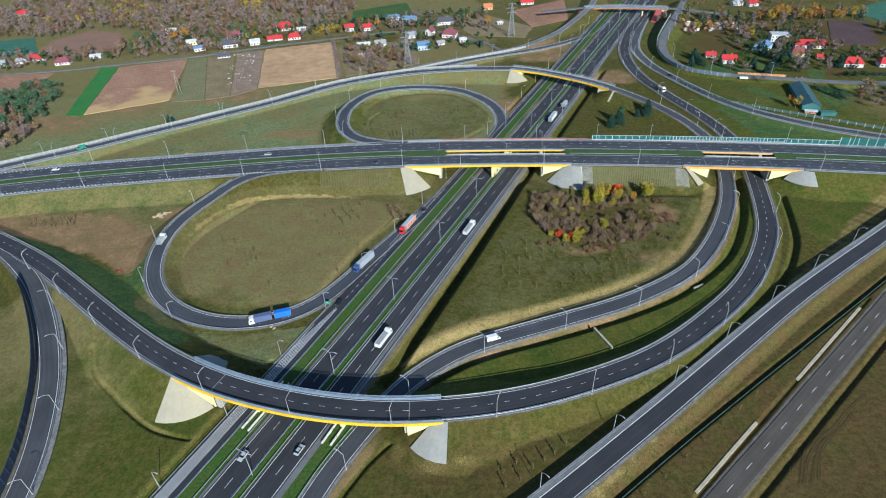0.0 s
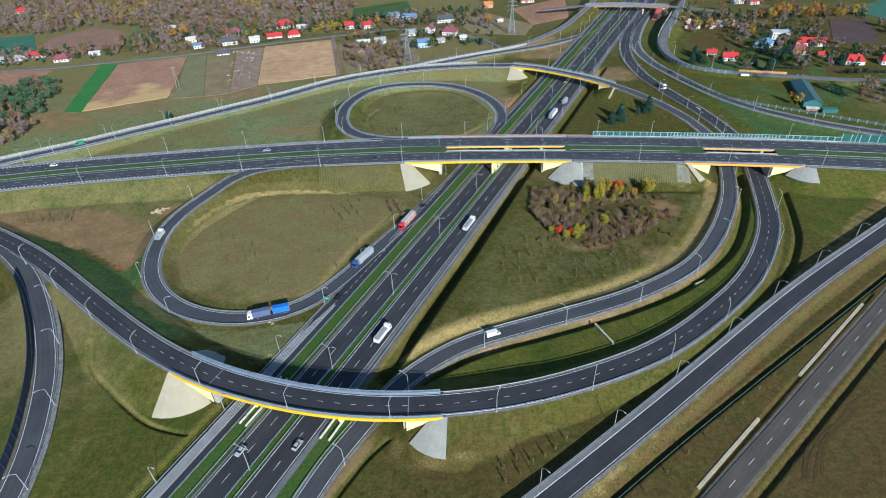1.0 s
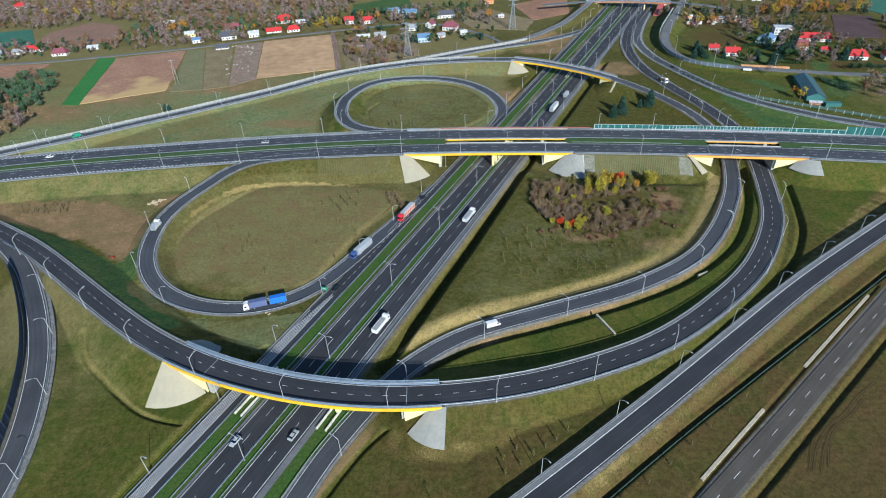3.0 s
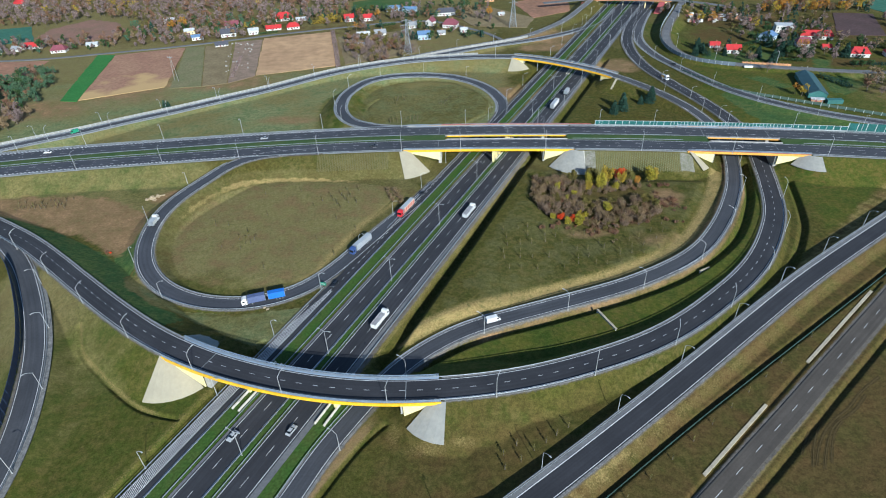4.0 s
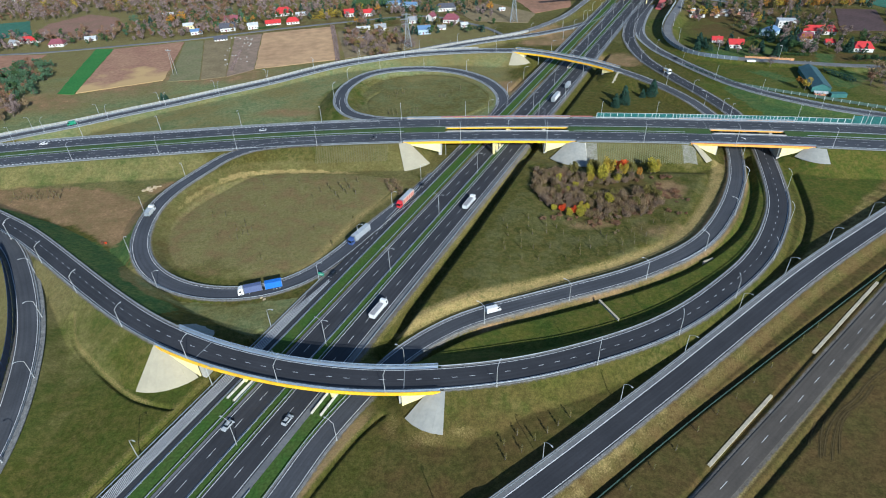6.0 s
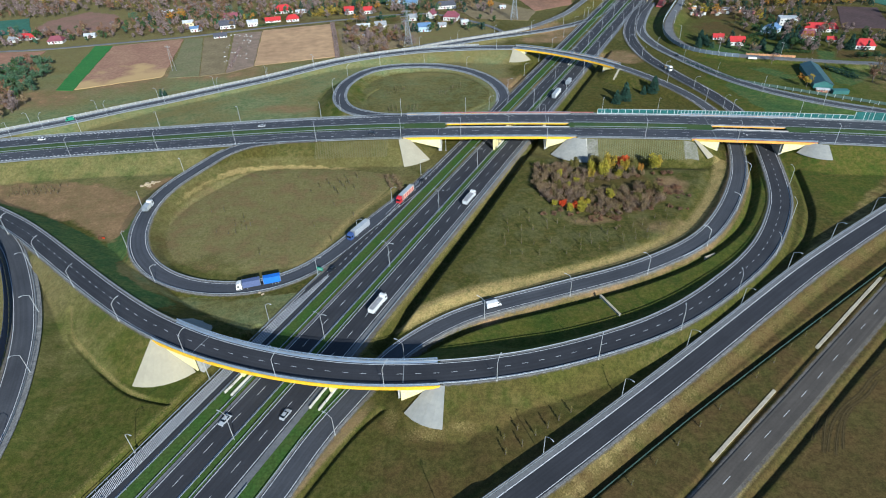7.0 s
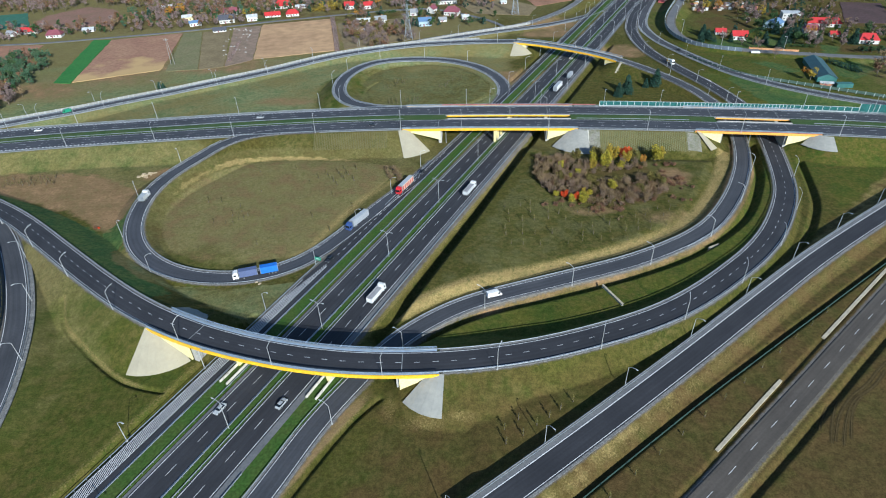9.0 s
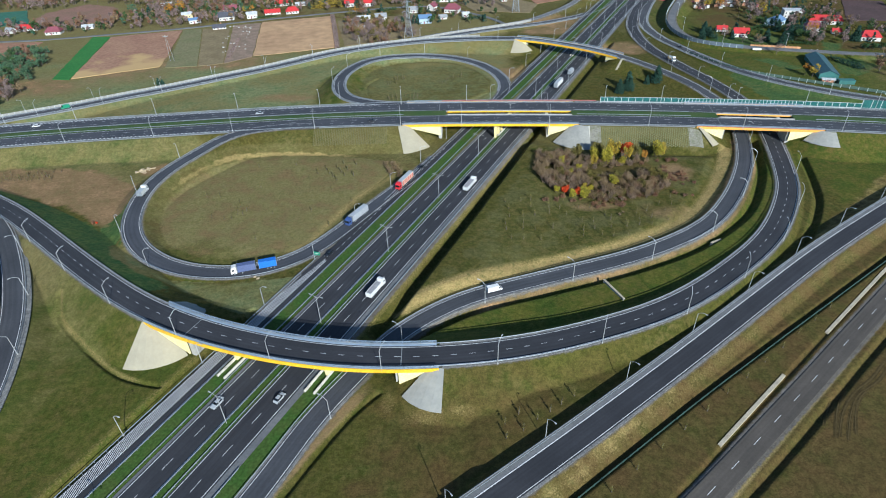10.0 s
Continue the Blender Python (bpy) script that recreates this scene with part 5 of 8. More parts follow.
gp = spline([(195, 452, 0.3), (205, 428, 0.3), (218, 407, 0.3), (236, 393, 0.3), (256, 379, 0.3), (280, 362, 0.3), (320, 335, 0.3)], 2.5, 5)
noise_barrier(gp, 2.0, material("mesh_panel", (0.10, 0.16, 0.13), 0.6), PALEPOST, "green mesh fence along the side road", 5.0, "mesh_fence", 0.02)

# green mesh fence beside the ditch below the straight ramp
gp = spline([(x + 0.5, y - 0.7, 0) for x, y in ((205, 204.3), (143, 163), (103, 136.5), (72, 115.5), (40, 93), (6, 68.8))], 2.5, 4)
gp[:, 2] = [ground_z(x, y) for x, y in gp[:, :2]]
noise_barrier(gp, 1.15, material("blue_green_mesh", (0.020, 0.045, 0.040), 0.8, second=(0.035, 0.07, 0.06), scale=6), material("green_post", (0.04, 0.09, 0.08), 0.5), "low blue-green mesh fence beside a ditch", 3.0, "mesh_fence", 0.02)

# red railing on the far edge of the trunk bridge
rp = offset(trunk.path, -17.0)
red = thing("red_railing", (0, 0, 0), "low red railing on the far edge of the bridge", "railing")
part("rail", sweep(cut(rp, near(rp, 2, 351), near(rp, 97, 342)), [(-0.1, 0.5), (0.1, 0.5), (0.1, 1.3), (-0.1, 1.3)]), REDBEAM, red)


# ---- street lamps ----
LAMP_STEEL = material("lamp_steel", (0.55, 0.57, 0.58), 0.45, 0.3, second=(0.48, 0.5, 0.52), scale=2)
LANTERN = material("lantern_grey", (0.42, 0.44, 0.46), 0.4, second=(0.5, 0.52, 0.54), scale=1)


def lamp_model(height, arms, reach, label, sweep_up=1.2):
    ob = thing("street_lamp", (0, 0, -50), label, "street lamp", "street lamps")
    part("base", Soup().box(-0.25, -0.25, -0.5, 0.25, 0.25, 0.15).data(), CONCRETE, ob)
    part("pole", Soup().tube((0, 0, 0), (0, 0, height), 0.13, 0.08, 8).data(), LAMP_STEEL, ob)
    for side in arms:
        soup = Soup()
        pts = [(side * reach * u, 0, height - 0.05 + sweep_up * math.sin(u * math.pi / 2)) for u in (0, 0.25, 0.5, 0.75, 1.0)]
        for a, b in zip(pts, pts[1:]):
            soup.tube(a, b, 0.075, n=6)
        part("arm", soup.data(), LAMP_STEEL, ob)
        x, _, z = pts[-1]
        x0, x1 = sorted((x - side * 0.1, x + side * 0.75))
        part("lantern", Soup().box(x0, -0.16, z - 0.1, x1, 0.16, z + 0.08, None, 0.04).data(), LANTERN, ob)
    return ob


SINGLE = lamp_model(8.2, (1,), 2.6, "tall galvanised street lamp with one curved arm over the road", 1.5)
DOUBLE = lamp_model(12.2, (-1, 1), 2.2, "tall galvanised street lamp with two arms in the median", 0.9)
STRAIGHT = lamp_model(10.6, (1,), 1.4, "tall slim street lamp with a short arm beside the dual carriageway", 0.5)


def lamps_along(model, path, o, first, gap, last=None, face=None):
    """Lamps beside a path, their arms over it."""
    line = offset(path, o)
    last = last or length_of(path)[-1]
    for s in np.arange(first, last, gap):
        a = at(path, s)
        b = at(line, s)
        t = math.degrees(math.atan2(a[1] - b[1], a[0] - b[0]))
        copy_thing(model, pose(b[0], b[1], b[2] - 0.1, 0, 0, t))


first = near(outer.path, -22, 131) + 4.6 - 36.35 * 6
lamps_along(SINGLE, outer.path, 5.5, first, 36.35, near(outer.path, 181, 280))
lamps_along(SINGLE, outer.path, -5.5, near(outer.path, 192, 350), 36, near(outer.path, 172, 530))
lamps_along(SINGLE, inner.path, 4.4, near(inner.path, 48.3, 181) - 2.6 - 36.6 * 3, 36.6, near(inner.path, 172, 310))
lamps_along(SINGLE, inner.path, 4.4, near(inner.path, 172, 372), 36, near(inner.path, 140, 425))
lamps_along(SINGLE, ROAD["left_loop"].path, 4.7, near(ROAD["left_loop"].path, -138, 279), 34, near(ROAD["left_loop"].path, -80, 190))
lamps_along(SINGLE, ROAD["far_loop"].path, -4.8, near(ROAD["far_loop"].path, -58, 363) + 9, 36, near(ROAD["far_loop"].path, 44, 415))
lamps_along(SINGLE, ROAD["east_ramp"].path, 5.2, near(ROAD["east_ramp"].path, 28, 101) - 1.0 - 35.2 * 7, 35.2)
lamps_along(SINGLE, ROAD["west_ramp"].path, -5.0, near(ROAD["west_ramp"].path, -163, 172) - 35.5, 35.5)
lamps_along(SINGLE, ROAD["service_road"].path, -4.6, 14, 38)
lamps_along(SINGLE, ROAD["service_road"].path, 5.4, 130, 40)
lamps_along(SINGLE, ROAD["merge_road"].path, -4.6, 30, 38)
lamps_along(SINGLE, ROAD["side_road"].path, -4.8, 28, 38)
lamps_along(STRAIGHT, ROAD["village_lane"].path, -4.6, 60, 45, near(ROAD["village_lane"].path, 290, 443))
lamps_along(SINGLE, np.array([mw(s, -22, 0) for s in np.arange(90, 360, 5.0)]), -3.6, 22.7, 32.2)
lamps_along(SINGLE, np.array([mw(s, -22, 0) for s in np.arange(400, 760, 5.0)]), -3.5, 6, 36)
for s in np.arange(128.8 - 48.6, 900, 48.6):
    x, y, _ = mw(s, median_shift(s) - 0.9)
    copy_thing(DOUBLE, pose(x, y, -0.15, 0, 0, -26.7))
for s in np.arange(400, 900, 48.6):
    x, y, _ = mw(s, 15.2)
    copy_thing(STRAIGHT, pose(x, y, -0.15, 0, 0, 153))
for o, places in ((17.3, (-258, -211.6, -164, -118, -72, -23, 12, 63, 116, 166, 215, 262)), (-17.3, (-264, -222, -174, -125, -73, -22, 18, 63, 100, 133, 176, 212, 250))):
    line = offset(trunk.path, o)
    for px in places:
        b = line[np.argmin(np.abs(line[:, 0] - px))]
        a = trunk.path[np.argmin(np.abs(trunk.path[:, 0] - px))]
        copy_thing(STRAIGHT, pose(b[0], b[1], b[2] - 0.1, 0, 0, math.degrees(math.atan2(a[1] - b[1], a[0] - b[0]))))
for model in (SINGLE, DOUBLE, STRAIGHT):
    for o in (*model.children_recursive, model):
        bpy.data.objects.remove(o)


# ---- grass strips between the carriageways ----
VERGE = material("mown_grass", (0.050, 0.108, 0.022), 0.95, second=(0.068, 0.104, 0.026), scale=7, fine=1.2, grit=0.3, bump=0.5, bump_scale=5, spec=0.1)


MEDIAN = material("median_turf", (0.052, 0.100, 0.035), 0.95, second=(0.075, 0.110, 0.042), scale=7, fine=1.2, bump=0.4, bump_scale=5, spec=0.1)


def grass_strip(name, left, right, label, mat=None):
    """A low crowned strip of turf between two lines."""
    mid = (left + right) / 2
    mid[:, 2] += 0.04
    ob = part(name, ribbon([left - [0, 0, 0.3], left, mid, right, right - [0, 0, 0.3]]), mat or VERGE)
    return tagged(ob, label, "grass", kind="structure")


mid_line = np.array([mw(s, median_shift(s), 0.06) for s in np.arange(60, 1000, 8.0)])
grass_strip("median_grass", offset(mid_line, -1.5), offset(mid_line, 1.5), "bright green mown grass strip in the motorway median")
grass_strip("verge_grass", mw_line(-17.2, 60, 900, 0.05), mw_line(-11.4, 60, 900, 0.05), "bright green mown grass strip beside the motorway")
for a, b in ((20, tb[0][0] + 23), (tb[0][1] - 1, tb[1][0] + 13), (tb[1][1] - 9, trunk.s[-1] - 4)):
    c = cut(trunk.path, a, b)
    grass_strip("median_grass", offset(c, -3.55, 0.02), offset(c, 3.55, 0.02), "mown grass strip in the dual carriageway's median", MEDIAN)
s_r = np.arange(60, 172, 4.0)
grass_strip("slip_grass", np.array([mw(s, 14.2, -0.02) for s in s_r]), np.array([mw(s, o, -0.02) for s, o in zip(s_r, np.interp(s_r, [60, 120, 135, 150, 172], [18.6, 19.0, 19.6, 21.0, 25.0]))]),
            "green grass strip between motorway and slip road")


# ---- fields ----
def field(name, corners, mat, label, z=0.05, ragged=0.5):
    rs = np.random.RandomState(int(abs(corners[0][0])))
    edge = []
    for (x0, y0), (x1, y1) in zip(corners, corners[1:] + corners[:1]):  # ragged edges
        steps = max(2, int(math.hypot(x1 - x0, y1 - y0) / 5))
        edge += [(x0 + (x1 - x0) * k / steps + rs.uniform(-ragged, ragged), y0 + (y1 - y0) * k / steps + rs.uniform(-ragged, ragged)) for k in range(steps)]
    corners = edge
    n = len(corners)
    vs = [(x, y, z) for x, y in corners] + [(x, y, z - 0.8) for x, y in corners]
    fs = [tuple(range(n))] + [(i, n + i, n + (i + 1) % n, (i + 1) % n) for i in range(n)]
    ob = part(name, (vs, fs), mat)
    return tagged(ob, label, "field", kind="structure")


EARTH = material("ploughed_earth", (0.35, 0.19, 0.125), 0.95, second=(0.26, 0.15, 0.10), scale=25, fine=0.25, spec=0.1)
STUBBLE = material("stubble", (0.50, 0.325, 0.185), 0.95, second=(0.43, 0.275, 0.16), scale=40, fine=0.12, spec=0.1)
CROP = material("winter_crop", (0.045, 0.17, 0.045), 0.9, second=(0.06, 0.19, 0.05), scale=20, fine=0.5, spec=0.1)
FALLOW = material("fallow_grass", (0.25, 0.20, 0.115), 0.95, second=(0.20, 0.155, 0.09), scale=12, fine=0.5, spec=0.1)
DARK_EARTH = material("dark_earth", (0.105, 0.070, 0.070), 0.95, second=(0.085, 0.060, 0.058), scale=20, fine=0.4, spec=0.1)
MEADOW = material("meadow", (0.05, 0.105, 0.035), 0.95, second=(0.075, 0.115, 0.04), scale=18, fine=0.5, spec=0.1)
TEALCROP = material("blue_green_crop", (0.055, 0.15, 0.11), 0.9, second=(0.065, 0.16, 0.11), scale=25, spec=0.1)
SANDY = material("ploughed_earth_with_sand", (0.30, 0.165, 0.115), 0.95, second=(0.36, 0.215, 0.14), scale=22, detail=5.0, fine=0.35, spec=0.1)


def add_sand(m, low):
    """Sand showing through on the lower part of a sloping field, up to about the line y = low."""
    t = m.node_tree
    b = t.nodes["Principled BSDF"]
    geo = t.nodes.new("ShaderNodeNewGeometry")
    n = t.nodes.new("ShaderNodeTexNoise")
    n.inputs["Scale"].default_value, n.inputs["Detail"].default_value = 0.035, 5.0
    t.links.new(geo.outputs["Position"], n.inputs["Vector"])
    dot = t.nodes.new("ShaderNodeVectorMath")
    dot.operation = "DOT_PRODUCT"
    dot.inputs[1].default_value = (0.3, -1.0, 0)
    t.links.new(geo.outputs["Position"], dot.inputs[0])
    sum_ = t.nodes.new("ShaderNodeMath")
    sum_.operation = "MULTIPLY_ADD"
    sum_.inputs[1].default_value = 170.0
    t.links.new(n.outputs["Fac"], sum_.inputs[0])
    t.links.new(dot.outputs["Value"], sum_.inputs[2])
    r = t.nodes.new("ShaderNodeMapRange")
    r.inputs["From Min"].default_value, r.inputs["From Max"].default_value = 85 - low - 75 - 14, 85 - low - 75 + 16
    t.links.new(sum_.outputs[0], r.inputs["Value"])
    x = t.nodes.new("ShaderNodeMix")
    x.data_type = "RGBA"
    x.inputs["B"].default_value = (0.50, 0.34, 0.165, 1)
    t.links.new(r.outputs[0], x.inputs["Factor"])
    t.links.new(b.inputs["Base Color"].links[0].from_socket, x.inputs["A"])
    t.links.new(x.outputs["Result"], b.inputs["Base Color"])


add_sand(SANDY, 478)
field("field_1", [(-319, 562), (-301, 559), (-280, 441), (-294, 443)], CROP, "narrow vivid green strip of winter crop")
field("field_2", [(-300.6, 559), (-240, 575), (-220, 466), (-279.6, 443)], SANDY, "brown ploughed field with sandy patches")
field("field_3", [(-169, 595), (-104, 610), (-84, 503), (-151, 485)], STUBBLE, "tan stubble field with a straight dark edge")
field("field_4", [(-239, 575), (-222, 576), (-190.4, 464), (-215, 462.5)], material("green_fallow", (0.175, 0.175, 0.088), 0.95, second=(0.21, 0.19, 0.105), scale=14, fine=0.5, spec=0.1), "grey-green fallow strip")
field("field_14", [(-221, 576), (-196, 579), (-170.6, 468.6), (-189.4, 464.2)], FALLOW, "brown fallow strip")
field("field_15", [(-414, 628), (-417, 664), (-390, 700), (-352, 684), (-326, 645), (-333, 616), (-361, 610)], material("reddish_slope", (0.27, 0.155, 0.12), 0.95, second=(0.22, 0.145, 0.10), scale=18, fine=0.5, spec=0.1), "reddish-brown bare slope below the woods", ragged=2.0)
field("field_5", [(-194.6, 586), (-169.4, 592), (-151.4, 484), (-169.8, 469)], material("weedy_plot", (0.29, 0.20, 0.145), 0.95, second=(0.20, 0.145, 0.10), scale=7, fine=0.8), "weedy brown plot strewn with rubble")
field("field_6", [(-470, 553), (-359, 550), (-348, 479), (-400, 440), (-470, 430)], EARTH, "brown ploughed field beside a hedge")
field("field_7", [(402, 606), (436, 596), (404, 525), (364, 532)], DARK_EARTH, "dark purplish ploughed field")
field("field_8", [(-500, 668), (-447, 680), (-410, 618), (-470, 606)], TEALCROP, "blue-green crop field below the woods")
field("field_9", [(-95, 734), (-31, 764), (-20, 695), (-91, 690)], MEADOW, "green meadow behind the houses")
field("field_10", [(91, 701), (160, 745), (147, 654), (104, 632)], EARTH, "brown ploughed field near the climbing road")
field("field_11", [(-95, 590), (-20, 606), (-14, 530), (-78, 505)], FALLOW, "brown fallow ground below the houses")
field("field_12", [(440, 640), (560, 700), (620, 620), (460, 560)], TEALCROP, "blue-green field past the orange trees")
field("field_13", [(60, 690), (105, 632), (92, 596), (40, 610), (20, 660)], FALLOW, "rough brown ground behind a pylon")

VILLAGE_ROAD = spline([(-480, 548, 0.1), (-412, 554, 0.1), (-362, 557, 0.1), (-329, 563, 0.1), (-243, 581, 0.1), (-165, 606, 0.1), (-98, 624, 0.1), (-40, 637, 0.1), (0, 634, 0.1), (46, 590, 0.1), (62, 560, 0.6)], 4, 8)
lane = thing("village_road", (0, 0, 0), "narrow pale village road along the fields", "road", kind="structure")
part("asphalt", sweep(VILLAGE_ROAD, [(-2.0, 0), (2.0, 0), (2.0, -0.5), (-2.0, -0.5)]), SHOULDER, lane)


# ---- vehicles ----
GLASS = material("dark_glass", (0.015, 0.02, 0.025), 0.1, spec=0.6)
TYRE = material("tyre", (0.012, 0.012, 0.013), 0.85)
PAINTS = {}


def coat(name, colour, rough=0.35):
    if name not in PAINTS:
        PAINTS[name] = material(name, colour, rough, second=tuple(c * 0.9 for c in colour), scale=2)
    return PAINTS[name]


def slab_profile(points, y0, y1, inset=0.0):
    """A side profile of (x, z) pairs drawn out from y0 to y1, narrower at the top by inset."""
    zs = [z for _, z in points]
    lo, hi = min(zs), max(zs)
    vs = []
    for side, y in ((1, y0), (-1, y1)):
        for x, z in points:
            vs.append((x, y + side * inset * (z - lo) / (hi - lo + 1e-6), z))
    n = len(points)
    fs = [tuple(range(n)), tuple(range(2 * n - 1, n - 1, -1))] + [(i, n + i, n + (i + 1) % n, (i + 1) % n) for i in range(n)]
    return vs, fs


def wheel(parent, x, y, r=0.34, w=0.24):
    ob = part("wheel", Soup().tube((x, y - w / 2, r), (x, y + w / 2, r), r, n=12).data(), TYRE, parent)
    part("rim", Soup().tube((x, y - w / 2 - 0.02, r), (x, y + w / 2 + 0.02, r), r * 0.55, n=8).data(), STEEL, ob)


def car(place, turn, colour, label, long=4.4):
    ob = thing("car", place, label, "car", "cars on the road", turn=turn)
    k = long / 4.4
    body = [(-2.2 * k, 0.35), (2.15 * k, 0.35), (2.2 * k, 0.65), (1.95 * k, 0.85), (1.0 * k, 0.98), (-1.9 * k, 1.0), (-2.15 * k, 0.9)]
    part("body", slab_profile(body, -0.9, 0.9, 0.06), coat(*colour), ob)
    cabin = [(-1.75 * k, 0.95), (1.0 * k, 0.95), (0.35 * k, 1.42), (-1.2 * k, 1.45)]
    part("glasshouse", slab_profile(cabin, -0.8, 0.8, 0.14), GLASS, ob)
    part("roof", Soup().box(-1.2 * k, -0.64, 1.42, 0.36 * k, 0.64, 1.48, None, 0.05).data(), coat(*colour), ob)
    for x in (-1.35 * k, 1.35 * k):
        for y in (-0.8, 0.8):
            wheel(ob, x, y)
    for y in (-0.6, 0.6):
        part("headlight", Soup().box(2.08 * k, y - 0.2, 0.6, 2.2 * k, y + 0.2, 0.76).data(), PALEPOST, ob)
    return ob


def van(place, turn, colour, label, long=6.0):
    ob = thing("van", place, label, "van", "vans on the road", turn=turn)
    h = long / 2
    part("body", slab_profile([(-h, 0.4), (h - 0.1, 0.4), (h, 0.9), (h - 0.35, 1.15), (h - 1.2, 2.2), (h - 1.6, 2.45), (-h, 2.5)], -1.0, 1.0, 0.08), coat(*colour), ob)
    part("windscreen", slab_profile([(h - 0.40, 1.2), (h - 0.28, 1.22), (h - 1.1, 2.2), (h - 1.22, 2.18)], -0.85, 0.85), GLASS, ob)
    for y in (-1.0, 1.0):
        part("side_window", Soup().box(h - 1.7, y - 0.03, 1.3, h - 0.95, y + 0.03, 1.95).data(), GLASS, ob)
    for x in (-h + 1.1, h - 1.1):
        for y in (-0.88, 0.88):
            wheel(ob, x, y, 0.36)
    return ob


def truck(place, turn, cab, load, label, long=13.2, height=3.9, bulk=False, joint=None, stripes=None):
    """A tractor unit with a semi-trailer, or a lorry with a drawbar trailer where joint is set."""
    ob = thing("truck", place, label, "truck", "trucks on the road", turn=turn)
    front = long / 2 + 1.2
    c = [(front - 2.3, 0.6), (front, 0.6), (front, 1.7), (front - 0.18, 2.9), (front - 0.5, 3.4), (front - 1.2, 3.75), (front - 2.3, 3.75)]
    part("cab", slab_profile(c, -1.2, 1.2, 0.06), coat(*cab), ob)
    part("windscreen", slab_profile([(front - 0.02, 1.75), (front + 0.03, 1.75), (front - 0.13, 2.75), (front - 0.2, 2.75)], -1.08, 1.08), GLASS, ob)
    for y in (-1.18, 1.18):
        part("side_window", Soup().box(front - 1.4, y - 0.04, 1.85, front - 0.5, y + 0.04, 2.6).data(), GLASS, ob)
    part("chassis", Soup().box(-long / 2, -0.5, 0.65, front - 0.6, 0.5, 1.0).data(), TYRE, ob)
    back = -long / 2
    boxes = [(back, front - 2.9)] if joint is None else [(back, joint - 0.6), (joint + 0.6, front - 2.6)]
    for i, (x0, x1) in enumerate(boxes):
        lm = coat(*(load[i] if isinstance(load, list) else load))
        if bulk:
            body = Soup()
            for s in (-1, 1):
                body.box(x0, s * 1.22 - 0.06, 1.1, x1, s * 1.22 + 0.06, 2.9)
            body.box(x0, -1.25, 1.1, x0 + 0.1, 1.25, 2.9).box(x1 - 0.1, -1.25, 1.1, x1, 1.25, 3.0).box(x0, -1.2, 1.0, x1, 1.2, 1.25)
            part("tipper_body", body.data(), lm, ob)
            part("tarpaulin", slab_profile([(x0 + 0.1, 2.75), (x1 - 0.1, 2.75), (x1 - 0.1, 2.98), (x0 + 0.1, 2.98)], -1.15, 1.15, 0.3), coat("grey_tarpaulin", (0.33, 0.33, 0.34), 0.8), ob)
        else:
            part("trailer_box", Soup().box(x0, -1.27, 1.05, x1, 1.27, height, None, 0.03).data(), lm, ob)
            part("roof_sheet", Soup().box(x0 + 0.08, -1.2, height, x1 - 0.08, 1.2, height + 0.05, None, 0.05).data(), lm if joint is not None else coat("pale_roof_sheet", (0.42, 0.45, 0.48), 0.6), ob)
            for x in (x0 + 0.04, x1 - 0.04):
                part("frame_end", Soup().box(x - 0.06, -1.3, 1.0, x + 0.06, 1.3, height + 0.06).data(), STEEL, ob)
            if stripes:
                for k, u in enumerate(np.linspace(x0 + 0.8, x1 - 1.4, 6)):
                    for y in (-1.29, 1.29):
                        part("side_panel", Soup().box(u, y - 0.02, 1.4, u + 1.1, y + 0.02, height - 0.4).data(), coat(*stripes), ob)
    xs_w = [front - 1.3, front - 4.4, back + 1.2, back + 2.5, back + 3.8]
    for x in xs_w:
        for y in (-1.0, 1.0):
            wheel(ob, x, y, 0.5, 0.4)
    return ob


WHITE = ("white_lacquer", (0.78, 0.78, 0.78))
SILVER = ("silver_lacquer", (0.42, 0.44, 0.47))
BLACK = ("black_lacquer", (0.02, 0.022, 0.03))
NAVY = ("navy_tarpaulin", (0.10, 0.13, 0.26), 0.6)
BLUE = ("blue_tarpaulin", (0.03, 0.17, 0.62), 0.5)
GREYBOX = ("grey_tarpaulin_side", (0.36, 0.38, 0.42), 0.6)
RED = ("red_lacquer", (0.6, 0.03, 0.04))
CREAMBOX = ("cream_trailer", (0.72, 0.56, 0.45), 0.6)


def heading(path, s, reverse=False):
    a, b = at(path, s - 2), at(path, s + 2)
    t = math.degrees(math.atan2(b[1] - a[1], b[0] - a[0]))
    return t + (180 if reverse else 0)


def drive(path, x, y):
    """Place and heading on a path near (x, y)."""
    s = near(path, x, y)
    p = at(path, s)
    return (p[0], p[1], p[2] + 0.05), heading(path, s)


MW_TURN = math.degrees(math.atan2(MW_DIR.y, MW_DIR.x))
loop = ROAD["left_loop"].path
p, t = drive(loop, -77.5, 191.5)
truck(p, t + 180, WHITE, [BLUE, NAVY], "lorry with navy box and bright blue trailer on the ramp", 17.0, 3.9, joint=-0.8)
p, t = drive(loop, -39.0, 229)
truck(p, t + 180, ("blue_lacquer", (0.05, 0.09, 0.25)), GREYBOX, "articulated lorry with a grey curtain-side trailer", 13.4, 3.9)
p, t = drive(loop, -20.5, 261)
truck((p[0] + 0.6, p[1], 0.1), MW_TURN + 180, RED, CREAMBOX, "red articulated lorry with red-panelled cream trailer", 13.4, 3.9, stripes=("red_panel", (0.55, 0.10, 0.08), 0.6))
truck((-26.8, 175, 0.1), MW_TURN, WHITE, WHITE, "white tipper lorry with a grey tarpaulin", 9.5, bulk=True)
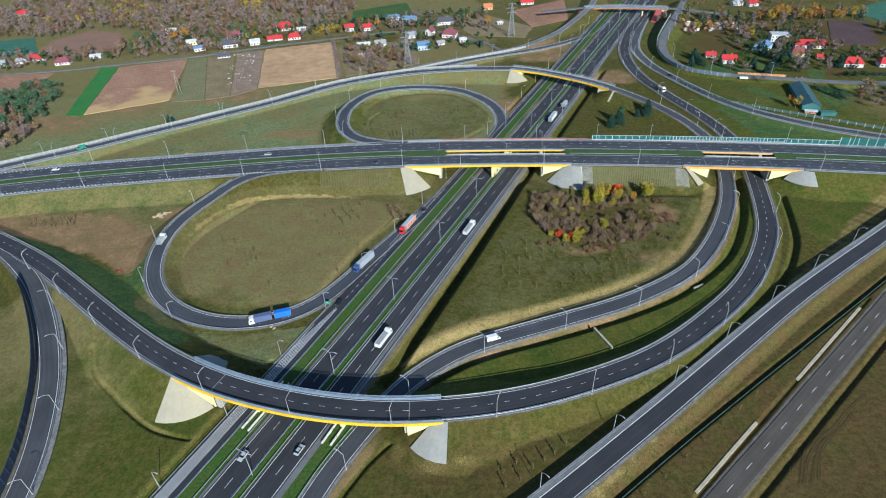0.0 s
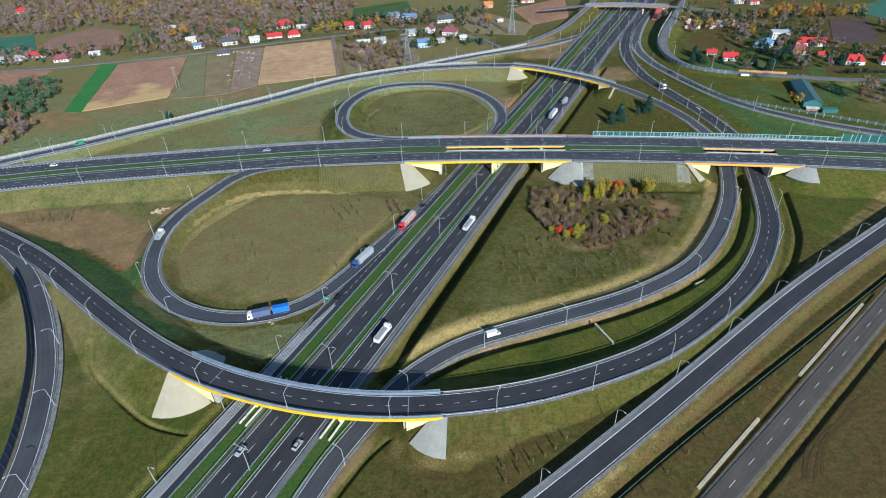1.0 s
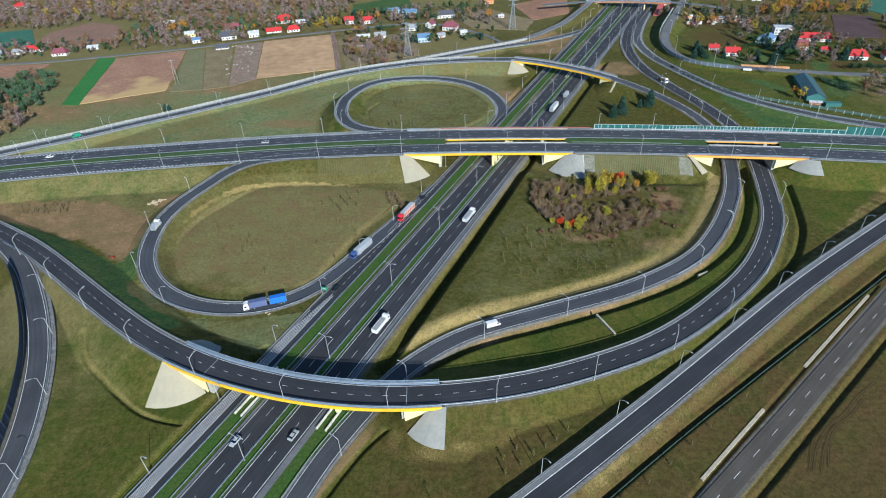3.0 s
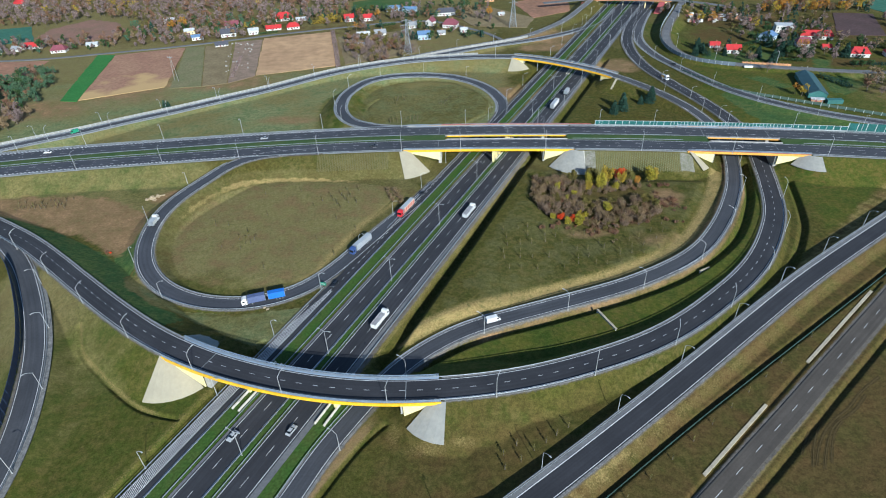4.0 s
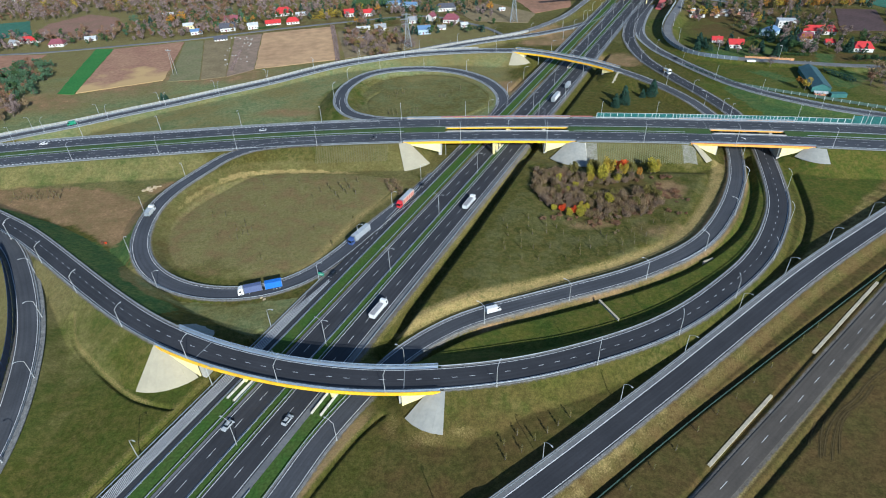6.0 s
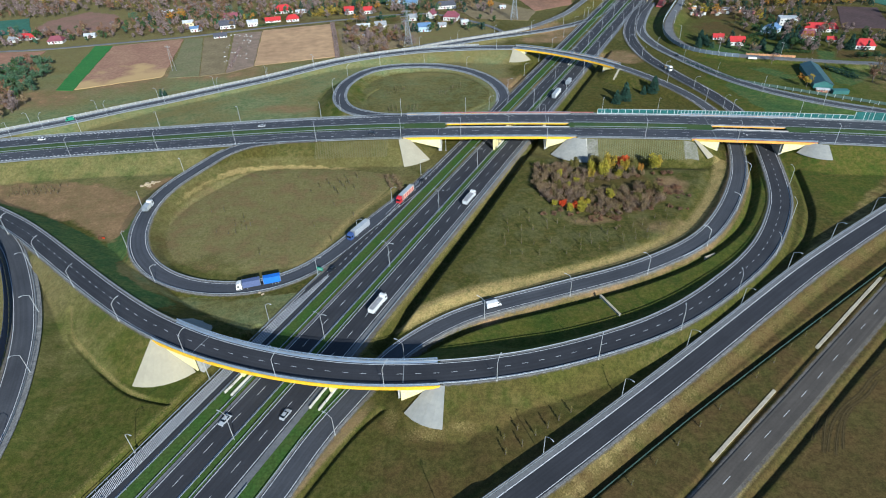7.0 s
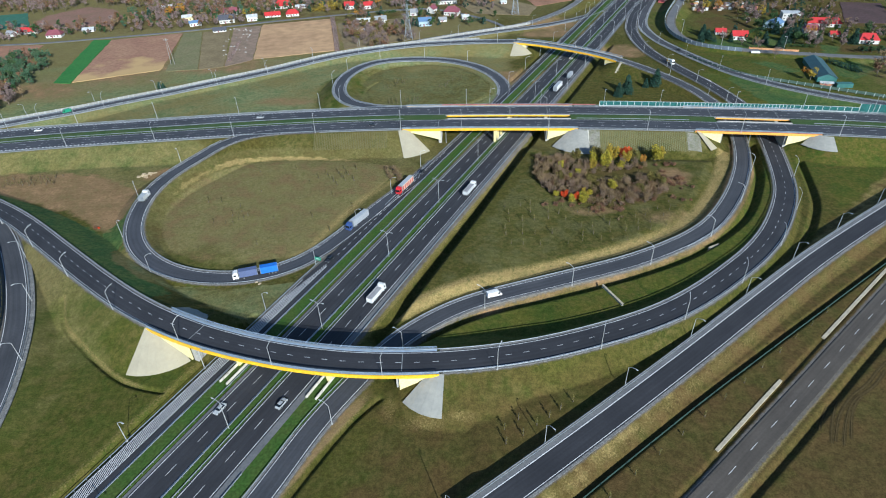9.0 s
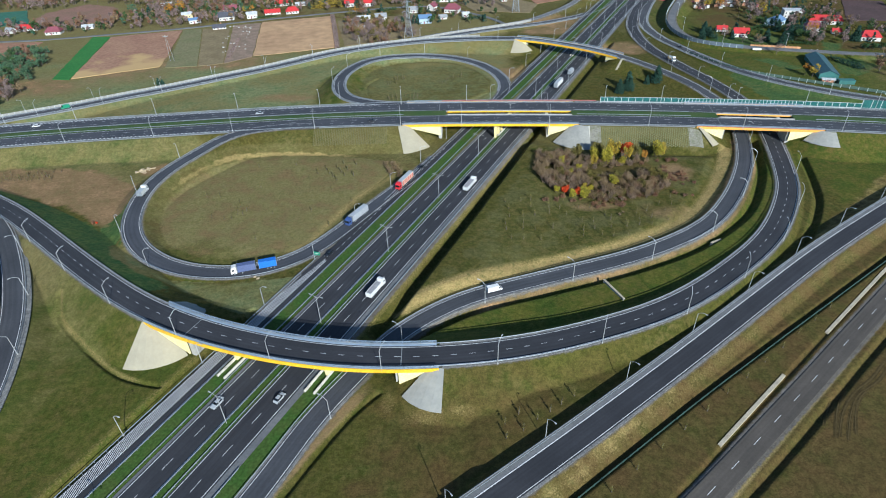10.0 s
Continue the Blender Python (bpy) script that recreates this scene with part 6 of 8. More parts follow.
truck((14.0, 254.5, 0.1), MW_TURN, WHITE, ("pale_grey_body", (0.6, 0.62, 0.64)), "white tipper lorry with a grey tarpaulin", 10.5, bulk=True)
truck((83.0, 392.5, 0.1), MW_TURN, WHITE, WHITE, "white articulated box lorry on the motorway", 13.4, 4.0)
truck((96.0, 415.4, 0.1), MW_TURN, SILVER, GREYBOX, "grey box lorry on the motorway", 7.0, 3.4)
p, t = drive(outer.path, 174.0, 436)
truck(p, t + 180, WHITE, ("orange_body", (0.65, 0.33, 0.03), 0.6), "white and orange tipper lorry on the ramp", 6.0, 2.8)
p, t = drive(loop, -145.8, 251)
truck(p, t + 180, WHITE, ("pale_box", (0.66, 0.66, 0.64), 0.6), "small white box lorry on the loop ramp", 6.5, 3.0)
p, t = drive(inner.path, 19.0, 172.5)
van(p, t, WHITE, "white delivery van on the ramp")
car((-72.1, 122.2, 0.1), MW_TURN + 180, SILVER, "silver estate car on the motorway")
car((-52.9, 123.6, 0.1), MW_TURN, SILVER, "silver hatchback car on the motorway")
car((-48.2, 200.6, 0.1), MW_TURN + 180, BLACK, "black car passing the hatched gore")
car((-10.2, 277.0, 0.1), MW_TURN + 180, BLACK, "black car on the collector lane")
p, t = drive(offset(trunk.path, 10.5), -40, 318)
car(p, t, BLACK, "black car on the dual carriageway")
p, t = drive(offset(trunk.path, -10.5), -243, 334)
car(p, t + 180, WHITE, "white car on the dual carriageway")
p, t = drive(ROAD["service_road"].path, -245.8, 370)
van(p, t, ("green_van", (0.03, 0.25, 0.14)), "small green van on the service road", 5.4)
x, y, _ = mw(538, 7)
car((x, y, 0.1), MW_TURN, WHITE, "white car below the far bridge")
p, t = drive(offset(trunk.path, -8), -110, 341)
car(p, t + 180, SILVER, "silver car on the dual carriageway")
p, t = drive(ROAD["side_road"].path, 194, 470)
car(p, t, BLACK, "dark car on the side road")

# tyre tracks across the bare field
RUT = material("rutted_earth", (0.058, 0.043, 0.018), 0.95, second=(0.088, 0.064, 0.026), scale=2, fine=2.0, spec=0.1)
RIDGE = material("ridge_earth", (0.105, 0.078, 0.035), 0.95, second=(0.085, 0.062, 0.026), scale=1.5, fine=2.0, spec=0.1)
for pts in (((111.5, 103.5), (112.7, 105.3), (117.9, 112.6), (126.5, 120.1), (133, 123.6), (141.5, 130.6), (152, 137)), ((113.2, 102), (116.8, 107.7), (121.7, 114.2), (126.8, 119.0), (134.4, 122.6), (142.5, 129.4)),
            ((116.6, 104), (119.7, 109.6), (124.0, 115.6), (128.6, 119.2)), ((110.2, 103), (113.4, 108.6), (117.2, 114.4), (121.4, 118.6)), ((109, 107.5), (112.2, 111.4), (116.4, 116.2))):
    for side, mat in ((-0.42, RUT), (0.0, RIDGE), (0.42, RUT)):
        p = offset(spline([(x, y, 0) for x, y in pts], 1.5, 3.0), side)
        p[:, 2] = [ground_z(x, y) + (0.09 if mat is RIDGE else 0.03) for x, y in p[:, :2]]
        l_, r_ = offset(p, -0.16), offset(p, 0.16)
        tagged(part("tyre_track", ribbon([l_ - [0, 0, 0.2], l_, r_, r_ - [0, 0, 0.2]]), mat), "tyre track pressed into the bare field", "track", kind="structure")


# ---- houses ----
WALLS = {
    "white": material("white_render", (0.66, 0.65, 0.63), 0.85, second=(0.56, 0.55, 0.53), scale=3),
    "yellow": material("yellow_render", (0.72, 0.62, 0.36), 0.85, scale=3),
    "grey": material("grey_render", (0.45, 0.45, 0.45), 0.85, scale=3),
    "blue": material("pale_blue_render", (0.42, 0.55, 0.68), 0.85, scale=3),
    "brick": material("brick_wall", (0.36, 0.17, 0.10), 0.9, second=(0.42, 0.22, 0.14), scale=1.2),
    "teal": material("teal_cladding", (0.05, 0.17, 0.16), 0.5, scale=4),
    "orange": material("orange_render", (0.65, 0.34, 0.16), 0.85, scale=3),
}
ROOFS = {
    "red": material("red_tiles", (0.52, 0.035, 0.035), 0.6, second=(0.42, 0.03, 0.035), scale=1.5, bump=0.2, bump_scale=4),
    "dark": material("dark_tiles", (0.06, 0.065, 0.085), 0.6, second=(0.09, 0.09, 0.11), scale=1.5),
    "wine": material("wine_tiles", (0.20, 0.055, 0.075), 0.6, second=(0.25, 0.08, 0.1), scale=1.5),
    "grey": material("grey_roofing", (0.32, 0.33, 0.35), 0.7, second=(0.25, 0.26, 0.28), scale=2),
    "blue": material("blue_sheet", (0.16, 0.27, 0.44), 0.45, second=(0.13, 0.22, 0.38), scale=3),
    "slate": material("blue_green_sheet", (0.05, 0.11, 0.125), 0.6, second=(0.04, 0.09, 0.105), scale=4),
    "pale": material("pale_sheet", (0.6, 0.62, 0.64), 0.6, scale=3),
    "orange": material("orange_tiles", (0.55, 0.2, 0.08), 0.7, scale=2),
}
FRAME = material("window_frame", (0.7, 0.7, 0.68), 0.5)


def window(parent, m, x, z, w=1.3, h=1.4):
    fr = Soup()
    for a, b, c, d in ((-w / 2, z, -w / 2 + 0.1, z + h), (w / 2 - 0.1, z, w / 2, z + h), (-w / 2, z, w / 2, z + 0.1), (-w / 2, z + h - 0.1, w / 2, z + h)):
        fr.box(x + a, -0.05, b, x + c, 0.08, d, m)
    f = part("window", fr.data(), FRAME, parent)
    part("pane", Soup().box(x - w / 2 + 0.1, -0.02, z + 0.1, x + w / 2 - 0.1, 0.04, z + h - 0.1, m).data(), GLASS, f)


def house(x, y, long, wide, high, wall, roof, turn, label, pitch=0.75, hip=0.0, name="house", chimney=True, category="house"):
    """Walls, overhanging pitched roof, chimney, door and windows."""
    z = ground_z(x, y)
    if name == "house":
        long, wide, high = long * 0.84, wide * 0.84, high * 0.78
    ob = thing(name, (x, y, z), label, category, turn=turn)
    a, b = long / 2, wide / 2
    part("wall", Soup().box(-a, -b, -0.8, a, b, high).data(), WALLS[wall], ob)
    e = 0.5
    rise = (b + e) * pitch
    low = high - e * pitch + 0.02
    if pitch < 0.05:
        part("roof", Soup().box(-a - 0.3, -b - 0.3, high, a + 0.3, b + 0.3, high + 0.35).data(), ROOFS[roof], ob)
    else:
        i = hip * b
        vs = [(-a - e, -b - e, low), (a + e, -b - e, low), (a + e, b + e, low), (-a - e, b + e, low), (-a - e + i, 0, low + rise), (a + e - i, 0, low + rise)]
        vs += [(p, q, r - 0.22) for p, q, r in vs]
        fs = [(0, 1, 5, 4), (2, 3, 4, 5), (10, 11, 7, 6), (11, 10, 9, 8), (0, 6, 7, 1), (2, 8, 9, 3)]
        fs += [(1, 2, 5), (3, 0, 4), (7, 11, 8), (9, 10, 6), (1, 7, 8, 2), (3, 9, 6, 0)] if hip else [(1, 7, 11, 5), (5, 11, 8, 2), (3, 9, 10, 4), (4, 10, 6, 0)]
        part("roof", (vs, fs), ROOFS[roof], ob)
        if not hip:
            g = [(-a, -b, high - 0.01), (-a, b, high - 0.01), (-a, 0, low + rise - 0.3), (a, -b, high - 0.01), (a, b, high - 0.01), (a, 0, low + rise - 0.3)]
            part("gable", (g, [(0, 2, 1), (3, 4, 5), (0, 3, 5, 2), (1, 2, 5, 4)]), WALLS[wall], ob)
        if chimney:
            part("chimney", Soup().box(a * 0.3 - 0.4, 0.3, high, a * 0.3 + 0.4, 1.0, low + rise + 0.9).data(), WALLS["brick"], ob)
    front = Matrix.Translation((0, -b - 0.02, 0))
    side = Matrix.Translation((a + 0.02, 0, 0)) @ Matrix.Rotation(radians(90), 4, "Z")
    floors = max(1, int(high / 2.7))
    for f in range(floors):
        for u in np.arange(-a + 1.6, a - 1.2, 2.9):
            window(ob, front, u, 0.9 + f * 2.7)
        for u in np.arange(-b + 1.6, b - 1.2, 3.2):
            window(ob, side, u, 0.9 + f * 2.7)
    part("door", Soup().box(-a * 0.2 - 0.5, -b - 0.1, 0.0, -a * 0.2 + 0.5, -b + 0.05, 2.1).data(), ROOFS["wine"], ob)
    return ob


L = {"red": "detached house with white walls and a bright red tiled roof", "dark": "white house with a dark tiled pitched roof", "wine": "house with a wine-red tiled roof",
     "grey": "house with a grey pitched roof", "blue": "building with a blue sheet roof", "pale": "low white building with a pale roof", "orange": "house with an orange roof"}
for x, y, a, b, h, wall, roof, turn, hip in (
        (-521, 791, 18, 11, 4, "white", "red", 10, 0.8), (-397, 596, 22, 9, 3.5, "white", "red", 4, 0), (-363, 579, 16, 11, 4, "white", "wine", 8, 0.7),
        (-338, 594, 12, 8, 3.2, "white", "pale", 12, 0), (-424, 580, 9, 8, 4.5, "white", "grey", 20, 0), (-410, 588, 9, 7, 3.5, "white", "grey", -15, 0),
        (-291, 675, 13, 9, 4, "white", "pale", 15, 0), (-252, 625, 12, 9, 5, "yellow", "pale", 18, 0), (-237, 603, 13, 8, 4.5, "white", "blue", 20, 0),
        (-205, 576, 14, 7, 3, "white", "dark", 14, 0), (-208, 611, 17, 11, 5, "white", "dark", 14, 0), (-213, 643, 16, 10, 5, "grey", "wine", 12, 0),
        (-184, 616, 12, 9, 5.4, "white", "pale", 16, 0), (-163, 667, 22, 15, 4.2, "white", "red", 15, 0.8), (-166, 628, 18, 8, 3, "white", "red", 12, 0),
        (-146, 629, 15, 10, 4, "white", "red", 12, 0.8), (-143, 662, 14, 6, 3, "white", "pale", 12, 0), (-90, 651, 12, 10, 5.2, "white", "red", 8, 0),
        (-70, 650, 11, 9, 5, "white", "red", 8, 0), (-44, 688, 22, 9, 5, "blue", "blue", 6, 0), (-26, 680, 18, 9, 5, "blue", "blue", -12, 0),
        (-70, 594, 15, 7, 3, "white", "pale", 8, 0), (-53, 590, 13, 9, 4.5, "white", "grey", 8, 0), (-69, 559, 7, 5, 2.6, "white", "pale", 10, 0),
        (-22, 614, 10, 8, 4.5, "white", "grey", 10, 0), (-10, 575, 14, 12, 6.5, "blue", "blue", 5, 0), (-3, 622, 10, 9, 5.5, "white", "wine", 60, 0),
        (13, 660, 24, 11, 5, "white", "dark", 6, 0.6), (17, 612, 17, 13, 5, "white", "wine", -15, 0.7), (29, 592, 8, 7, 4, "white", "pale", 10, 0),
        (7, 586, 9, 6, 3, "white", "grey", 5, 0), (65, 714, 12, 9, 5, "orange", "orange", 5, 0), (72, 649, 7, 6, 3, "white", "pale", 10, 0), (113, 731, 18, 9, 4, "white", "red", 5, 0),
        (342, 683, 14, 9, 4, "white", "pale", 10, 0), (357, 677, 13, 9, 5, "white", "red", 10, 0), (245, 513, 10, 7, 3.4, "white", "red", -12, 0),
        (254, 497, 14, 10, 4.6, "white", "red", -12, 0), (298, 528, 16, 14, 5.5, "blue", "blue", 40, 0), (341, 527, 32, 11, 4.5, "white", "red", -14, 0.6),
        (319, 506, 14, 11, 5, "white", "wine", -14, 0.5), (333, 495, 8, 6, 3, "white", "red", -14, 0), (348, 475, 17, 12, 4.6, "white", "red", -14, 0.6),
        (374, 471, 14, 11, 4.6, "white", "red", -14, 0.5)):
    house(x, y, a, b, h, wall, roof, turn, L[roof], hip=hip, pitch=0.45 if roof in ("pale", "blue") else 0.75)
house(324, 551, 18, 12, 8, "white", "pale", -14, "large white two-storey house with a flat roof", pitch=0.0)
house(273.5, 409.5, 43, 12.0, 3.6, "teal", "slate", 74, "long hall with a blue-green pitched sheet roof", pitch=0.42, name="hall", chimney=False, category="hall")
house(265.0, 384.5, 8, 3.4, 2.0, "brick", "pale", -16, "low brick shed beside the long hall", pitch=0.2, name="shed", chimney=False, category="shed")
ob = thing("container", (274, 379.5, ground_z(274, 379.5)), "teal shipping container in the yard", "container", turn=-8)
part("box", Soup().box(-5, -2, -0.3, 5, 2, 2.6).data(), WALLS["teal"], ob)
part("roof", Soup().box(-5.1, -2.1, 2.6, 5.1, 2.1, 2.75).data(), WALLS["teal"], ob)
fence = thing("brick_fence", (0, 0, 0), "low orange brick fence with pillars along the village lane", "fence")
a, b = Vector((249, 466.2, 0)), Vector((281, 456.4, 0))
m = Matrix.Translation((a.x, a.y, 1.2)) @ Matrix.Rotation(math.atan2(b.y - a.y, b.x - a.x), 4, "Z")
for u in np.arange(0, (b - a).length, 3.0):
    part("panel", Soup().box(u + 0.25, -0.12, -1.5, u + 2.75, 0.12, 0.45, m).data(), WALLS["orange"], fence)
    part("pillar", Soup().box(u - 0.25, -0.25, -1.5, u + 0.25, 0.25, 0.95, m).data(), WALLS["brick"], fence)
rng = random.Random(4)
MATS = [WALLS["white"], WALLS["orange"], WALLS["brick"], CONCRETE, ROOFS["wine"], ROOFS["pale"]]
for k in range(46):
    x, y = rng.uniform(250, 312), rng.uniform(590, 618)
    ob = part("brick_pallet", Soup().box(-rng.uniform(1, 2.6), -rng.uniform(0.8, 1.6), -0.5, rng.uniform(1, 2.6), rng.uniform(0.8, 1.6), rng.uniform(1.0, 2.6), None, 0.05).data(), rng.choice(MATS))
    ob.matrix_world = pose(x, y, ground_z(x, y), 0, 0, rng.uniform(-20, 20))
    tagged(ob, "stack of building materials in a yard", "pallet", "stacks in the yard")
for k in range(40):
    y = rng.uniform(495, 584)
    x = -178 + (535 - y) * 0.17 + rng.uniform(-11, 11)
    s = rng.uniform(0.35, 0.95)
    ob = part("rubble_heap", Soup().box(-s, -s * 0.8, -0.4, s, s * 0.8, s * 0.7, None, s * 0.35).data(), rng.choice([CONCRETE, GRAVEL, GRAVEL]))
    ob.matrix_world = pose(x, y, 0.1, 0, 0, rng.uniform(0, 180))
    tagged(ob, "pale heap of rubble on a weedy plot", "rubble", "rubble heaps")


def garden_wall(points, label, h=0.9, mat=None):
    ob = thing("garden_fence", (0, 0, 0), label, "fence", "garden fences")
    p = spline([(x, y, ground_z(x, y)) for x, y in points], 4.0, 0)
    for s in np.arange(0, length_of(p)[-1] - 4, 4.0):
        c = cut(p, s + 0.2, s + 3.8, 4)
        part("panel", sweep(c, [(-0.05, 0.1), (0.05, 0.1), (0.05, h * 0.6), (-0.05, h * 0.6)]), mat or WALLS["grey"], ob)
        x, y, z = at(p, s)
        part("post", Soup().box(x - 0.2, y - 0.2, z - 0.4, x + 0.2, y + 0.2, z + h + 0.25).data(), WHITE_CONCRETE, ob)


garden_wall([(290, 452), (300, 449)], "pale garden fence along the village lane")


# ---- pylons ----
def pylon(x, y, h, label):
    z = ground_z(x, y)
    ob = thing("pylon", (x, y, z), label, "pylon", "power pylons")
    body = Soup()
    levels = np.linspace(0, h, 10)
    half = lambda v: 3.0 * (1 - v / h) ** 1.3 + 0.45
    for a, b in zip(levels, levels[1:]):
        ra, rb = half(a), half(b)
        ca = [(ra, ra, a), (-ra, ra, a), (-ra, -ra, a), (ra, -ra, a)]
        cb = [(rb, rb, b), (-rb, rb, b), (-rb, -rb, b), (rb, -rb, b)]
        for i in range(4):
            j = (i + 1) % 4
            body.tube(ca[i], cb[i], 0.16, n=4).tube(ca[i], cb[j], 0.09, n=4).tube(ca[j], cb[i], 0.09, n=4).tube(cb[i], cb[j], 0.09, n=4)
    part("lattice", body.data(), STEEL, ob)
    for zz, r in ((h - 1, 4.0), (h - 5, 5.5), (h - 9, 4.5)):
        arm = Soup()
        for s in (-1, 1):
            arm.tube((0, 0, zz + 0.9), (s * r, 0, zz), 0.1, n=4).tube((0, 0.4, zz), (s * r, 0, zz), 0.1, n=4).tube((0, -0.4, zz), (s * r, 0, zz), 0.1, n=4)
        arm.tube((-r, 0, zz), (r, 0, zz), 0.1, n=4)
        beam = part("cross_arm", arm.data(), STEEL, ob)
        for s in (-1, 1):
            part("insulator", Soup().tube((s * r, 0, zz - 0.05), (s * r, 0, zz - 1.4), 0.12, n=5).data(), STEEL, beam)


pylon(-24, 527, 30, "tall grey lattice power pylon beside the houses")
pylon(79, 603, 32, "tall grey lattice power pylon behind the road")
ob = thing("power_pole", (-215, 479, ground_z(-215, 479)), "twin-legged pale concrete power pole in the field", "power pole")
for s in (-1, 1):
    part("leg", Soup().tube((s * 1.6, 0, -0.5), (s * 0.25, 0, 21), 0.2, 0.13, 6).data(), GRAVEL, ob)
part("cross_arm", Soup().box(-2.0, -0.12, 19.6, 2.0, 0.12, 19.9).data(), STEEL, ob)
for u in (-1.8, 0, 1.8):
    part("insulator", Soup().tube((u, 0, 19.9), (u, 0, 20.6), 0.12, n=6).data(), WHITE_CONCRETE, ob)


# ---- trees and shrubs ----
BARK = material("bark", (0.10, 0.08, 0.065), 0.9, second=(0.15, 0.125, 0.1), scale=1)
LEAF = {
    "yellow": material("yellow_leaves", (0.37, 0.255, 0.03), 0.8, second=(0.30, 0.235, 0.04), scale=2, island=0.35, spec=0.2),
    "orange": material("orange_leaves", (0.42, 0.17, 0.025), 0.8, second=(0.34, 0.20, 0.04), scale=2, island=0.35, spec=0.2),
    "red": material("red_leaves", (0.62, 0.06, 0.02), 0.8, second=(0.45, 0.09, 0.02), scale=2, island=0.3, spec=0.2),
    "rust": material("rust_leaves", (0.22, 0.115, 0.065), 0.85, second=(0.17, 0.105, 0.07), scale=6, island=0.4, spec=0.2),
    "brown": material("brown_twigs", (0.265, 0.19, 0.11), 0.9, second=(0.195, 0.14, 0.08), scale=5, island=0.4, spec=0.1),
    "mauve": material("mauve_twigs", (0.25, 0.178, 0.130), 0.9, second=(0.165, 0.125, 0.088), scale=6, island=0.4, spec=0.1),
    "grey": material("grey_mauve_twigs", (0.25, 0.185, 0.175), 0.9, second=(0.18, 0.137, 0.125), scale=6, island=0.4, spec=0.1),
    "dry": material("withered_leaves", (0.075, 0.062, 0.028), 0.9, second=(0.10, 0.075, 0.035), scale=3, island=0.3, spec=0.1),
    "lime": material("yellow_green_leaves", (0.36, 0.30, 0.03), 0.85, second=(0.24, 0.22, 0.035), scale=3, island=0.4, spec=0.2),
    "olive": material("olive_leaves", (0.11, 0.105, 0.03), 0.85, second=(0.15, 0.12, 0.035), scale=4, island=0.35, spec=0.2),
    "green": material("green_leaves", (0.035, 0.075, 0.028), 0.85, second=(0.05, 0.09, 0.03), scale=3, island=0.35, spec=0.2),
    # green leaves with the blue of distance haze mixed into their colour
    "sage": material("blue_green_leaves", (0.056, 0.125, 0.075), 0.85, second=(0.085, 0.135, 0.07), scale=5, island=0.35, spec=0.2),
    "needle": material("dark_needles", (0.026, 0.066, 0.050), 0.85, second=(0.036, 0.076, 0.052), scale=2, island=0.35, spec=0.2),
}


def leaf_quads(rs, centres, spread, count, size, flat=0.8, thin=1.0):
    """Small leaf-clump faces scattered round centres; as arrays of vertices."""
    c = np.repeat(np.asarray(centres), count, 0)
    n = len(c)
    d = rs.normal(size=(n, 3))
    d /= np.linalg.norm(d, axis=1)[:, None]
    r = np.reshape(np.repeat(np.asarray(spread), count), (-1, 1)) * rs.uniform(0.35, 1.0, (n, 1))
    p = c + d * r * [1, 1, flat]
    u = rs.normal(size=(n, 3))
    u /= np.linalg.norm(u, axis=1)[:, None]
    if thin < 1:
        u[:, 2] = np.abs(u[:, 2]) + 0.7
        u /= np.linalg.norm(u, axis=1)[:, None]
    v = np.cross(u, rs.normal(size=(n, 3)))
    v /= np.linalg.norm(v, axis=1)[:, None]
    k = size * rs.uniform(0.6, 1.3, (n, 1))
    quads = np.stack([p - u * k * 0.5, p + v * k * 0.42 * thin, p + u * k * 0.5, p - v * k * 0.38 * thin], 1)
    return quads.reshape(-1, 3)


def quad_mesh(name, verts, mat):
    me = bpy.data.meshes.new(name)
    n = len(verts)
    me.vertices.add(n)
    me.vertices.foreach_set("co", np.asarray(verts, np.float32).ravel())
    me.loops.add(n)
    me.loops.foreach_set("vertex_index", np.arange(n, dtype=np.int32))
    me.polygons.add(n // 4)
    me.polygons.foreach_set("loop_start", np.arange(0, n, 4, dtype=np.int32))
    me.update(calc_edges=True)
    me.materials.append(mat)
    return me


def tree_model(seed, h, width, leaf, clumps=14, per=26, size=0.75, label="", trunk_share=0.28, name="tree", category="tree", group="trees"):
    rs = np.random.RandomState(seed)
    ob = thing(name, (0, 0, -80), label, category, group)
    wood = Soup()
    lean = rs.uniform(-0.3, 0.3, 2)
    top = Vector((lean[0], lean[1], h * 0.75))
    wood.tube((0, 0, -0.4), (lean[0] * 0.4, lean[1] * 0.4, h * 0.35), 0.022 * h, 0.015 * h, 7).tube((lean[0] * 0.4, lean[1] * 0.4, h * 0.35), top, 0.015 * h, 0.005 * h, 6)
    centres, spread = [], []
    for k in range(clumps):
        zz = h * rs.uniform(trunk_share + 0.12, 0.92)
        f = math.sin(math.pi * min(1, max(0.12, (zz / h - trunk_share) / (1.05 - trunk_share)))) ** 0.6
        a, r = rs.uniform(0, 2 * math.pi), width / 2 * f * rs.uniform(0.35, 0.85)
        c = (r * math.cos(a), r * math.sin(a), zz)
        centres.append(c)
        spread.append(width * rs.uniform(0.14, 0.24))
        if k % 2 == 0:
            wood.tube((lean[0] * 0.4, lean[1] * 0.4, max(h * 0.25, zz * 0.6)), c, 0.008 * h, 0.003 * h, 4)
    part("trunk", wood.data(), BARK, ob)
    part("crown", quad_mesh("crown", leaf_quads(rs, centres, spread, per, size), LEAF[leaf]), None, ob)
    return ob


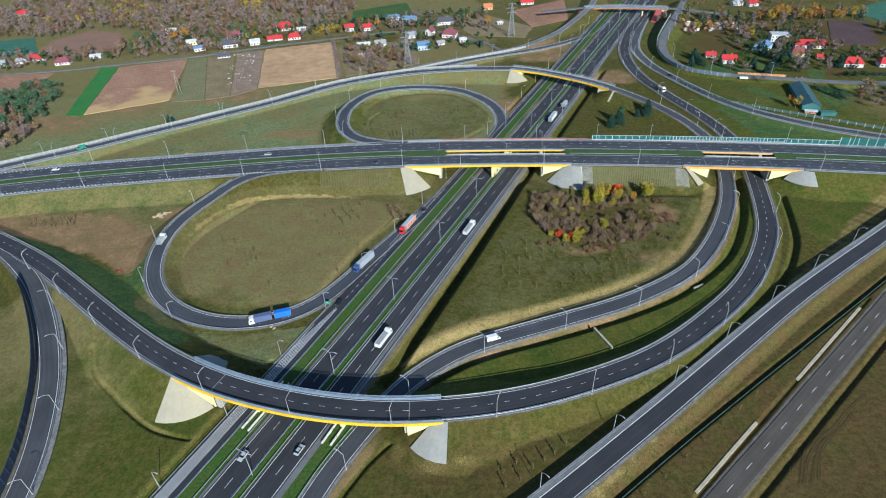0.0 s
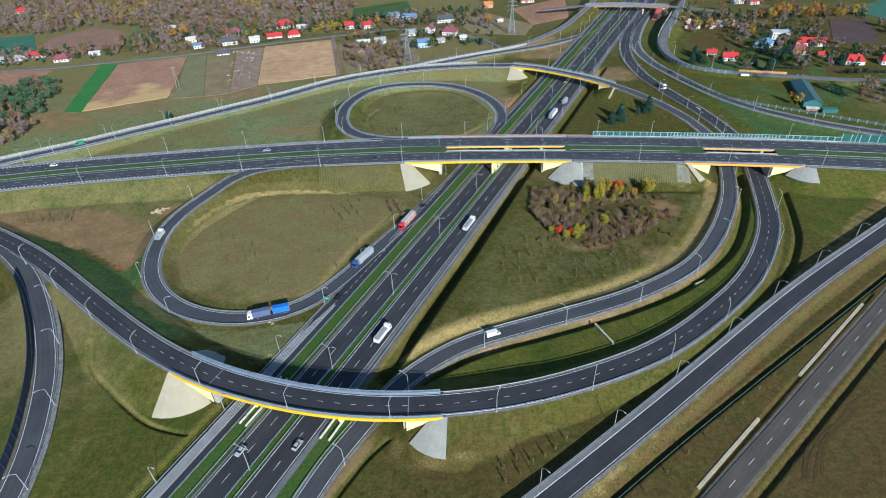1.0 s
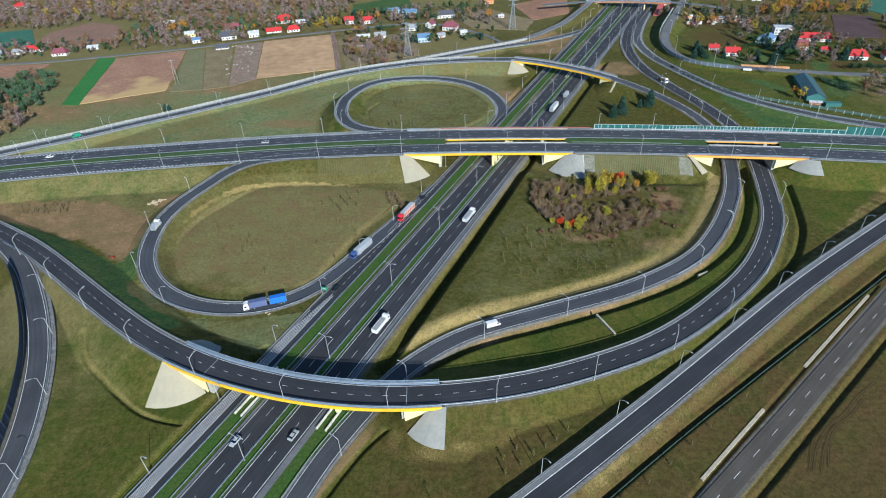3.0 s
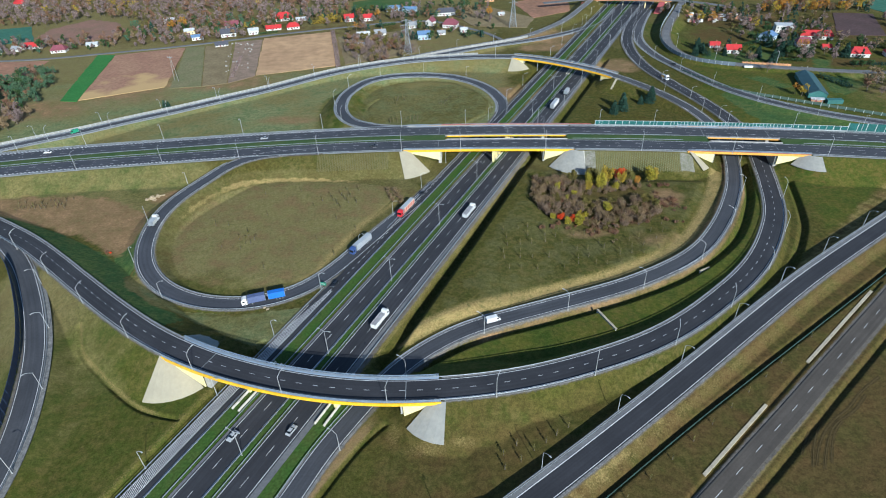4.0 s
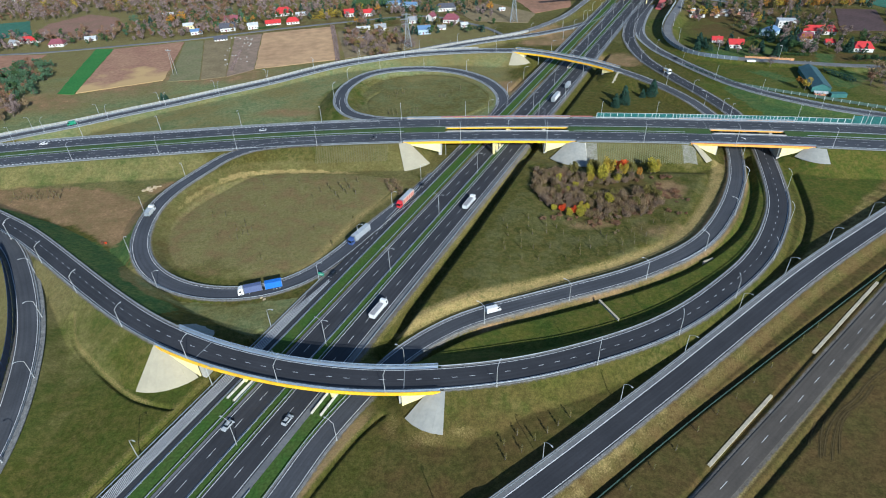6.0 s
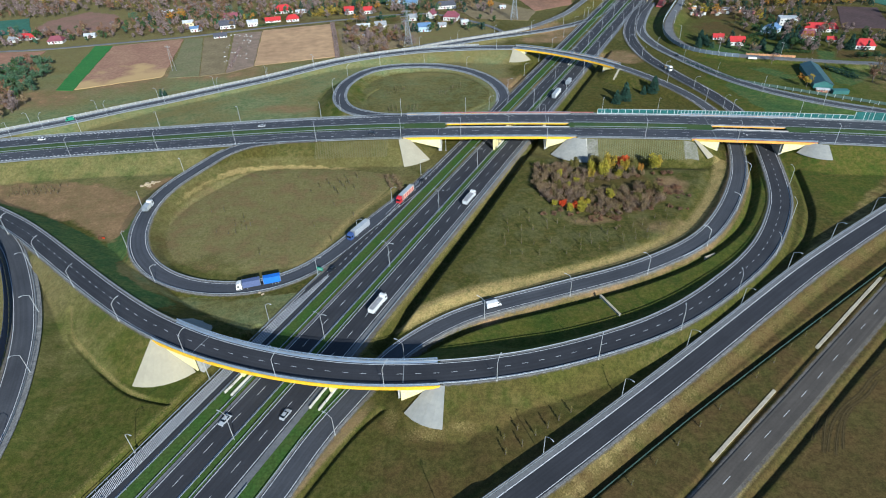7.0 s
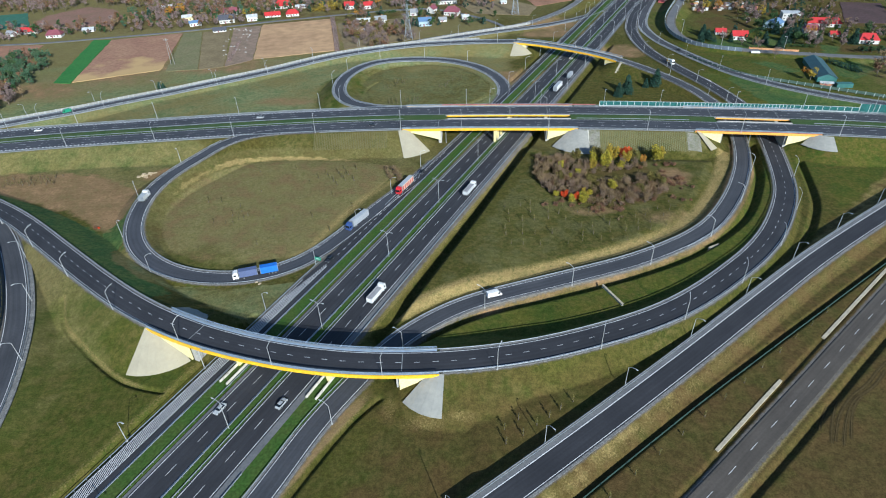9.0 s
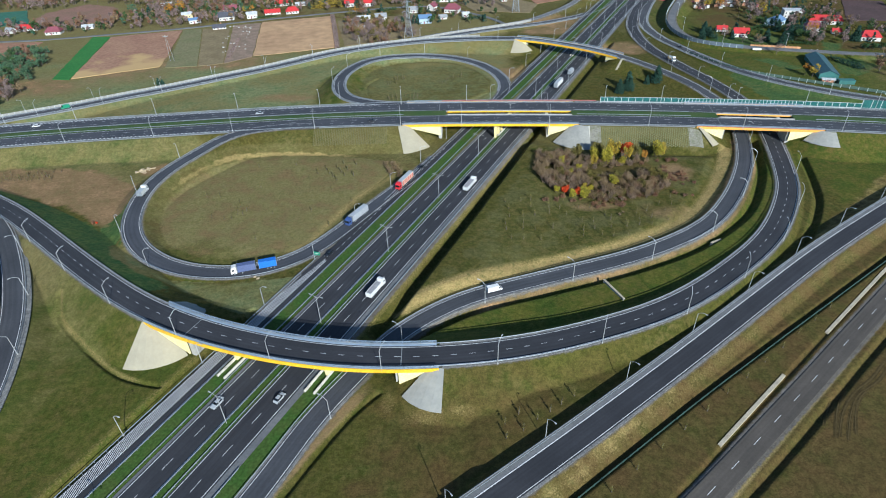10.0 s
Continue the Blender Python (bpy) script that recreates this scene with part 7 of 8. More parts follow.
def conifer_model(seed, h, width):
    rs = np.random.RandomState(seed)
    ob = thing("conifer", (0, 0, -80), "dark green spruce with drooping tiers of needles", "tree", "conifers")
    part("trunk", Soup().tube((0, 0, -0.4), (0, 0, h * 0.97), 0.02 * h, 0.003 * h, 6).data(), BARK, ob)
    centres, spread = [], []
    for zz in np.arange(h * 0.06, h * 0.97, h * 0.045):
        r = width / 2 * (1 - zz / h) ** 0.75 * rs.uniform(0.85, 1.1)
        for k in range(max(4, int(r * 8))):
            a = rs.uniform(0, 6.28)
            q = r * rs.uniform(0.4, 1.0)
            centres.append((q * math.cos(a), q * math.sin(a), zz - q * 0.25))
            spread.append(0.45 + 0.2 * r)
    part("crown", quad_mesh("crown", leaf_quads(rs, centres, spread, 10, 0.6, 0.6), LEAF["needle"]), None, ob)
    return ob


def shrub_model(seed, h, width, leaf, label, per=80, size=0.42, thin=1.0):
    """A many-stemmed shrub: thin stems fanning out, with twigs or leaves round their ends."""
    rs = np.random.RandomState(seed)
    ob = thing("shrub", (0, 0, -80), label, "shrub", "shrubs in the field")
    stems = Soup()
    centres, spread = [], []
    for k in range(11):
        a, r = rs.uniform(0, 6.28), width / 2 * rs.uniform(0.15, 0.85)
        tip = (r * math.cos(a), r * math.sin(a), h * rs.uniform(0.55, 0.95) * (1 - 0.25 * r / width))
        stems.tube((tip[0] * 0.1, tip[1] * 0.1, -0.3), tip, 0.07, 0.02, 4)
        centres += [tip, (tip[0] * 0.75, tip[1] * 0.75, tip[2] * 0.62)]
        spread += [width * rs.uniform(0.16, 0.26)] * 2
    part("stem", stems.data(), BARK, ob)
    if thin < 0.1:  # bare: a fan of long fine twigs
        n = per * 24
        bough = np.asarray(centres)[rs.randint(0, len(centres), n)]
        foot = bough * rs.uniform(0.25, 0.95, n)[:, None]
        tip = foot + rs.normal(size=(n, 3)) * [width * 0.13, width * 0.13, h * 0.06] + np.stack([bough[:, 0] * 0.2, bough[:, 1] * 0.2, h * rs.uniform(0.12, 0.42, n)], 1)
        side = rs.normal(size=(n, 3)) * [1, 1, 0.2]
        side *= thin * size / np.linalg.norm(side, axis=1)[:, None]
        mid = (foot + tip) / 2 + rs.normal(size=(n, 3)) * 0.12
        quads = np.stack([foot, mid + side, tip, mid - side], 1).reshape(-1, 3)
    else:
        quads = leaf_quads(rs, centres, spread, per, size, 0.9, thin)
    part("foliage", quad_mesh("foliage", quads, LEAF[leaf]), None, ob)
    return ob


def plant(model, x, y, scale=1.0, turn=0.0, z=None):
    ob = copy_thing(model, pose(x, y, ground_z(x, y) if z is None else z, 0, 0, turn))
    ob.scale = (scale, scale, scale)
    return ob


MODELS = {
    "yellow": tree_model(1, 10, 7, "yellow", label="autumn tree with golden yellow leaves"),
    "orange": tree_model(2, 11, 7, "orange", label="autumn tree with orange leaves"),
    "rust": tree_model(3, 11, 8, "rust", label="autumn tree with rust-brown leaves"),
    "brown": tree_model(4, 11, 9, "brown", label="nearly bare brown broadleaf tree"),
    "olive": tree_model(5, 9, 7, "olive", label="broadleaf tree with dull olive leaves"),
    "green": tree_model(6, 8, 7, "green", label="dense dark green broadleaf tree"),
    "sage": tree_model(9, 8, 7, "sage", clumps=18, label="broadleaf tree with blue-green leaves"),
    "bare": tree_model(10, 10, 8, "grey", clumps=22, per=20, size=0.5, label="nearly bare mauve-grey broadleaf tree"),
    "poplar": tree_model(7, 14, 4, "yellow", clumps=20, label="slender poplar with yellow leaves", trunk_share=0.1),
    "conifer": conifer_model(8, 11, 8.5),
}
rng = random.Random(11)
GARDEN = []
for x, y, kind, s in (
        (-82, 662, "olive", 1.1), (-78, 668, "yellow", 1.0), (-60, 655, "orange", 1.0), (-57, 648, "red", 0.5), (-85, 603, "olive", 1.1), (-78, 607, "orange", 0.9), (-72, 604, "rust", 1.0),
        (-118, 645, "yellow", 1.0), (-112, 648, "yellow", 0.9), (-106, 646, "yellow", 1.1), (-124, 648, "olive", 1.0), (-101, 648, "yellow", 0.9), (-195, 632, "yellow", 0.9), (-188, 634, "orange", 0.8),
        (-262, 640, "orange", 1.2), (-272, 632, "orange", 1.2), (-268, 648, "yellow", 1.2), (58, 637, "orange", 1.2), (60, 645, "orange", 1.0),
        (-350, 610, "rust", 1.2), (-330, 602, "rust", 1.1), (-300, 610, "olive", 1.0), (-385, 588, "green", 1.2), (-375, 590, "rust", 1.0),
        (302, 560, "yellow", 1.2), (272, 585, "orange", 1.2), (262, 590, "yellow", 1.2), (306, 488, "orange", 1.2), (314, 494, "orange", 1.0), (258.5, 393, "yellow", 1.0), (257, 399, "orange", 0.8), (322, 392, "bare", 1.2), (330, 400, "brown", 1.1), (318, 404, "bare", 1.0), (337, 388, "orange", 1.2), (326, 384, "brown", 0.9), (345, 412, "bare", 1.2), (312, 388, "bare", 0.8),
        (352, 618, "orange", 1.5), (345, 610, "yellow", 1.3), (362, 622, "orange", 1.4), (385, 612, "yellow", 1.2), (395, 622, "orange", 1.3), (376, 626, "rust", 1.3),
        (340, 402, "yellow", 1.3), (345, 396, "olive", 1.4), (335, 408, "brown", 1.2), (350, 405, "rust", 1.2), (352, 388, "brown", 1.2), (228, 508, "conifer", 0.9), (231, 515, "conifer", 0.8),
        (229, 500, "conifer", 0.8), (290, 508, "conifer", 0.9), (296, 500, "conifer", 0.8), (282, 522, "green", 0.9), (300, 492, "conifer", 0.8), (305, 545, "green", 1.0), (312, 530, "conifer", 1.0),
        (128, 382, "conifer", 1.1), (121, 377, "conifer", 0.8), (151, 393, "conifer", 1.15), (157, 396, "conifer", 1.1), (144, 392, "conifer", 0.55),
        (217, 484, "conifer", 1.1), (220, 492, "conifer", 0.9), (268, 481, "conifer", 0.95), (266, 489, "green", 0.9), (291, 478, "green", 1.3), (296, 474, "green", 1.2), (287, 482, "conifer", 1.1), (301, 478, "bare", 1.2),
        (282, 442, "conifer", 0.9), (299, 440, "conifer", 0.9), (334, 446, "green", 0.9), (340, 446, "green", 0.9), (328, 447, "green", 0.8), (312, 404, "brown", 1.4), (308, 398, "rust", 1.1), (258, 443, "bare", 0.9), (336, 473, "conifer", 1.1),
        (-204, 422, "conifer", 0.55), (-201, 421.5, "conifer", 0.45), (300, 434, "conifer", 0.8), (296, 441, "conifer", 0.7), (315, 436, "conifer", 0.6), (260, 480, "conifer", 0.6), (370, 488, "brown", 1.0), (385, 482, "brown", 1.1), (360, 494, "green", 0.9)):
    GARDEN.append((x, y, "rust" if kind == "red" else kind, s))
for k in range(190):  # gardens of the village behind the fields
    x = rng.uniform(-330, 60)
    y = 645 + 0.06 * (x + 100) + rng.uniform(-18, 42)
    GARDEN.append((x, y, rng.choice(["rust", "bare", "brown", "olive", "green", "green", "conifer", "bare", "sage"]), rng.uniform(0.6, 1.1)))
for k in range(230):  # scrub and gardens between the village road and the woods
    x = rng.uniform(-460, -190)
    y = 566 + 0.16 * (x + 340) + rng.uniform(8, 75)
    if not inside(np.array([x]), np.array([y]), [(-420, 620), (-420, 668), (-390, 706), (-350, 690), (-322, 645), (-331, 612)])[0]:
        GARDEN.append((x, y, rng.choice(["rust", "bare", "bare", "bare", "green", "sage", "brown"]), rng.uniform(0.45, 0.9)))
for k in range(90):
    x = rng.uniform(-75, 60)
    y = rng.uniform(566, 700)
    GARDEN.append((x, y, rng.choice(["green", "bare", "conifer", "olive", "bare", "green"]), rng.uniform(0.5, 0.95)))
for k in range(260):  # gardens of the village beside the lane
    x = rng.uniform(235, 440)
    y = rng.uniform(462, 640)
    if inside(np.array([x, x]), np.array([y, y + 4]), [(402, 610), (440, 598), (406, 520), (360, 527)]).any() or (x < 275 and 512 < y < 572) or inside(np.array([x]), np.array([y]), [(262, 470), (262, 500), (296, 492), (292, 462)])[0]:
        continue
    GARDEN.append((x, y, rng.choice(["bare", "bare", "bare", "green", "conifer", "conifer", "olive", "brown", "bare"]), rng.uniform(0.6, 1.1)))
for k in range(44):
    GARDEN.append((338 + k * 2.4 + rng.uniform(-3, 3), 612 + rng.uniform(-5, 16), rng.choice(["orange", "brown", "poplar", "orange", "rust"]), rng.uniform(0.8, 1.15)))
for k in range(300):  # scrubby copse between the ploughed field and the pylon
    x, y = rng.uniform(-92, -14), rng.uniform(494, 590)
    if inside(np.array([x]), np.array([y]), [(-86, 584), (-84, 530), (-54, 500), (-24, 500), (-18, 530), (-44, 574)])[0]:
        GARDEN.append((x, y, rng.choice(["bare", "bare", "brown", "bare", "olive", "rust"]), rng.uniform(0.55, 0.95)))
houses = [o for o in scene.objects if o.name.split(".")[0] in ("house", "hall", "shed", "container")]
blocked = [(o.location.x, o.location.y, 13.0 if o.name.split(".")[0] != "hall" else 24.0) for o in houses]
lanes = [r.path for r in roads] + [VILLAGE_ROAD, MW_AXIS]
LOOSE = {}
GARDEN[88:] = sorted(GARDEN[88:], key=lambda q: math.hypot(q[0], q[1]))
planted = 0
for i, (x, y, kind, s) in enumerate(GARDEN):
    clear = 4.0 if i < 88 else 7.5
    if any((x - a) ** 2 + (y - b) ** 2 < min(c, clear) ** 2 for a, b, c in blocked):
        continue
    if min(np.min((p[:, 0] - x) ** 2 + (p[:, 1] - y) ** 2) for p in lanes) < 36:
        continue
    planted += 1
    if planted < 175:
        plant(MODELS[kind], x, y, s * rng.uniform(0.9, 1.1), rng.uniform(0, 360))
    else:
        LOOSE.setdefault(kind, []).append((x, y, s))
# hedgerow wood at the fields' edge
HEDGEROW = [(-326, 503), (-314, 469), (-304, 436), (-299, 398), (-300, 382), (-345, 388), (-388, 430), (-398, 480), (-354, 510), (-340, 517)]
n = 0
while n < 250:
    x, y = rng.uniform(-400, -298), rng.uniform(380, 518)
    if not inside(np.array([x]), np.array([y]), HEDGEROW)[0]:
        continue
    if min(np.min((p[:, 0] - x) ** 2 + (p[:, 1] - y) ** 2) for p in lanes) < 64:
        n += 1
        continue
    kinds = ["sage", "sage", "sage", "green", "sage", "sage", "rust"] if y > 432 else ["sage", "orange", "yellow", "green", "rust", "bare"] if y > 418 else ["bare", "bare", "brown", "rust"]
    if n < 105:
        plant(MODELS[rng.choice(kinds)], x, y, rng.uniform(0.6, 1.0), rng.uniform(0, 360))
    else:
        LOOSE.setdefault(rng.choice(kinds), []).append((x, y, rng.uniform(0.6, 1.0)))
    n += 1
for kind, spots in LOOSE.items():
    rs = np.random.RandomState(len(spots))
    quads, trunks = [], Soup()
    for x, y, s in spots:
        z, h, w = ground_z(x, y), 10.5 * s, 7.0 * s
        if kind == "conifer":
            zz = rs.uniform(0.08, 0.95, 22)
            r = 3.6 * s * (1 - zz) * rs.uniform(0.5, 1.0, 22)
        else:
            zz = rs.uniform(0.3, 0.92, 13)
            r = w / 2 * rs.uniform(0.2, 0.85, 13) * np.sin(np.pi * np.clip((zz - 0.12) / 0.95, 0.1, 1)) ** 0.6
        a = rs.uniform(0, 6.28, len(zz))
        c = np.stack([x + r * np.cos(a), y + r * np.sin(a), z + h * zz], 1)
        quads.append(leaf_quads(rs, c, np.full(len(zz), w * (0.2 if kind != "conifer" else 0.13)), 18, 0.9))
        trunks.tube((x, y, z - 0.5), (x, y, z + h * 0.8), 0.2, 0.05, 5)
        for q in c[::3]:
            trunks.tube((x, y, z + h * 0.3), q, 0.08, 0.03, 4)
    ob = thing("garden_trees", (0, 0, 0), {"conifer": "dark spruces scattered through the village gardens", "green": "dark green trees scattered through the village gardens",
               "olive": "olive-leaved trees scattered through the village gardens"}.get(kind, "autumn trees scattered through the village gardens"), "trees", kind="stuff")
    part("crowns", quad_mesh("crowns", np.concatenate(quads), LEAF[{"conifer": "needle", "poplar": "yellow", "bare": "grey"}.get(kind, kind)]), None, ob)["kind"] = "stuff"
    part("trunks", trunks.data(), BARK, ob)["kind"] = "stuff"


def hedge(points, h, wide, leaf, label):
    """A clipped hedge of many small leaf faces along a line."""
    p = spline([(x, y, ground_z(x, y)) for x, y in points], 1.0, 0)
    rs = np.random.RandomState(len(points) + int(abs(points[0][0])))
    c = []
    for q, n_ in zip(p, normals(p)):
        for k in range(7):
            o = rs.uniform(-wide / 2, wide / 2)
            c.append((q[0] + n_[0] * o, q[1] + n_[1] * o, q[2] + rs.uniform(0.2, h)))
    tagged(part("hedge", quad_mesh("hedge", leaf_quads(rs, c, np.full(len(c), 0.5), 8, 0.6), LEAF[leaf])), label, "hedge", "garden hedges")


for pts, h, w, leaf in (([(25, 580), (36, 581), (48, 584)], 3.0, 5.0, "needle"), ([(-60, 622), (-40, 627)], 2.5, 3.0, "green"), ([(-33, 668), (-12, 664), (0, 662)], 6.0, 6.0, "needle"),
                        ([(-178, 612), (-160, 616)], 1.8, 2.5, "green"), ([(282, 470), (300, 466)], 2.2, 2.5, "green"), ([(296, 512), (310, 486), (306, 470)], 6.0, 5.0, "needle"),
                        ([(232, 520), (229, 485)], 5.0, 4.0, "needle"), ([(325, 562), (370, 552)], 4.0, 6.0, "green"), ([(330, 455), (372, 446)], 2.5, 4.0, "needle"), ([(292, 432), (300, 404)], 3.5, 4.0, "needle"),
                        ([(262, 505), (285, 520)], 3.0, 4.0, "green"), ([(-130, 642), (-98, 650)], 4.0, 5.0, "yellow"), ([(376, 500), (392, 470)], 6.0, 7.0, "needle")):
    hedge(pts, h, w, leaf, "dense clipped hedge between village gardens")


# ---- far woods ----
hedge([(-103, 612), (-93, 556), (-83, 498)], 1.8, 4.0, "grey", "strip of bare brown scrub along a field edge")
hedge([(-177, 540), (-173, 505), (-170, 482)], 1.0, 3.0, "grey", "low row of withered weeds beside a plot")


def woods(name, seed, count, area, leaf, label, keep):
    rs = np.random.RandomState(seed)
    quads, trunks = [], Soup()
    n = 0
    while n < count:
        x, y = rs.uniform(area[0], area[1]), rs.uniform(area[2], area[3])
        if not keep(x, y):
            continue
        n += 1
        h = rs.uniform(8, 14)
        w = rs.uniform(5, 8.5)
        m = 7
        zz = rs.uniform(0.3, 0.9, m)
        a = rs.uniform(0, 6.28, m)
        r = w / 2 * rs.uniform(0.2, 0.8, m)
        c = np.stack([x + r * np.cos(a), y + r * np.sin(a), h * zz], 1)
        quads.append(leaf_quads(rs, c, np.full(m, w * 0.24), 15, 1.15))
        trunks.tube((x, y, -0.5), (x, y, h * 0.8), 0.2, 0.06, 4)
    v = np.concatenate(quads)
    ob = thing(name, (0, 0, 0), label, "woods", kind="stuff")
    part("crowns", quad_mesh("crowns", v, LEAF[leaf]), None, ob)["kind"] = "stuff"
    part("trunks", trunks.data(), BARK, ob)["kind"] = "stuff"


def in_woods(x, y):
    edge = 652 + 7 * math.sin(x / 21) + (26 if x < -330 else 0) + (8 if -230 < x else 0)
    if inside(np.array([x]), np.array([y]), [(-420, 620), (-420, 668), (-390, 706), (-350, 690), (-322, 645)])[0]:
        return False
    if any((x - a) ** 2 + (y - b) ** 2 < 130 for a, b, _ in blocked):
        return False
    return y > edge and x < -96 + 5 * math.sin(y / 9)


woods("woods", 1, 860, (-560, -90, 650, 900), "grey", "bare mauve-brown autumn woods on the hillside", in_woods)
woods("woods", 2, 420, (-560, -90, 650, 900), "rust", "rust-brown autumn woods on the hillside", in_woods)
woods("woods", 3, 45, (-470, -180, 690, 820), "yellow", "yellow-leaved trees among the autumn woods", lambda x, y: in_woods(x, y) and math.sin(x / 38) + math.sin(y / 23) > 0.25)
woods("woods", 4, 120, (-560, -300, 640, 900), "olive", "olive-leaved trees among the autumn woods", in_woods)
woods("woods", 5, 300, (240, 620, 640, 900), "rust", "rust-brown trees beyond the village", lambda x, y: y > 655 + 12 * math.sin(x / 17) and x > 262)


# ---- thicket in the field ----
SHRUBS = {
    "twigs": shrub_model(21, 4.6, 5.6, "mauve", "bare mauve-brown shrub with fine twigs", 22, 2.2, 0.022),
    "twigs2": shrub_model(22, 3.8, 5.2, "brown", "bare brown shrub with fine twigs", 22, 1.9, 0.024),
    "twigs3": shrub_model(29, 5.2, 4.2, "brown", "tall bare grey-brown shrub with fine upright twigs", 22, 1.8, 0.024),
    "low": shrub_model(27, 2.2, 5.0, "rust", "low reddish-brown scrub with withered leaves", 26, 1.2, 0.12),
    "yellow": shrub_model(23, 5.4, 5.0, "yellow", "shrub with bright yellow autumn leaves"),
    "lime": shrub_model(28, 4.6, 5.0, "lime", "shrub with yellow-green leaves", 60),
    "olive": shrub_model(24, 4.2, 4.6, "olive", "shrub with dull olive leaves", 60),
    "red": shrub_model(25, 4.4, 3.8, "red", "shrub with vivid red autumn leaves"),
    "orange": shrub_model(26, 3.2, 3.0, "orange", "shrub with orange autumn leaves"),
}
BRIGHT = (
        (59, 243, "red", 0.8), (64.5, 241, "red", 0.75), (55, 243.5, "lime", 0.6), (61.5, 239.5, "lime", 0.7), (67.5, 240, "lime", 0.85), (69, 244, "yellow", 0.7), (66.5, 238, "lime", 0.7), (72, 244.5, "lime", 0.6),
        (98, 281, "red", 1.35), (99, 277.5, "yellow", 0.9), (90, 278, "yellow", 1.25), (86, 273.5, "lime", 1.2), (114, 279, "lime", 1.15), (117.5, 281, "yellow", 0.9), (80, 277, "lime", 0.95), (79, 271, "yellow", 0.7),
        (83.5, 250, "lime", 0.9), (70, 265, "lime", 0.65), (66, 262, "lime", 0.5), (106, 256, "olive", 1.1), (109, 252, "olive", 0.9), (107, 277, "orange", 0.9), (103, 281, "olive", 1.0), (84, 282, "olive", 1.2), (60, 262, "olive", 0.7), (94, 270, "lime", 0.7), (88, 256, "olive", 0.8), (75, 256, "olive", 0.9), (63, 272, "lime", 0.6), (97, 247, "olive", 0.8), (72, 280, "olive", 1.0))
for x, y, kind, s in BRIGHT:
    plant(SHRUBS[kind], x, y, s * 1.25, rng.uniform(0, 360)).scale.z *= 1.0 if y < 268 else 1.3
n = 0
while n < 130:
    x, y = rng.uniform(46, 116), rng.uniform(231, 286)
    clearing = (72 < x < 112 and abs(y - 263 - (x - 90) * 0.12) < 5.0) or math.sin(x * 0.37) * math.sin(y * 0.41 + x * 0.1) > 0.72 or (x > 98 and rng.random() < 0.4)
    if inside(np.array([x]), np.array([y]), THICKET)[0] and not clearing and all(abs(x - q[0]) > 3.2 * q[3] or not -7 < y - q[1] < 2 for q in BRIGHT):
        kind = rng.choice(["twigs", "twigs", "twigs2", "twigs3"]) if x < 106 else rng.choice(["low", "low", "twigs2"])
        k = rng.uniform(0.45, 1.0)
        plant(SHRUBS[kind], x, y, k, rng.uniform(0, 360)).scale = (k * rng.uniform(0.8, 1.3), k * rng.uniform(0.8, 1.2), k * rng.uniform(0.8, 1.45))
        n += 1
rs = np.random.RandomState(77)
for leaf, count in (("mauve", 130), ("brown", 150), ("rust", 60), ("olive", 50)):  # tangled brush that fills the gaps
    quads = []
    while len(quads) < count:
        x, y = rs.uniform(46, 116), rs.uniform(231, 286)
        if not inside(np.array([x]), np.array([y]), THICKET)[0] or (74 < x < 112 and abs(y - 263 - (x - 90) * 0.12) < 4.6) or rs.uniform() < 0.5 * (x > 98):
            continue
        m_, w_, h_ = 200, rs.uniform(1.6, 4.4), rs.uniform(1.2, 4.2)
        a, k = rs.uniform(0, 6.28, m_), np.sqrt(rs.uniform(0, 1, m_))
        foot = np.stack([x + w_ / 2 * k * np.cos(a), y + w_ / 2 * k * np.sin(a), np.full(m_, ground_z(x, y))], 1)
        tip = foot + np.stack([rs.normal(0, 0.35, m_), rs.normal(0, 0.35, m_), h_ * rs.uniform(0.4, 1.1, m_)], 1)
        foot[:, 2] += rs.uniform(0, 0.5, m_) * h_ * 0.6
        side = rs.normal(size=(m_, 3)) * [1, 1, 0.15]
        side *= 0.045 / np.linalg.norm(side, axis=1)[:, None]
        mid = (foot + tip) / 2 + rs.normal(size=(m_, 3)) * 0.1
        quads.append(np.stack([foot, mid + side, tip, mid - side], 1).reshape(-1, 3))
    tagged(part("brush", quad_mesh("brush", np.concatenate(quads), LEAF[leaf])), "tangled bare autumn brush between the shrubs", "brush", kind="stuff")
for k in range(26):
    x, y = rng.uniform(48, 120), rng.uniform(229, 240)
    plant(SHRUBS["low"], x if y > 234 else rng.uniform(70, 84), y, rng.uniform(0.3, 0.7), rng.uniform(0, 360))
for k in range(22):
    plant(SHRUBS["low"], rng.uniform(110, 124), rng.uniform(248, 274), rng.uniform(0.3, 0.7), rng.uniform(0, 360))
for x, y, s in ((-26, 271, 1.1), (-24, 276, 1.0), (80, 222, 0.4), (82, 224, 0.35), (-21, 268, 0.9), (-28, 276, 0.8), (-22, 272.5, 1.0), (-29, 281, 0.7), (-25.5, 281, 0.8)):
    plant(SHRUBS["twigs2"], x, y, s, rng.uniform(0, 360))
plant(SHRUBS["low"], -163, 232.5, 0.5)
plant(SHRUBS["red"], -161, 232, 0.3)

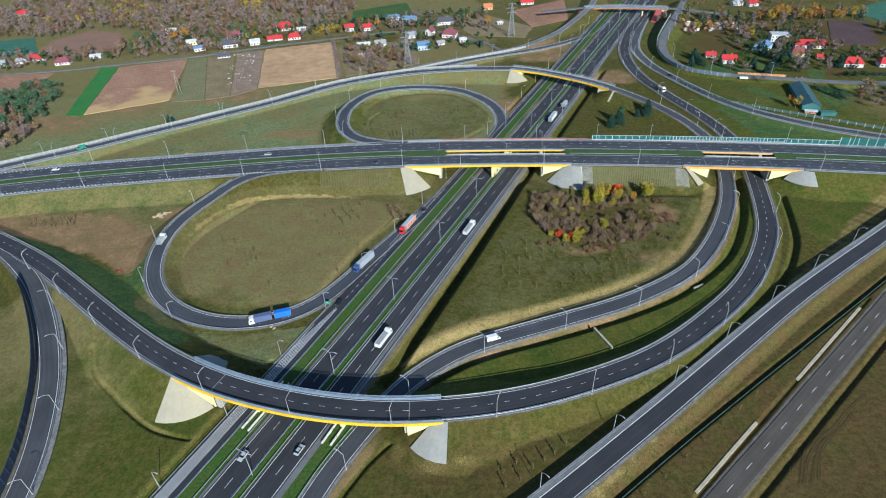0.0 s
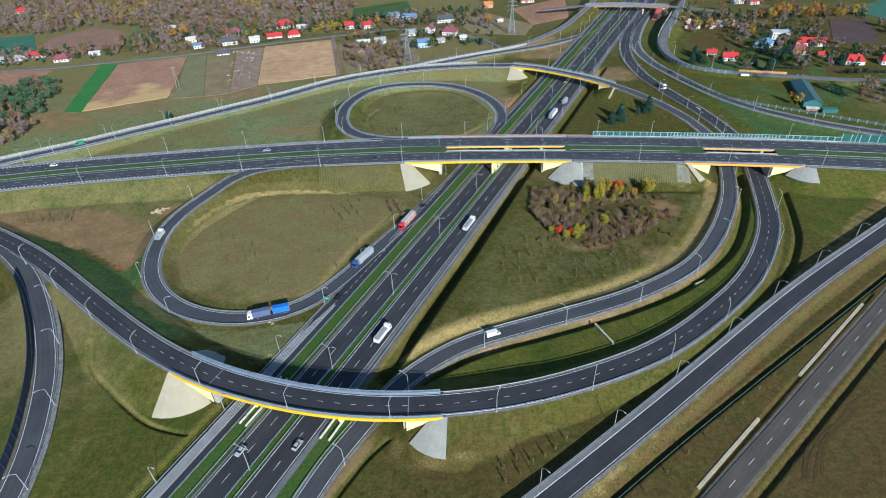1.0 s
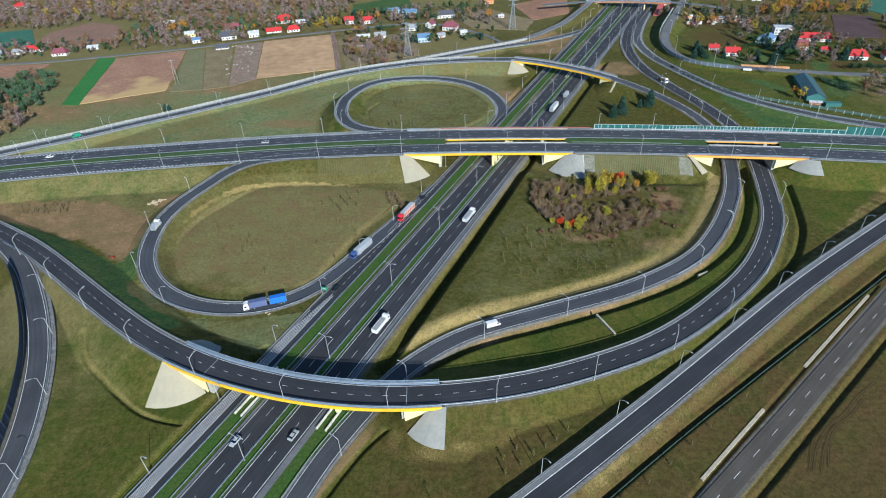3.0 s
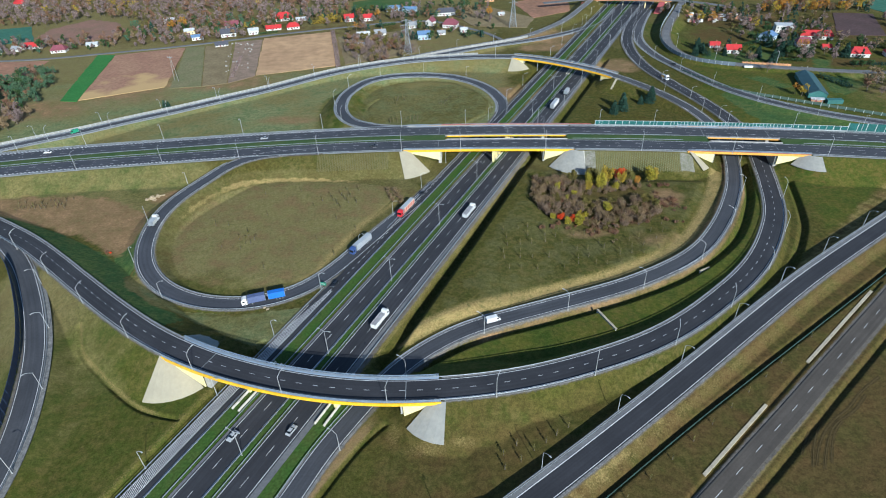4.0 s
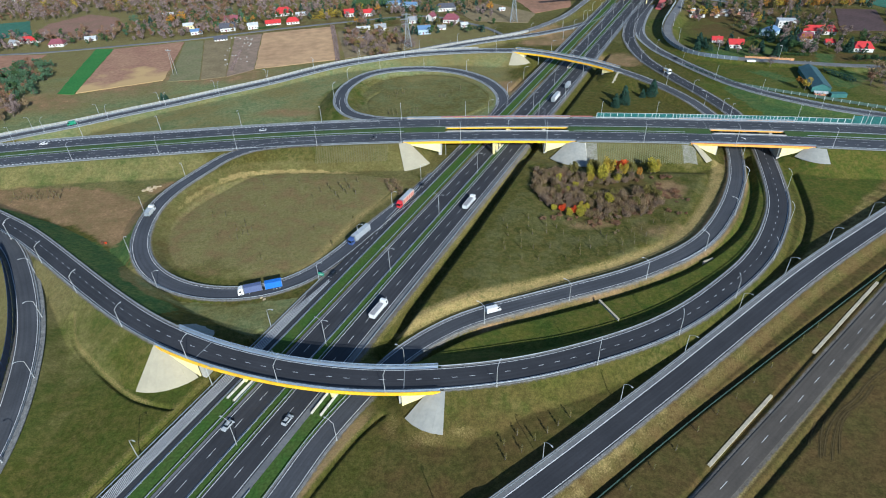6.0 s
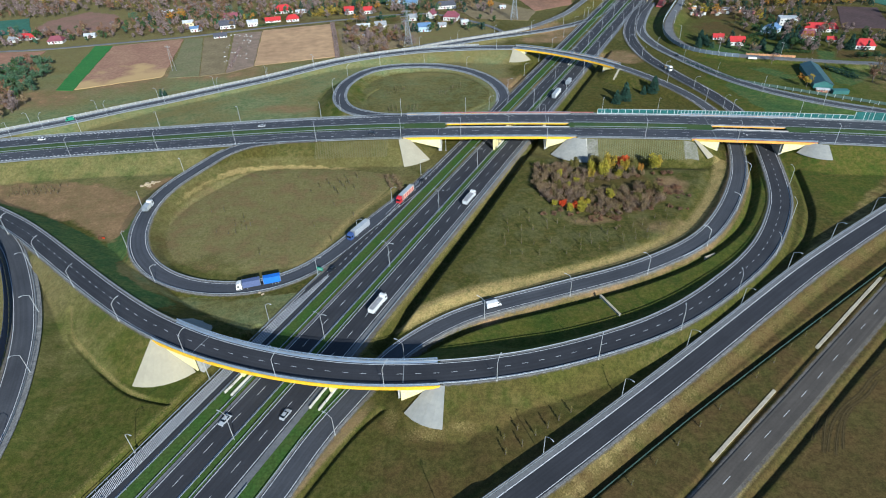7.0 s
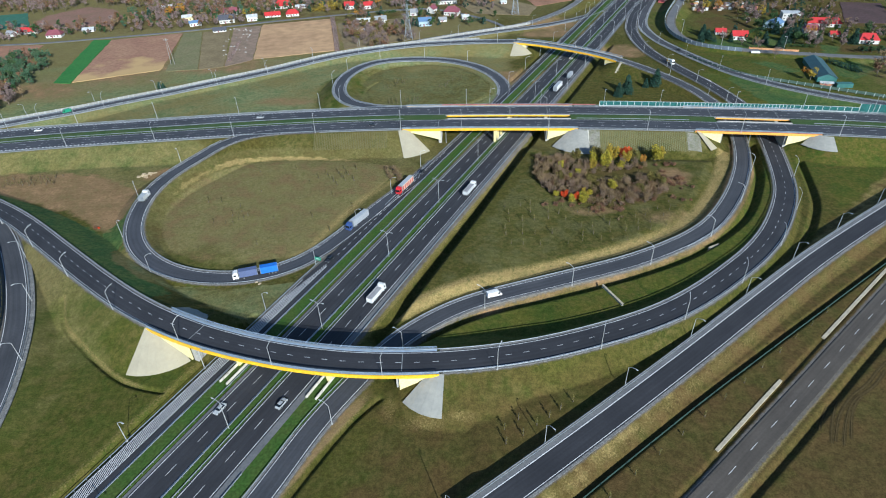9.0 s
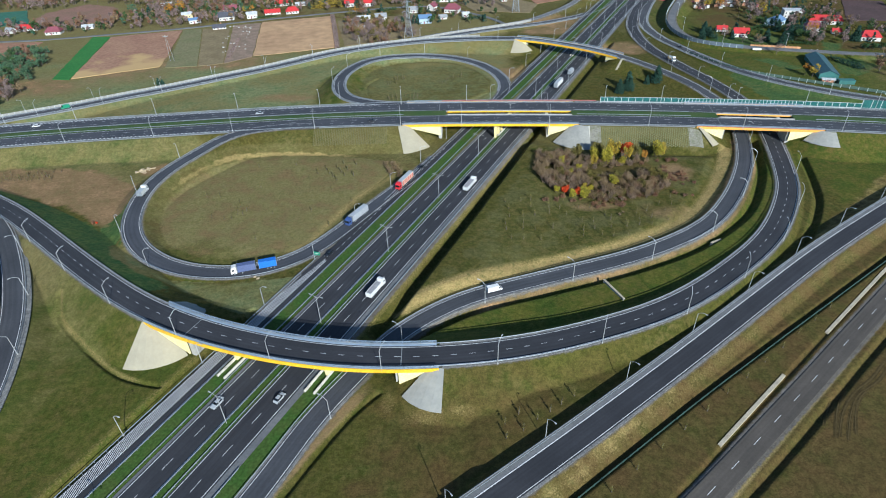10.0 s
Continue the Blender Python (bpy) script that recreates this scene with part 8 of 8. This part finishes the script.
# young saplings in rows
rs = np.random.RandomState(31)
sapling = thing("sapling", (0, 0, -80), "slim young sapling tied to a stake in the grass", "sapling", "planted saplings")
part("stem", Soup().tube((0, 0, -0.2), (0, 0, 2.3), 0.06, 0.03, 5).data(), BARK, sapling)
part("stake", Soup().tube((0.16, 0, -0.2), (0.16, 0, 1.5), 0.05, 0.05, 4).data(), BARK, sapling)
part("leaves", quad_mesh("leaves", leaf_quads(rs, [(0, 0, 1.9), (0.05, 0, 1.3), (0, 0.05, 0.8)], [0.36, 0.34, 0.26], 16, 0.24, 1.2), LEAF["olive"]), None, sapling)


def rows_of(x0, y0, dx, dy, nx_, ny_, poly=None, jitter=1.2, share=1.0, skew=0.3):
    for i in range(nx_):
        for j in range(ny_):
            x = x0 + i * dx + j * skew + rng.uniform(-jitter, jitter)
            y = y0 + j * dy + i * skew * 0.6 + rng.uniform(-jitter, jitter)
            if rng.random() > share or (poly and not inside(np.array([x]), np.array([y]), poly)[0]):
                continue
            plant(sapling, x, y, rng.uniform(0.85, 1.5), rng.uniform(0, 360))


rows_of(28, 205, 6.5, 6.0, 13, 6, INNER_FIELD, 1.4, 0.8)
rows_of(-118, 212, 9.0, 8.0, 10, 10, LOOP_FIELD, 3.0, 0.22)
rows_of(-101, 232, 3.6, 3.2, 3, 4, LOOP_FIELD, 0.7, 0.9)
for x, y in ((-64.3, 273.7), (-60.4, 277.9), (-55.7, 270.0), (-53.5, 266.2), (-54.5, 278.7), (-50.0, 270.9), (-49.2, 277.1), (-45.2, 270.5), (-45.3, 283.3), (-58.5, 274.2), (-52.3, 274.6)):
    plant(sapling, x, y, 1.5, rng.uniform(0, 360))
for a, b in ((-38, 405), (-31, 414), (1, 404), (9, 414), (-33, 374), (-22, 375)):
    rows_of(a, b, 2.6, 5.0, 4, 2, FAR_FIELD, 0.8, 0.75)
for x, y in ((16.5, 110.8), (16.5, 105.8), (21.1, 114.3), (21.7, 108.5), (26.2, 112.0), (30.6, 114.8), (34.5, 117.4), (38.8, 120.3)):
    plant(sapling, x, y, 1.45, rng.uniform(0, 360))
rows_of(-236, 277, 3.2, 2.6, 10, 4, None, 0.7, 0.7)
for k in range(-3, 9):
    plant(sapling, 68.7 + k * 8.78, 107.4 + k * 6.28, 1.25, rng.uniform(0, 360))
for m_ in (*MODELS.values(), *SHRUBS.values(), sapling):
    for o in (*m_.children_recursive, m_):
        bpy.data.objects.remove(o)


# ---- small things ----
for x0, y0, x1, y1 in ((61.5, 175.5, 66.0, 164.0), (112.5, 199.5, 117.5, 201.8)):
    d = Vector((x1 - x0, y1 - y0, 0))
    m = Matrix.Translation((x0, y0, ground_z((x0 + x1) / 2, (y0 + y1) / 2))) @ Matrix.Rotation(math.atan2(d.y, d.x), 4, "Z")
    ob = thing("culvert", (0, 0, 0), "pale concrete culvert headwall between two ditches", "culvert")
    part("headwall", Soup().box(0, -0.35, -1.8, d.length, 0.35, 0.75, m).data(), CONCRETE, ob)
    part("coping", Soup().box(-0.15, -0.42, 0.75, d.length + 0.15, 0.42, 0.92, m).data(), EDGING, ob)
ob = thing("exit_sign", (-53.0, 199.6, 0), "small green exit sign on two posts at the gore", "sign", turn=-20)
for u in (-0.7, 0.7):
    part("post", Soup().tube((u, 0, -0.3), (u, 0, 2.0), 0.06, n=6).data(), STEEL, ob)
part("panel", Soup().box(-1.3, -0.06, 1.0, 1.3, 0.06, 2.6).data(), coat("green_sign", (0.02, 0.28, 0.17), 0.4), ob)
part("arrow_bar", Soup().box(-0.8, -0.075, 1.6, 0.8, -0.062, 1.95).data(), WALLS["white"], ob)
PALE_SPOIL = material("pale_spoil", (0.52, 0.43, 0.29), 0.95, second=(0.36, 0.27, 0.17), scale=1.2, fine=2.0, grit=0.3)
for x, y, r_ in ((-160.9, 284.7, 2.6), (-158.4, 286.6, 2.0), (-163.4, 283.6, 1.6), (-156.2, 287.6, 1.3), (-162.0, 286.6, 1.5), (-159.2, 282.6, 1.2), (-75, 186.5, 0.9), (-76.5, 187.2, 0.7), (-171.3, 362.8, 2.2), (-168.6, 363.4, 1.4)):
    bm = bmesh.new()
    bmesh.ops.create_icosphere(bm, subdivisions=3, radius=r_)
    for v in bm.verts:
        v.co *= 0.7 + 0.5 * noise.noise(v.co * 0.9 + Vector((x, y, 0))) + 0.25 * noise.noise(v.co * 2.6 + Vector((y, x, 0)))
        v.co.z *= 0.5
    ob = part("spoil_heap", bm, PALE_SPOIL)
    ob.location = (x, y, ground_z(x, y))
    tagged(ob, "pale heap of sandy spoil beside the ramp", "spoil heap", "spoil heaps")
ob = thing("parked_car_lane", (247, 452, ground_z(247, 452)), "white parked trailer on the grass by the lane", "trailer", turn=-15)
ob.name = "trailer"
part("body", slab_profile([(-3, 0.5), (3, 0.5), (3.4, 1.3), (2.6, 1.7), (-3, 1.6)], -1.1, 1.1, 0.15), coat(*WHITE), ob)
for y in (-0.9, 0.9):
    wheel(ob, 0, y, 0.35)
